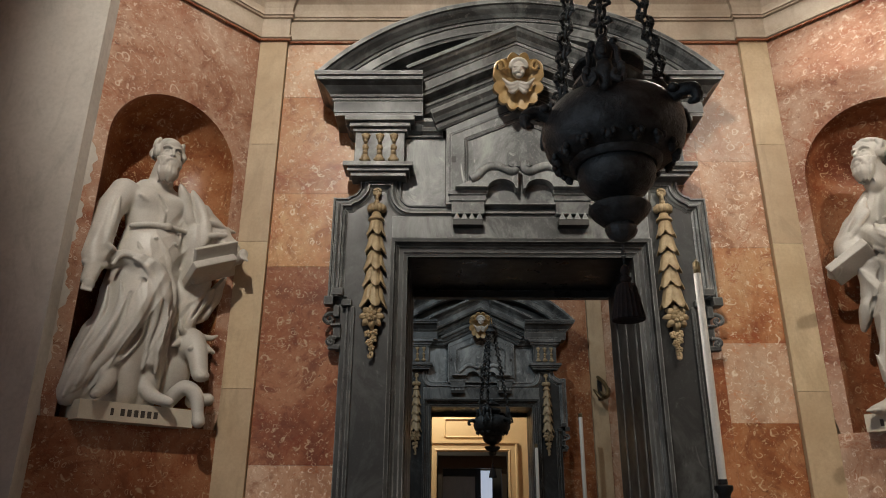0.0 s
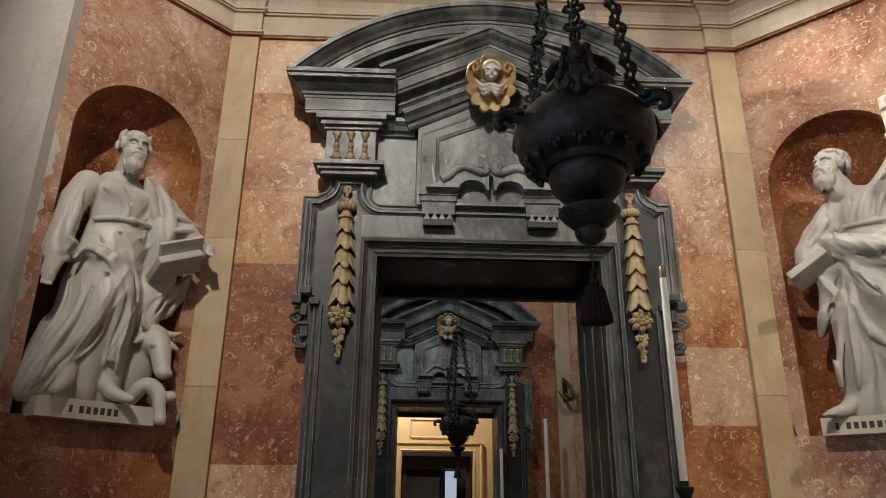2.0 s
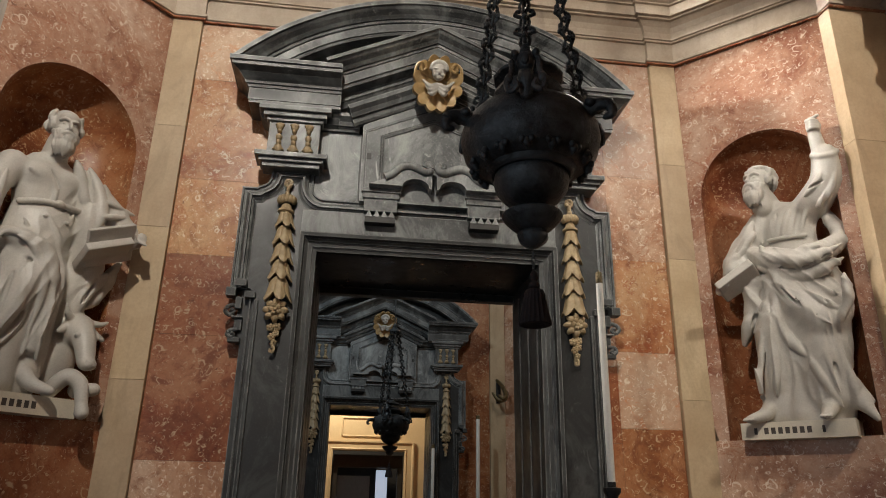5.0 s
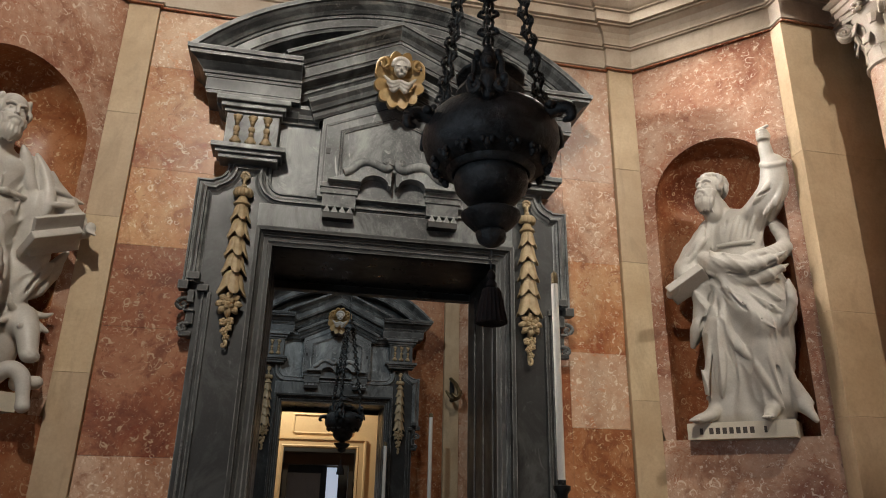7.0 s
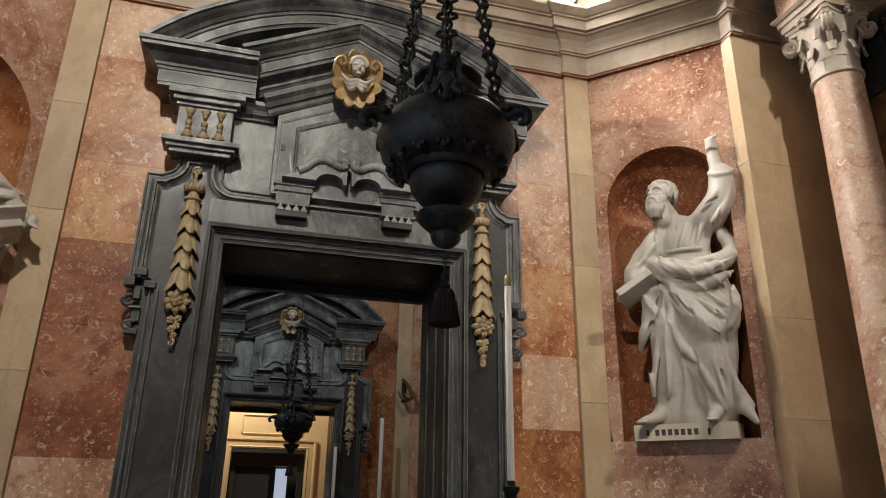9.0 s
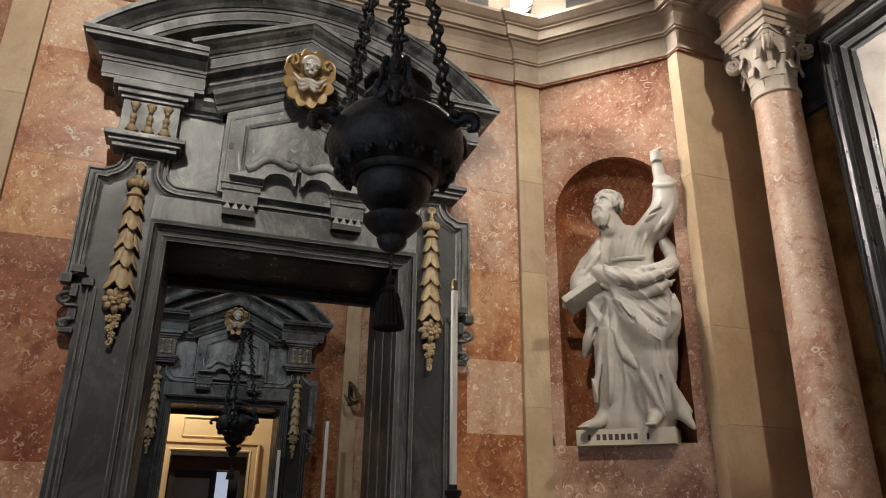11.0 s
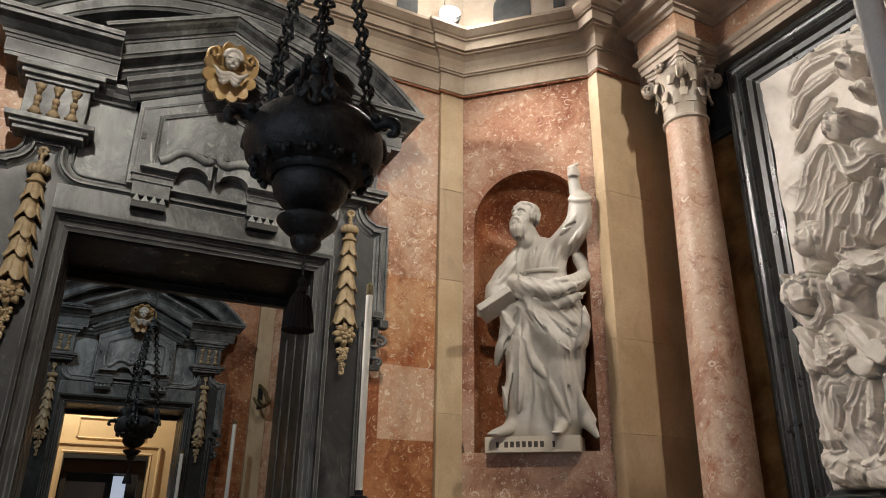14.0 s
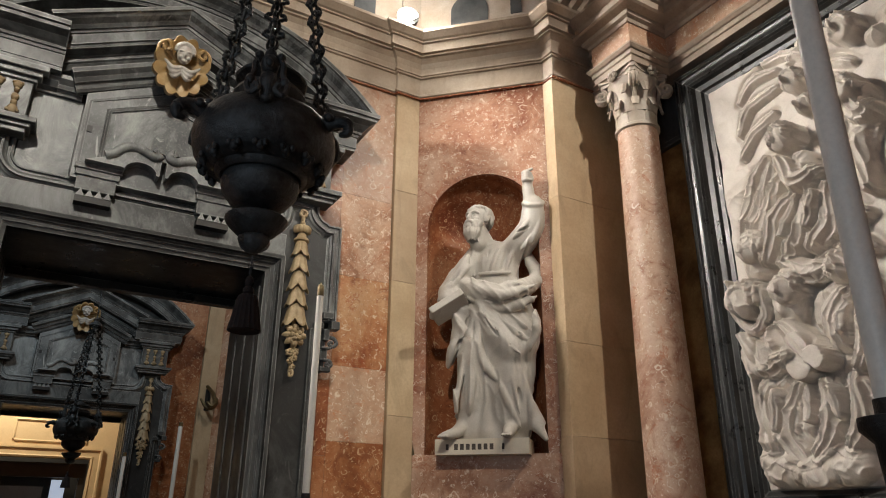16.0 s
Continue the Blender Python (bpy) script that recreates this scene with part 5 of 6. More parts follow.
def carve_head(c, u, v, z, yaw, k=1.0, bald=False, nod=0.0):
    """A plain bearded head; yaw turns it about its upright axis, nod lifts the face, in degrees."""
    cy, sy = math.cos(radians(yaw)), math.sin(radians(yaw))

    cn, sn = math.cos(radians(nod)), math.sin(radians(nod))

    def P(a, b, h):
        b, h = b * cn + h * sn, h * cn - b * sn
        return (u + (a * cy - b * sy) * k, v + (a * sy + b * cy) * k, z + h * k)

    def R(*r):
        return np.array(r) * k
    c.ball(P(0, 0.02, 0.045), R(0.083, 0.092, 0.086), 0.01)
    c.ball(P(0, -0.032, -0.005), R(0.064, 0.066, 0.092), 0.02)
    c.ball(P(0, -0.052, 0.066), R(0.054, 0.040, 0.040), 0.02)
    c.limb([P(0, 0.0, -0.06), P(0, 0.03, -0.17)], [0.062 * k, 0.066 * k], 0.02)
    rng = random.Random(7)
    for s in (-1, 1):
        c.ball(P(s * 0.031, -0.108, 0.016), R(0.021, 0.024, 0.017), 0.008, True)
        c.ball(P(s * 0.030, -0.082, 0.014), R(0.014, 0.012, 0.010), 0.003)
        c.limb([P(s * 0.056, -0.072, 0.030), P(s * 0.036, -0.094, 0.041), P(s * 0.010, -0.098, 0.034)], [0.009 * k, 0.011 * k, 0.009 * k], 0.006)
        c.ball(P(s * 0.042, -0.072, -0.020), R(0.020, 0.020, 0.018), 0.015)
        c.ball(P(s * 0.084, 0.0, 0.005), R(0.014, 0.02, 0.026), 0.006)
        c.limb([P(s * 0.006, -0.116, -0.044), P(s * 0.030, -0.108, -0.056), P(s * 0.046, -0.092, -0.086)], [0.011 * k, 0.012 * k, 0.008 * k], 0.004)
    c.limb([P(0, -0.096, 0.032), P(0, -0.124, -0.020)], [0.009 * k, 0.013 * k], 0.007)
    c.ball(P(0, -0.112, -0.022), R(0.019, 0.012, 0.011), 0.006)
    # beard: wavy locks from the jaw
    c.ball(P(0, -0.05, -0.105), R(0.058, 0.050, 0.062), 0.012)
    for row, (h0, w0, reach) in enumerate(((-0.040, 0.072, 0.085), (-0.085, 0.060, 0.105))):
        for i in range(11):
            a = radians(-82 + 16.4 * i)
            x0, y0 = w0 * math.sin(a), -0.032 - 0.072 * math.cos(a)
            q = rng.uniform(-0.010, 0.010)
            c.limb([P(x0, y0, h0), P(x0 * 0.86 + q, y0 - 0.006, h0 - reach * 0.5), P(x0 * 0.55 - q, y0 + 0.012, h0 - reach)], [0.012 * k, 0.014 * k, 0.006 * k], 0.003)
    # hair: locks at the sides and back, and over the brow unless bald
    for i in range(15):
        a = radians(-22 + 224 * i / 14)
        x0, y0 = 0.088 * math.cos(a), 0.022 + 0.096 * math.sin(a)
        for h0 in (0.075, 0.025):
            q = rng.uniform(-0.012, 0.012)
            c.limb([P(x0 * 0.93, y0, h0 + 0.02), P(x0 * 1.04 + q, y0 + q * 0.6, h0 - 0.015), P(x0 + q, y0, h0 - 0.045)], [0.015 * k, 0.017 * k, 0.009 * k], 0.003)
    if not bald:
        for i in range(34):
            a, q = 2 * math.pi * rng.random(), math.sqrt(rng.random())
            c.ball(P(0.074 * q * math.cos(a), 0.012 + 0.085 * q * math.sin(a), 0.055 + 0.072 * math.sqrt(1 - 0.8 * q * q)), R(0.021, 0.021, 0.017), 0.003)


def carve_hand(c, u, v, z, du, dv, dz, spread):
    """A plain hand: palm and four fingers along (du, dv, dz), side by side along spread."""
    c.ball((u, v, z), (0.036, 0.030, 0.040), 0.012)
    for k in range(4):
        o = np.array(spread) * (k - 1.5) * 0.019
        p0 = np.array((u, v, z)) + o
        c.limb([p0, p0 + np.array((du, dv, dz)) * 0.05, p0 + np.array((du, dv - 0.25, dz)) * 0.085], [0.012, 0.011, 0.008], 0.006)


# robed figure with a raised arm and a closed book
c = Carving((0.14, -0.50, 2.10), (1.24, 0.30, 4.56), 0.0067)
c.robe([(2.17, 0.70, 0.02, 0.27, 0.17), (2.35, 0.72, 0.02, 0.27, 0.18), (2.6, 0.74, 0.0, 0.275, 0.19), (2.85, 0.765, 0.0, 0.275, 0.195), (3.1, 0.785, 0.0, 0.275, 0.20), (3.28, 0.775, 0.0, 0.265, 0.195), (3.42, 0.755, 0.01, 0.225, 0.17), (3.52, 0.74, 0.02, 0.195, 0.145), (3.66, 0.735, 0.02, 0.205, 0.15), (3.78, 0.72, 0.03, 0.20, 0.125), (3.87, 0.68, 0.03, 0.11, 0.09)])
c.limb([(0.67, 0.01, 3.82), (0.62, -0.04, 3.95)], [0.078, 0.064], 0.03)
# knee that pushes through the cloth, and the other leg
c.limb([(0.62, -0.05, 3.10), (0.55, -0.14, 2.82), (0.53, -0.10, 2.45)], [0.13, 0.12, 0.10], 0.06)
c.limb([(0.86, -0.04, 3.05), (0.86, -0.08, 2.7), (0.88, -0.06, 2.35)], [0.15, 0.15, 0.13], 0.06)
# arms under wide sleeves
c.limb([(0.86, 0.02, 3.76), (0.98, -0.04, 3.84), (1.075, -0.09, 3.96), (1.095, -0.11, 4.14)], [0.115, 0.12, 0.11, 0.09], 0.04)
c.limb([(1.085, -0.12, 4.02), (1.06, -0.15, 4.31)], [0.062, 0.047], 0.015)
c.limb([(0.56, 0.02, 3.74), (0.46, -0.05, 3.58), (0.37, -0.13, 3.42), (0.34, -0.19, 3.32)], [0.10, 0.10, 0.09, 0.075], 0.035)
c.limb([(0.40, -0.12, 3.42), (0.46, -0.13, 3.2), (0.44, -0.13, 3.0), (0.36, -0.10, 2.80)], [0.08, 0.09, 0.07, 0.02], 0.03)
# mantle: roll round the hips, loop behind the raised arm, overlap down the front
c.limb([(0.48, -0.12, 3.46), (0.60, -0.19, 3.38), (0.80, -0.20, 3.32), (0.98, -0.14, 3.38), (1.09, -0.02, 3.50), (1.03, 0.04, 3.70)], [0.06, 0.085, 0.095, 0.085, 0.065, 0.04], 0.03)
c.limb([(0.66, -0.15, 3.22), (0.78, -0.17, 3.0), (0.92, -0.16, 2.86), (1.03, -0.10, 2.95)], [0.09, 0.11, 0.10, 0.07], 0.05)
c.limb([(1.0, -0.06, 2.42), (1.06, -0.10, 2.28), (1.12, -0.13, 2.17)], [0.06, 0.05, 0.02], 0.03)
c.limb([(1.02, -0.16, 4.14), (1.08, -0.20, 4.10), (1.16, -0.17, 4.11), (1.18, -0.10, 4.16)], [0.02] * 3, 0.015)
# folds of the cloth
for line in (
    [(0.58, 3.46), (0.65, 3.36), (0.81, 3.30), (0.96, 3.32), (1.11, 3.38)],
    [(0.55, 3.31), (0.67, 3.25), (0.82, 3.20), (0.98, 3.24), (1.10, 3.30)],
    [(1.00, 3.68), (1.09, 3.56), (1.13, 3.39)],
    [(0.53, 3.30), (0.51, 3.09), (0.41, 2.91), (0.34, 2.77)],
    [(0.52, 3.71), (0.44, 3.54), (0.31, 3.39)],
    [(0.56, 3.25), (0.61, 3.06), (0.62, 2.86), (0.70, 2.70), (0.77, 2.61)],
):
    c.fold(line, 0.03)
for line in (
    [(0.62, 3.26), (0.69, 3.10), (0.80, 2.96), (0.96, 2.81)],
    [(0.78, 3.16), (0.91, 3.00), (1.06, 2.91)],
    [(1.09, 3.17), (1.09, 2.99), (0.99, 2.82)],
    [(0.79, 2.61), (0.85, 2.44), (0.94, 2.24)],
    [(0.94, 2.75), (1.00, 2.52), (1.03, 2.31)],
    [(0.53, 2.93), (0.47, 2.62), (0.43, 2.38)],
    [(0.58, 2.84), (0.57, 2.58), (0.53, 2.37)],
    [(0.59, 3.20), (0.55, 3.02), (0.44, 2.83)],
    [(0.53, 3.61), (0.41, 3.45), (0.30, 3.34)],
    [(0.92, 3.83), (1.01, 3.90), (1.08, 3.99)],
    [(0.99, 3.74), (1.10, 3.85), (1.16, 4.00)],
):
    c.fold(line, 0.02)
for line in (
    [(0.87, 2.71), (0.91, 2.50), (0.94, 2.31)],
    [(0.65, 2.66), (0.67, 2.49), (0.64, 2.34)],
    [(0.41, 2.36), (0.52, 2.34), (0.65, 2.38)],
    [(0.56, 3.77), (0.54, 3.66), (0.56, 3.54)],
    [(0.79, 3.76), (0.75, 3.64), (0.72, 3.54)],
    [(0.92, 3.77), (0.87, 3.65), (0.84, 3.55)],
    [(0.56, 3.78), (0.64, 3.79), (0.73, 3.83)],
    [(0.65, 3.72), (0.65, 3.55)],
    [(0.68, 3.42), (0.83, 3.37), (0.97, 3.39)],
    [(0.87, 3.13), (1.00, 3.04)],
    [(0.49, 3.09), (0.46, 2.91)],
):
    c.fold(line, 0.013)
for line in (
    [(0.61, 3.31), (0.76, 3.25), (0.94, 3.28), (1.07, 3.34)],
    [(0.66, 3.19), (0.74, 3.03), (0.88, 2.88)],
    [(0.82, 3.14), (0.97, 2.97)],
    [(0.58, 3.06), (0.58, 2.86)],
    [(0.50, 2.84), (0.49, 2.56), (0.47, 2.39)],
    [(0.90, 2.65), (0.96, 2.37)],
    [(0.55, 3.20), (0.49, 3.00), (0.41, 2.85)],
    [(0.49, 3.61), (0.37, 3.40)],
    [(0.86, 3.75), (0.81, 3.58)],
    [(0.70, 3.77), (0.69, 3.57)],
    [(0.96, 3.87), (1.06, 3.91)],
):
    c.fold(line, 0.011, True)
c.crumple(2.17, 3.05, 0.022, 41, 0.15)
c.crumple(2.95, 3.50, 0.020, 51, 0.9)
c.crumple(3.50, 3.86, 0.014, 61, -0.3)
c.robe([(2.17, 0.70, 0.02, 0.25, 0.15), (2.4, 0.72, 0.02, 0.25, 0.155), (2.85, 0.755, 0.0, 0.25, 0.17), (3.2, 0.775, 0.0, 0.245, 0.175), (3.42, 0.755, 0.01, 0.205, 0.15), (3.52, 0.74, 0.02, 0.18, 0.13), (3.70, 0.735, 0.02, 0.185, 0.125)], 0.012)
c.limb([(0.60, -0.05, 3.05), (0.53, -0.10, 2.80), (0.52, -0.08, 2.50), (0.50, -0.06, 2.24)], [0.11, 0.105, 0.095, 0.10], 0.02)
c.limb([(0.68, -0.08, 2.9), (0.68, -0.08, 2.5), (0.66, -0.08, 2.24)], [0.10, 0.09, 0.10], 0.02)
c.limb([(0.58, -0.04, 2.9), (0.58, -0.04, 2.55), (0.57, -0.04, 2.24)], [0.12, 0.12, 0.12], 0.02)
c.limb([(0.62, -0.13, 3.54), (0.74, -0.15, 3.535), (0.88, -0.12, 3.535)], [0.015] * 2, 0.006)
carve_head(c, 0.60, -0.08, 4.04, -24, 1.17, False, 8)
c.ball((1.065, -0.17, 4.37), (0.054, 0.050, 0.060), 0.012)
for k in range(4):
    c.limb([(1.025, -0.19, 4.342 + 0.022 * k), (1.06, -0.225, 4.342 + 0.022 * k), (1.10, -0.20, 4.338 + 0.022 * k)], [0.012, 0.013, 0.011], 0.005)
c.limb([(1.03, -0.20, 4.42), (1.11, -0.21, 4.44)], [0.015, 0.013], 0.006)
c.board((0.39, -0.27, 3.22), (0.80, 0.15, 0.52), (-0.1, -0.9, 0.25), (0.155, 0.10, 0.034))
carve_hand(c, 0.265, -0.31, 3.15, 0.7, -0.3, 0.5, (0.5, 0.0, -0.8))
for u, q in ((0.42, -0.06), (0.83, 0.02)):
    c.limb([(u + 0.05, -0.08, 2.32), (u + 0.02, -0.2, 2.23), (u + q, -0.32, 2.185)], [0.058, 0.048, 0.028], 0.02)
    for k in range(4):
        c.limb([(u + q + 0.018 * (k - 1.5), -0.30, 2.19), (u + q + 0.02 * (k - 1.5), -0.36, 2.178)], [0.014, 0.010], 0.006)
fig = c.mesh("statue", lambda u, v, z: east(u, v + 0.08, z + 0.018), east(0.64, 0.0, 2.18), WHITE)
tagged(fig, "white marble robed figure raising one arm, holding a closed book", "statue", "statues in the niches")

# bare-chested robed figure with an open book and a calf at its feet
c = Carving((-0.04, -0.50, 2.04), (1.24, 0.30, 4.24), 0.0067)
c.robe([(2.17, 0.82, 0.02, 0.27, 0.16), (2.35, 0.81, 0.02, 0.265, 0.175), (2.6, 0.765, 0.0, 0.25, 0.185), (2.85, 0.73, 0.0, 0.245, 0.19), (3.1, 0.70, 0.0, 0.24, 0.185), (3.25, 0.68, 0.0, 0.225, 0.165), (3.42, 0.66, 0.02, 0.205, 0.14), (3.56, 0.67, 0.02, 0.225, 0.145), (3.68, 0.68, 0.03, 0.235, 0.125), (3.80, 0.69, 0.03, 0.12, 0.09)])
for s in (-1, 1):
    c.ball((0.675 + 0.09 * s, -0.075, 3.63), (0.10, 0.06, 0.075), 0.035)
c.ball((0.655, -0.08, 3.33), (0.14, 0.08, 0.10), 0.05)
c.limb([(0.69, 0.01, 3.78), (0.69, -0.04, 3.92)], [0.078, 0.066], 0.03)
# bent leg towards the calf's far side, and the trailing leg
c.limb([(0.74, -0.04, 3.08), (0.77, -0.14, 2.86), (0.90, -0.08, 2.40)], [0.15, 0.135, 0.10], 0.06)
c.limb([(0.60, -0.03, 2.95), (0.60, -0.05, 2.6), (0.60, -0.03, 2.35)], [0.13, 0.12, 0.09], 0.06)
c.limb([(0.92, -0.02, 2.60), (1.02, -0.04, 2.36), (1.08, -0.08, 2.20)], [0.14, 0.12, 0.06], 0.06)
# lowered arm, and the arm that carries the mantle and the book
c.limb([(0.92, 0.01, 3.66), (1.01, -0.02, 3.46), (1.05, -0.06, 3.24), (1.075, -0.10, 3.08)], [0.098, 0.092, 0.088, 0.076], 0.03)
c.limb([(1.07, -0.10, 3.08), (1.115, -0.18, 2.92)], [0.055, 0.040], 0.012)
c.limb([(0.46, 0.02, 3.71), (0.34, -0.03, 3.60), (0.22, -0.10, 3.48), (0.15, -0.18, 3.38)], [0.10, 0.11, 0.10, 0.07], 0.04)
c.limb([(0.17, -0.18, 3.38), (0.13, -0.27, 3.30)], [0.06, 0.045], 0.02)
c.limb([(0.42, -0.02, 3.66), (0.38, -0.08, 3.40), (0.34, -0.07, 3.10), (0.38, -0.02, 2.80), (0.42, 0.0, 2.62)], [0.09, 0.11, 0.11, 0.09, 0.06], 0.05)
c.limb([(0.97, -0.05, 3.10), (0.90, -0.13, 3.14), (0.80, -0.17, 3.10), (0.70, -0.19, 2.96), (0.64, -0.18, 2.74), (0.63, -0.17, 2.46)], [0.04, 0.06, 0.07, 0.075, 0.07, 0.04], 0.04)
# folds of the cloth
for line in (
    [(0.98, 3.06), (0.93, 3.14), (0.83, 3.13), (0.71, 3.06), (0.64, 2.93), (0.60, 2.78), (0.61, 2.59), (0.59, 2.39)],
    [(0.91, 2.96), (0.89, 2.78), (0.95, 2.59), (1.05, 2.39), (1.12, 2.19)],
    [(0.57, 3.80), (0.50, 3.65), (0.45, 3.48)],
    [(0.46, 3.79), (0.39, 3.63), (0.36, 3.46), (0.38, 3.35)],
    [(0.23, 3.05), (0.34, 2.88), (0.39, 2.70)],
    [(0.11, 3.18), (0.22, 2.95), (0.30, 2.81)],
):
    c.fold(line, 0.03)
for line in (
    [(0.90, 3.12), (0.79, 3.07), (0.70, 2.94), (0.67, 2.76), (0.68, 2.58), (0.67, 2.40)],
    [(0.82, 3.15), (0.66, 3.04), (0.57, 2.87), (0.54, 2.69), (0.54, 2.58)],
    [(0.81, 2.91), (0.81, 2.71), (0.91, 2.50), (1.02, 2.31), (1.08, 2.22)],
    [(0.75, 2.84), (0.74, 2.63), (0.82, 2.47), (0.94, 2.36)],
    [(0.95, 2.95), (0.96, 2.77), (1.04, 2.54), (1.12, 2.34)],
    [(0.36, 3.69), (0.25, 3.57), (0.10, 3.55)],
    [(0.99, 3.56), (1.02, 3.33), (1.06, 3.08)],
):
    c.fold(line, 0.021)
for line in (
    [(0.61, 3.16), (0.54, 2.98), (0.54, 2.79)],
    [(0.76, 3.68), (0.68, 3.54), (0.67, 3.42)],
    [(0.86, 3.63), (0.77, 3.59)],
    [(0.71, 3.35), (0.62, 3.20), (0.58, 3.06)],
    [(0.52, 3.41), (0.57, 3.22)],
    [(0.84, 3.29), (0.78, 3.19)],
    [(0.36, 3.56), (0.21, 3.54)],
    [(0.36, 3.43), (0.20, 3.48)],
    [(1.05, 3.32), (0.96, 3.28)],
    [(1.06, 3.20), (0.96, 3.16)],
    [(0.63, 2.86), (0.61, 2.68), (0.62, 2.47)],
    [(1.00, 2.44), (1.07, 2.26)],
    [(0.48, 3.77), (0.42, 3.54)],
):
    c.fold(line, 0.014)
for line in (
    [(0.77, 2.79), (0.77, 2.61), (0.85, 2.44)],
    [(0.67, 2.95), (0.62, 2.72), (0.64, 2.52)],
    [(0.61, 2.96), (0.57, 2.76), (0.57, 2.57)],
    [(0.86, 2.88), (0.89, 2.65), (1.00, 2.42)],
    [(0.84, 3.00), (0.73, 2.93), (0.70, 2.71)],
    [(0.51, 3.76), (0.43, 3.54), (0.42, 3.38)],
    [(0.28, 3.04), (0.36, 2.82)],
    [(0.73, 3.66), (0.65, 3.55)],
):
    c.fold(line, 0.011, True)
c.crumple(2.17, 3.10, 0.022, 71, 0.6)
c.crumple(3.02, 3.36, 0.018, 81, 0.5)
c.crumple(3.30, 3.60, 0.010, 91, 0.3)
c.robe([(2.17, 0.82, 0.02, 0.25, 0.14), (2.4, 0.80, 0.02, 0.24, 0.15), (2.85, 0.73, 0.0, 0.22, 0.165), (3.2, 0.69, 0.0, 0.21, 0.15), (3.42, 0.66, 0.02, 0.19, 0.13), (3.66, 0.675, 0.02, 0.21, 0.12)], 0.012)
c.limb([(0.72, -0.06, 2.9), (0.74, -0.08, 2.6), (0.76, -0.07, 2.25)], [0.11, 0.11, 0.11], 0.02)
c.limb([(0.58, -0.05, 2.9), (0.58, -0.06, 2.6), (0.60, -0.05, 2.25)], [0.10, 0.10, 0.10], 0.02)
c.limb([(0.86, -0.07, 3.40), (0.76, -0.135, 3.42), (0.64, -0.15, 3.43), (0.52, -0.13, 3.44), (0.44, -0.08, 3.45)], [0.019] * 2, 0.007)
c.ball((0.645, -0.165, 3.43), (0.034, 0.022, 0.026), 0.008)
for s in (-1, 1):
    c.ball((0.645 + 0.075 * s, -0.165, 3.32), (0.015, 0.010, 0.013), 0.004)
carve_head(c, 0.685, -0.085, 4.0, 10, 1.12, True, -8)
carve_hand(c, 1.125, -0.22, 2.88, 0.25, -0.2, -0.6, (0.8, 0.3, 0.1))
c.limb([(1.02, -0.15, 3.05), (1.07, -0.17, 3.02), (1.14, -0.12, 3.05)], [0.02] * 2, 0.010)
c.board((0.315, -0.28, 3.22), (-0.90, 0.0, 0.42), (-0.25, -0.45, 0.80), (0.175, 0.14, 0.016))
c.board((0.33, -0.245, 3.165), (-0.90, 0.0, 0.42), (-0.25, -0.80, 0.50), (0.17, 0.12, 0.028))
carve_hand(c, 0.125, -0.33, 3.32, 0.2, -0.4, -0.7, (0.7, 0.3, 0.2))
c.limb([(0.89, -0.10, 2.44), (0.90, -0.19, 2.29), (1.00, -0.30, 2.195)], [0.065, 0.055, 0.03], 0.02)
c.limb([(0.64, -0.10, 2.34), (0.60, -0.2, 2.24), (0.53, -0.31, 2.195)], [0.055, 0.046, 0.028], 0.02)
# calf
c.ball((0.40, 0.04, 2.46), (0.16, 0.14, 0.24), 0.03)
c.limb([(0.34, 0.02, 2.70), (0.325, -0.08, 2.63)], [0.12, 0.105], 0.03)
c.limb([(0.32, -0.10, 2.66), (0.315, -0.19, 2.56), (0.31, -0.245, 2.42)], [0.092, 0.072, 0.054], 0.02)
c.ball((0.308, -0.265, 2.40), (0.060, 0.048, 0.044), 0.012)
for s in (-1, 1):
    c.ball((0.318 + 0.064 * s, -0.215, 2.585), (0.020, 0.020, 0.018), 0.008)
    c.ball((0.308 + 0.028 * s, -0.312, 2.405), (0.011, 0.013, 0.013), 0.006, True)
    c.limb([(0.32 + 0.09 * s, -0.10, 2.645), (0.32 + 0.155 * s, -0.14, 2.60)], [0.034, 0.014], 0.012)
c.limb([(0.39, -0.12, 2.70), (0.435, -0.14, 2.73), (0.455, -0.15, 2.79)], [0.026, 0.020, 0.008], 0.01)
c.limb([(0.25, -0.12, 2.70), (0.20, -0.14, 2.70), (0.155, -0.15, 2.725)], [0.026, 0.020, 0.008], 0.01)
c.limb([(0.45, -0.13, 2.22), (0.40, -0.22, 2.31), (0.335, -0.27, 2.27), (0.31, -0.29, 2.15), (0.305, -0.30, 2.09)], [0.050, 0.052, 0.050, 0.038, 0.044], 0.015)
c.limb([(0.29, -0.16, 2.24), (0.22, -0.24, 2.25)], [0.05, 0.042], 0.015)
fig = c.mesh("statue", lambda u, v, z: west(u, v + 0.08, z + 0.018), west(0.66, 0.0, 2.18), WHITE)
tagged(fig, "white marble robed figure holding an open book, calf at its feet", "statue", "statues in the niches")


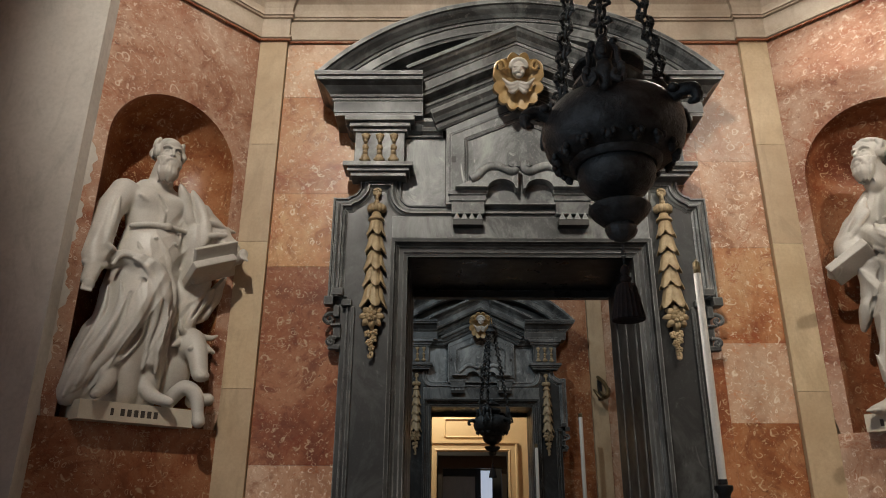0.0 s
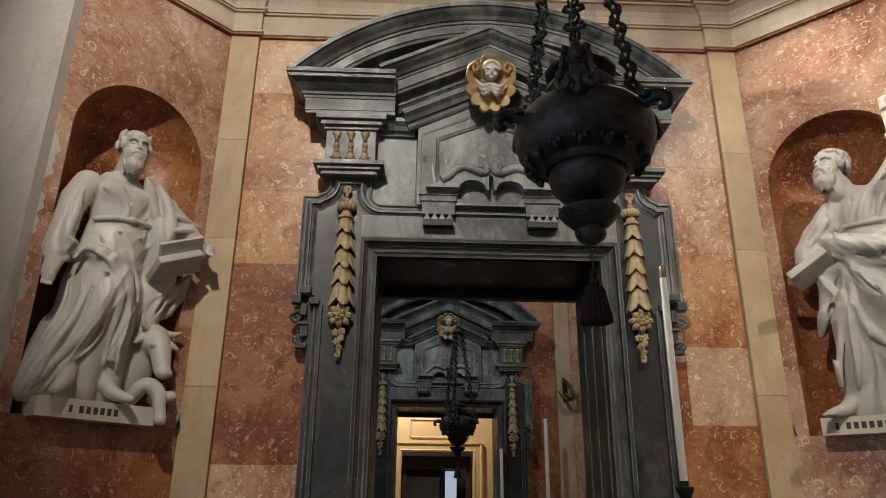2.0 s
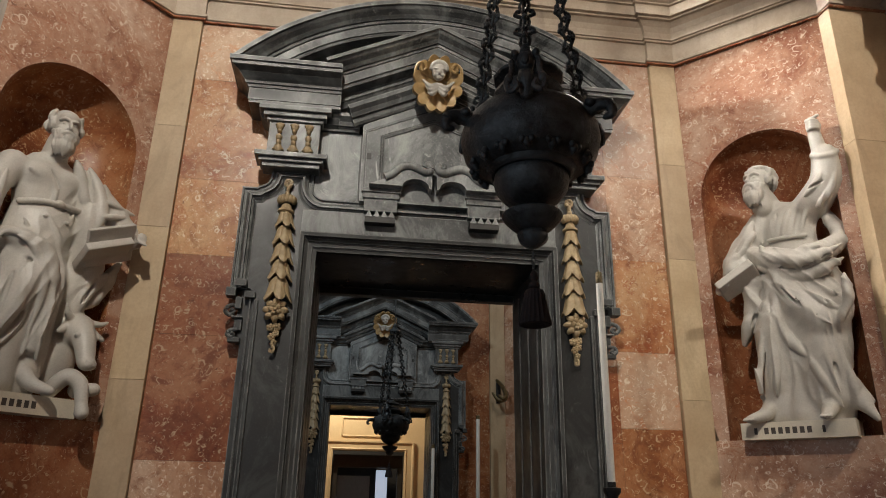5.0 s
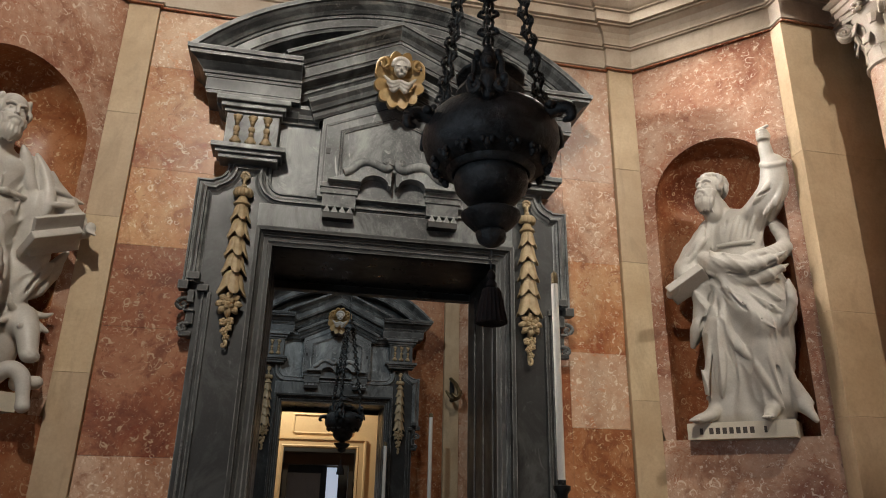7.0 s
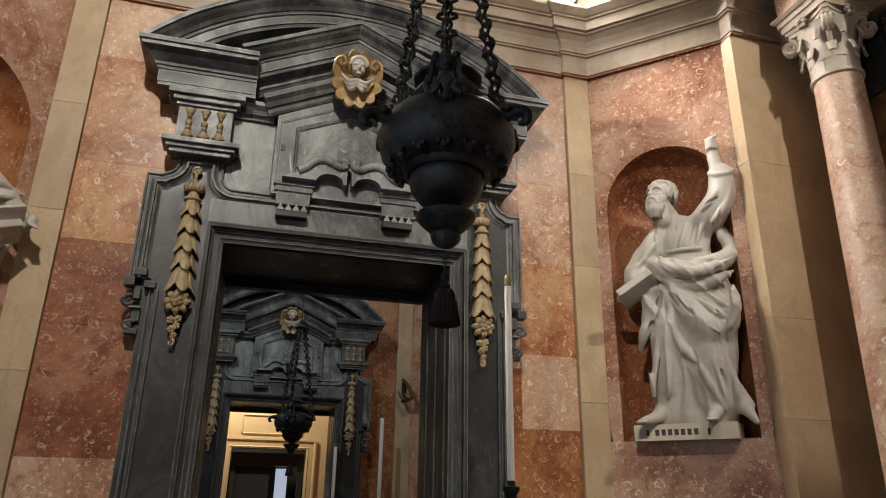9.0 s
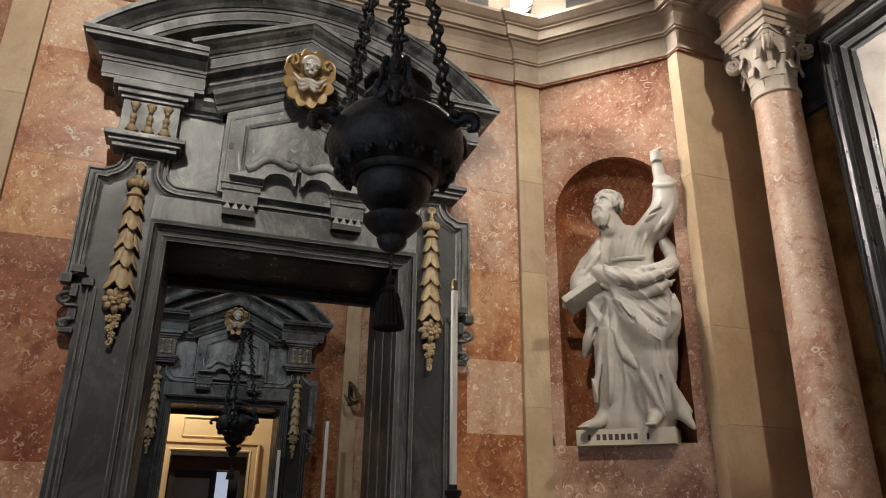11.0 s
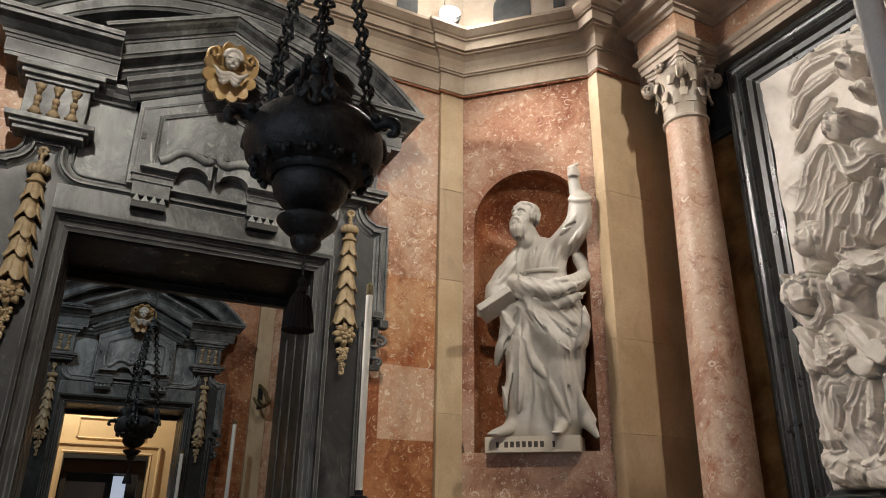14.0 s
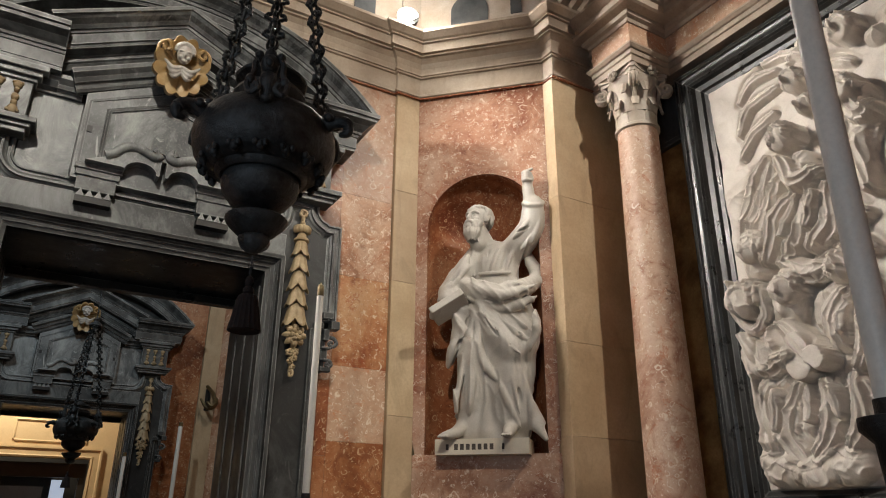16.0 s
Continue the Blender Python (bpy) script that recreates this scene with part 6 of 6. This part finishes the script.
# name tablets, the writing as plain bars
for at, u0, u1, words in ((east, 0.265, 1.0, ((0.35, 0.385), (0.415, 0.74), (0.79, 0.82))), (west, 0.30, 1.05, ((0.86, 0.83), (0.80, 0.54)))):
    tab = thing("statue_plinth", at((u0 + u1) / 2, -0.1, NICHE[2]), "low ivory marble plinth with a dark inscription", "plinth")
    bm = bmesh.new()
    vs = [bm.verts.new(at(u, v, z)) for z in (NICHE[2] - 0.012, 2.190) for u, v in ((u0, -0.14), (u1, -0.14), (u1, 0.16), (u0, 0.16))]
    for f in ((0, 1, 2, 3), (4, 5, 6, 7), (0, 1, 5, 4), (1, 2, 6, 5), (2, 3, 7, 6), (3, 0, 4, 7)):
        bm.faces.new([vs[i] for i in f])
    part("slab", bm, TABLET, tab)
    for a, b in words:
        n = max(1, round(abs(b - a) / 0.047))
        for k in range(n):
            p0, p1 = a + (b - a) * (k + 0.12) / n, a + (b - a) * (k + 0.75) / n
            bm = bmesh.new()
            vs = [bm.verts.new(at(u, v, z)) for z in (2.108, 2.152) for u, v in ((p0, -0.1415), (p1, -0.1415), (p1, -0.1395), (p0, -0.1395))]
            for f in ((0, 1, 2, 3), (4, 5, 6, 7), (0, 1, 5, 4), (1, 2, 6, 5), (2, 3, 7, 6), (3, 0, 4, 7)):
                bm.faces.new([vs[i] for i in f])
            part("inscription_bar", bm, INK, tab)

# ---------------------------------------------------------------- hanging lamps
def make_lamp(x, y):
    """Bronze sanctuary lamp; its heights are those of the near one."""
    L = thing("sanctuary_lamp", (x, y, 2.4), "dark bronze hanging church lamp on three ornate chains with a tassel", "hanging lamp", "lamps of the chapels")
    o = (x, y, 0)
    bm = bmesh.new()
    lathe(bm, [(0.02, 2.64), (0.10, 2.638), (0.118, 2.632), (0.13, 2.628), (0.145, 2.636), (0.15, 2.648), (0.170, 2.652), (0.200, 2.672), (0.224, 2.705), (0.234, 2.745), (0.230, 2.785), (0.215, 2.822), (0.19, 2.848), (0.16, 2.868), (0.12, 2.876), (0.10, 2.886), (0.085, 2.896)], o, 60, 0.006, 12)
    part("bowl", bm, BRONZE, L, "", True)
    bm = bmesh.new()
    lathe(bm, [(0.02, 2.518), (0.05, 2.520), (0.09, 2.540), (0.118, 2.575), (0.126, 2.608), (0.120, 2.632), (0.105, 2.645), (0.05, 2.65)], o, 44)
    part("lower_bowl", bm, BRONZE, L, "", True)
    bm = bmesh.new()
    lathe(bm, [(0.04, 2.428), (0.062, 2.440), (0.084, 2.462), (0.096, 2.478), (0.098, 2.488), (0.092, 2.494), (0.092, 2.490), (0.050, 2.496), (0.034, 2.508), (0.036, 2.518), (0.05, 2.524)], o, 48, 0.012, 24)
    part("dish", bm, BRONZE, L, "", True)
    bm = bmesh.new()
    lathe(bm, [(0.004, 2.375), (0.022, 2.380), (0.042, 2.396), (0.050, 2.414), (0.046, 2.428), (0.035, 2.436)], o, 28, 0.05, 10)
    part("knob", bm, BRONZE, L, "", True)
    # neck bulb and the cap that hangs above it
    bm = bmesh.new()
    lathe(bm, [(0.06, 2.885), (0.075, 2.895), (0.11, 2.912), (0.122, 2.935), (0.112, 2.958), (0.085, 2.970), (0.03, 2.972)], o, 40, 0.02, 10)
    part("neck_bulb", bm, BRONZE, L, "", True)
    bm = bmesh.new()
    lathe(bm, [(0.01, 2.992), (0.10, 2.992), (0.118, 2.998), (0.122, 3.006), (0.11, 3.014), (0.075, 3.034), (0.035, 3.052), (0.022, 3.064), (0.026, 3.074), (0.006, 3.085)], o, 40, 0.015, 12)
    part("lid", bm, BRONZE, L, "", True)
    # bosses and leaves round the bowl
    for k in range(15):
        a = 2 * math.pi * (k + 0.5) / 15
        d, t = Vector((math.cos(a), math.sin(a), 0)), Vector((-math.sin(a), math.cos(a), 0))
        bm = bmesh.new()
        q = Vector(o)
        for w, z, r, out in ((0.0, 2.657, 0.015, 0.190), (0.015, 2.664, 0.010, 0.198), (-0.015, 2.664, 0.010, 0.198), (0.0, 2.644, 0.008, 0.184)):
            ball(bm, q + d * out + t * w + Vector((0, 0, z)), (r, r, r * 1.3), None, 2)
        part("leaf", bm, BRONZE, L, "", True)
    for k, a in enumerate((radians(131), radians(-107), radians(16))):
        d = Vector((math.cos(a), math.sin(a), 0))
        t = Vector((-math.sin(a), math.cos(a), 0))
        c = Vector(o)
        bm = bmesh.new()
        limb(bm, [c + d * 0.235 + Vector((0, 0, 2.80)), c + d * 0.236 + Vector((0, 0, 2.85)), c + d * 0.205 + Vector((0, 0, 2.90)), c + d * 0.215 + Vector((0, 0, 2.95)), c + d * 0.205 + Vector((0, 0, 2.99))], [0.020, 0.028, 0.024, 0.026, 0.014], 9)
        ball(bm, c + d * 0.222 + Vector((0, 0, 2.925)), (0.030, 0.030, 0.038))
        ball(bm, c + d * 0.250 + Vector((0, 0, 2.915)), (0.012, 0.012, 0.016), None, 2)
        for s in (-1, 1):
            tube(bm, bend([c + d * 0.215 + Vector((0, 0, 2.95)), c + d * 0.225 + t * 0.040 * s + Vector((0, 0, 2.935)), c + d * 0.235 + t * 0.044 * s + Vector((0, 0, 2.88)), c + d * 0.248 + t * 0.060 * s + Vector((0, 0, 2.835)), c + d * 0.262 + t * 0.050 * s + Vector((0, 0, 2.795)), c + d * 0.270 + t * 0.026 * s + Vector((0, 0, 2.805)), c + d * 0.266 + t * 0.034 * s + Vector((0, 0, 2.828))], 5), 0.010, 6)
            ball(bm, c + d * 0.226 + t * 0.034 * s + Vector((0, 0, 2.955)), (0.014, 0.014, 0.016), None, 2)
            ball(bm, c + d * 0.246 + t * 0.052 * s + Vector((0, 0, 2.85)), (0.014, 0.014, 0.018), None, 2)
        handle = part("arm_bracket", bm, BRONZE, L, "", True)
        # curled spout between the brackets
        b = a + radians(60)
        e = Vector((math.cos(b), math.sin(b), 0))
        bm = bmesh.new()
        limb(bm, [c + e * 0.215 + Vector((0, 0, 2.80)), c + e * 0.262 + Vector((0, 0, 2.806)), c + e * 0.296 + Vector((0, 0, 2.792)), c + e * 0.302 + Vector((0, 0, 2.76)), c + e * 0.280 + Vector((0, 0, 2.755))], [0.028, 0.022, 0.020, 0.016, 0.010], 9)
        for s in (-1, 0, 1):
            g = Vector((-e.y, e.x, 0)) * 0.03 * s
            ball(bm, c + e * 0.244 + g + Vector((0, 0, 2.82 - 0.012 * abs(s))), (0.018, 0.018, 0.015), None, 2)
        part("curled_spout", bm, BRONZE, L, "", True)
        # ornate chain up to a ring high above
        p0, p1 = c + d * 0.215 + Vector((0, 0, 2.99)), c + d * 0.050 + Vector((0, 0, 3.96))
        axis = (p1 - p0).normalized()
        chain = None
        n = 24
        bm = bmesh.new()
        for i in range(n):
            q = p0.lerp(p1, (i + 0.5) / n)
            link(bm, q, axis, 0.029, 0.0062, (i % 2) * math.pi / 2 + k)
            for s in (-1, 1):
                w = t if i % 2 else d
                tube(bm, bend([q + w * 0.010 * s - axis * 0.014, q + w * 0.030 * s, q + w * 0.024 * s + axis * 0.016, q + w * 0.014 * s + axis * 0.010], 3), [0.007] * 9 + [0.004], 5)
                ball(bm, q + w * 0.030 * s, (0.010, 0.010, 0.009), None, 1)
        tagged(part("chain", bm, BRONZE, L, "ornate bronze chain with leafy links", True), kind="stuff")
    bm = bmesh.new()
    lathe(bm, [(0.01, 3.93), (0.06, 3.94), (0.075, 3.96), (0.06, 3.99), (0.03, 4.015), (0.035, 4.04), (0.015, 4.06), (0.006, 4.09)], o, 24)
    part("chain_crown", bm, BRONZE, L, "", True)
    bm = bmesh.new()
    tube(bm, [(x, y, 4.08), (x, y, 9.9)], 0.008, 6)
    part("hanging_rod", bm, BRONZE, L)
    bm = bmesh.new()
    for i in range(3):
        link(bm, (x, y, 2.352 - 0.018 * i), (0, 0, 1), 0.013, 0.0022, i * math.pi / 2)
    part("ring", bm, BRONZE, L)
    # tassel: knotted head and ribbed skirt
    bm = bmesh.new()
    lathe(bm, [(0.004, 2.30), (0.012, 2.29), (0.014, 2.275), (0.009, 2.265), (0.017, 2.255), (0.017, 2.245), (0.008, 2.238)], o, 16)
    tassel = part("tassel", bm, CLOTH, L, "dark silk tassel", True)
    bm = bmesh.new()
    lathe(bm, [(0.010, 2.24), (0.026, 2.235), (0.033, 2.218), (0.032, 2.205), (0.036, 2.20), (0.042, 2.16), (0.049, 2.125), (0.045, 2.122), (0.01, 2.13)], o, 60, 0.045, 20)
    part("skirt", bm, CLOTH, tassel, "", True)
    return L


lamp = make_lamp(0.0, -2.97)
far_lamp = copy_thing(lamp, Matrix.Translation((0.0, 4.10, 2.4 - 0.21)))
tagged(far_lamp, "dark bronze hanging lamp in the chapel beyond")


# ---------------------------------------------------------------- candles
def make_candle(x, y, foot, top, r, label):
    c = thing("altar_candle", (x, y, 0), label, "candle", "tall candles")
    bm = bmesh.new()
    lathe(bm, [(r, foot), (r, top - 0.005), (r * 0.92, top)], (x, y, 0), 28)
    part("wax_shaft", bm, WAX, c, "", True)
    bm = bmesh.new()
    lathe(bm, [(r * 0.90, top - 0.002), (r * 1.0, top), (r * 0.98, top + 0.055), (r * 0.7, top + 0.062), (0.004, top + 0.064), (0.003, top + 0.075)], (x, y, 0), 20)
    part("burner", bm, BRASS, c, "dull brass candle cap", True)
    bm = bmesh.new()
    lathe(bm, [(r * 5, 0.0), (r * 5, 0.04), (r * 2, 0.12), (r * 1.2, 0.3), (r * 2.0, foot * 0.5), (r * 1.1, foot * 0.55), (r * 1.1, foot - 0.25), (r * 2.2, foot - 0.2), (r * 1.3, foot - 0.14), (r * 1.5, foot - 0.05), (r * 2.3, foot - 0.03), (r * 2.3, foot - 0.012), (r * 1.15, foot - 0.008), (r * 1.15, foot + 0.015)], (x, y, 0), 28)
    part("candlestick", bm, IRON, c, "black turned candlestick", True)
    return c


make_candle(0.705, -1.66, 1.70, 2.70, 0.018, "tall white candle in a black candlestick before the doorway")
make_candle(0.60, -4.47, 1.755, 3.1, 0.0225, "tall white candle in a black candlestick near the altar")
make_candle(1.60, 6.7, 1.55, 2.95, 0.032, "tall white candle in the chapel beyond")
make_candle(0.885, 6.9, 1.45, 2.48, 0.028, "white candle beside the far doorway")

# spotlight on the cornice
def make_spotlight(sx):
    sp = thing("spotlight", (sx * 2.02, 0.0, 6.06), "small lit spotlight standing on the cornice", "spotlight", "spotlights on the cornice")
    bm = bmesh.new()
    tube(bm, [(sx * 2.04, 0.10, 6.18), (sx * 1.97, -0.06, 6.20)], [0.08, 0.11], 20)
    part("housing", bm, IRON, sp, "", True)
    # lens widened so its disc also stands in for the lamp's bloom
    bm = bmesh.new()
    tube(bm, [(sx * 1.969, -0.062, 6.20), (sx * 1.967, -0.068, 6.20)], [0.105, 0.10], 20)
    part("lens", bm, GLOW, sp, "glowing lamp glass")
    x0, x1 = sorted((sx * 2.01, sx * 2.03))
    part("stand", boxes(((x0, 0.02, 6.05), (x1, 0.04, 6.17))), IRON, sp)


for sx in (1, -1):
    make_spotlight(sx)

# ---------------------------------------------------------------- the chapel beyond the doorway
FY = 7.20
structure("wall_far_north", boxes(((-2.6, FY + 0.17, 0), (-0.97, FY + 1.0, 6.2)), ((0.97, FY + 0.17, 0), (2.6, FY + 1.0, 6.2)), ((-0.97, FY + 0.17, 3.26), (0.97, FY + 1.0, 6.2))), REDDEEP, "red marble wall of the chapel beyond")
for sx in (1, -1):
    x0, x1 = sorted((sx * 1.93, sx * 2.20))
    structure("pilaster_far", boxes(((x0, FY + 0.08, 0), (x1, FY + 0.2, BAND)), bevel=0.004), YELLOW, "yellow limestone pilaster of the chapel beyond")
    bm = bmesh.new()
    vs = [bm.verts.new(p) for z in (0, 6.2) for p in ((sx * 2.18, FY + 0.13, z), (sx * 3.4, FY - 1.09, z), (sx * 3.6, FY - 0.9, z), (sx * 2.4, FY + 0.35, z))]
    for f in ((0, 1, 2, 3), (4, 5, 6, 7), (0, 1, 5, 4), (1, 2, 6, 5), (2, 3, 7, 6), (3, 0, 4, 7)):
        bm.faces.new([vs[i] for i in f])
    structure("wall_far_slant", bm, RED, "slanting red marble wall of the chapel beyond")
    structure("wall_far_side", boxes(((min(sx * 3.4, sx * 3.7), 1.0, 0), (max(sx * 3.4, sx * 3.7), FY - 0.9, 9.6))), RED, "red marble side wall of the chapel beyond")
    structure("wall_far_back", boxes(((min(sx * 2.2, sx * 3.7), 0.8, 0), (max(sx * 2.2, sx * 3.7), 1.0, 9.6))), PLASTER, "plastered wall of the chapel beyond")
bm = bmesh.new()
sweep(bm, [(-3.4, FY - 1.09), (-2.18, FY + 0.13), (2.18, FY + 0.13), (3.4, FY - 1.09)], PROFILE)
structure("cornice_far", bm, CREAM, "cream stone entablature of the chapel beyond")
structure("wall_far_drum", boxes(((-3.7, FY + 0.3, 6.05), (3.7, FY + 0.6, 9.6)), ((-3.4, 0.9, 5.40), (3.4, 1.0, 9.6))), PLASTER, "plastered upper wall of the chapel beyond")
# iron bracket on the far pilaster
br = thing("wall_bracket", (2.07, FY + 0.08, 3.4), "dark iron lamp bracket on the far pilaster", "bracket")
bm = bmesh.new()
limb(bm, [(2.05, FY + 0.06, 3.70), (2.12, FY - 0.10, 3.56), (2.14, FY - 0.22, 3.40), (2.08, FY - 0.26, 3.34), (2.02, FY - 0.22, 3.40)], [0.03, 0.035, 0.04, 0.03, 0.02], 9)
limb(bm, [(1.94, FY - 0.08, 3.46), (2.04, FY - 0.14, 3.32), (2.16, FY - 0.12, 3.36), (2.2, FY - 0.08, 3.48)], [0.02, 0.035, 0.035, 0.02], 9)
part("arm", bm, BRASS, br, "", True)
part("backplate", boxes(((2.03, FY + 0.05, 3.30), (2.11, FY + 0.08, 3.66)), bevel=0.008), IRON, br)

# ---------------------------------------------------------------- passage past the second doorway
PY = 9.9
structure("wall_passage", boxes(((-2.2, PY, 0), (-0.80, PY + 0.2, 3.9)), ((0.66, PY, 0), (2.2, PY + 0.2, 3.9)), ((-0.80, PY, 2.62), (0.66, PY + 0.2, 3.9))), CREAMDOOR, "cream painted panelled wall with a doorway")
bm = bmesh.new()
rail(bm, [(-0.80, 0), (-0.80, 2.62), (0.66, 2.62), (0.66, 0)], [(0.0, -0.02), (0.0, 0.03), (0.03, 0.045), (0.05, 0.03), (0.14, 0.03), (0.16, 0.06), (0.19, 0.06), (0.19, -0.02)], PY)
structure("trim_passage_casing", bm, CREAMDOOR, "cream moulded door casing")
bm = bmesh.new()
rail(bm, [(-0.62, 2.92), (-0.62, 3.25), (0.52, 3.25), (0.52, 2.92), (-0.62, 2.92)], [(0.0, 0.0), (0.0, 0.02), (0.015, 0.03), (0.035, 0.02), (0.035, 0.0)], PY)
structure("trim_passage_panel", bm, CREAMDOOR, "raised panel moulding above the cream doorway")
structure("wall_passage_side_east", boxes(((2.2, 8.4, 0), (2.4, 13.8, 4.6))), PLASTER, "plain passage wall")
structure("wall_passage_side_west", boxes(((-2.4, 8.4, 0), (-2.2, 13.8, 4.6))), PLASTER, "plain passage wall")
structure("ceiling_passage", boxes(((-2.4, 8.4, 5.0), (2.4, 14, 5.2))), PLASTER, "plain passage ceiling")
# dim room beyond: its lack of light is put into this wall's colour
structure("wall_passage_end", boxes(((-2.4, 13.6, 0), (2.4, 13.8, 5.0))), DARK, "passage end wall, the room's dimness put into a dark colour")
dd = thing("dark_doorway", (-0.07, PY + 0.3, 0), "dark wooden inner door frame with a glazed leaf", "door frame")
part("frame_post", boxes(((-0.78, PY + 0.22, 0), (-0.68, PY + 0.4, 2.5)), bevel=0.005), DARK, dd)
part("frame_post", boxes(((0.54, PY + 0.22, 0), (0.64, PY + 0.4, 2.5)), bevel=0.005), DARK, dd)
part("frame_head", boxes(((-0.78, PY + 0.21, 2.30), (0.64, PY + 0.41, 2.55)), bevel=0.005), DARK, dd)
part("glazed_leaf", boxes(((0.12, PY + 0.6, 0), (0.36, PY + 0.62, 2.27))), DAY, dd, "pale daylit glass")
st = thing("stone_picture", (-0.35, 12.0, 0.0), "grey stone panel in a dark frame", "panel")
part("stone_panel", boxes(((-0.75, 12.0, 0.6), (0.05, 12.05, 2.2)), bevel=0.005), PLASTER, st)
part("panel_frame", boxes(((-0.95, 11.98, 0.0), (-0.76, 12.08, 2.45)), ((0.06, 11.98, 0.0), (0.2, 12.08, 2.45)), ((-0.76, 11.98, 2.21), (0.06, 12.08, 2.45)), bevel=0.005), DARK, st)

# ---------------------------------------------------------------- marble slabs on the north wall
wall_n = bpy.data.objects["wall_north"]


def slabs(x0, x1, heights, mats):
    for (z0, z1), m in zip(zip(heights, heights[1:]), mats):
        part("slab", boxes(((x0 + 0.0006, 0.13, z0 + 0.0006), (x1 - 0.0006, 0.16, z1 - 0.0006)), bevel=0.001), m, wall_n)


slabs(1.48, 1.963, [0, 1.05, 2.16, 2.74, 3.50, 4.25, BAND - 0.012], [REDDEEP, REDDEEP, PINK, ORANGE, RED, PINK])
slabs(1.24, 1.48, [0, 1.3, 2.05, 2.62, 3.75, 4.6, BAND - 0.012], [REDDEEP, REDDEEP, REDDEEP, RED, RED, PINK])
slabs(-1.963, -1.24, [0, 1.15, 1.85, 2.72, 3.33, 3.95, 4.85, BAND - 0.012], [REDDEEP, RED, REDDEEP, REDDEEP, ORANGE, ORANGE, PINK])
slabs(-1.24, 1.24, [4.60, BAND - 0.012], [PINK])

# dark block behind the column's capital, and the flaking white edge of the west wall
structure("trim_dark_capital", boxes(((3.93, -1.50, 4.72), (3.996, -1.08, 5.26)), ((3.90, -1.52, 4.68), (3.996, -1.06, 4.73)), bevel=0.004), BLACK, "dark marble pilaster head behind the column")
bm = bmesh.new()
lo, hi = [], []
for z in np.linspace(2.2, 4.4, 170):
    q = 0.5 + 0.32 * math.sin(5.1 * z + 1.0) + 0.30 * math.sin(13.7 * z) + 0.22 * math.sin(31.0 * z + 2.0) + 0.14 * math.sin(73.0 * z)
    w = max(0.003, 0.075 * math.sin((z - 2.2) / 2.2 * math.pi) * q)
    lo.append(bm.verts.new(west(1.243, -0.004, z)))
    hi.append(bm.verts.new(west(1.243 - w, -0.004, z)))
for i in range(169):
    bm.faces.new((lo[i], lo[i + 1], hi[i + 1], hi[i]))
structure("trim_flaking_edge", bm, PLASTER, "flaking white plaster along the marble's edge")
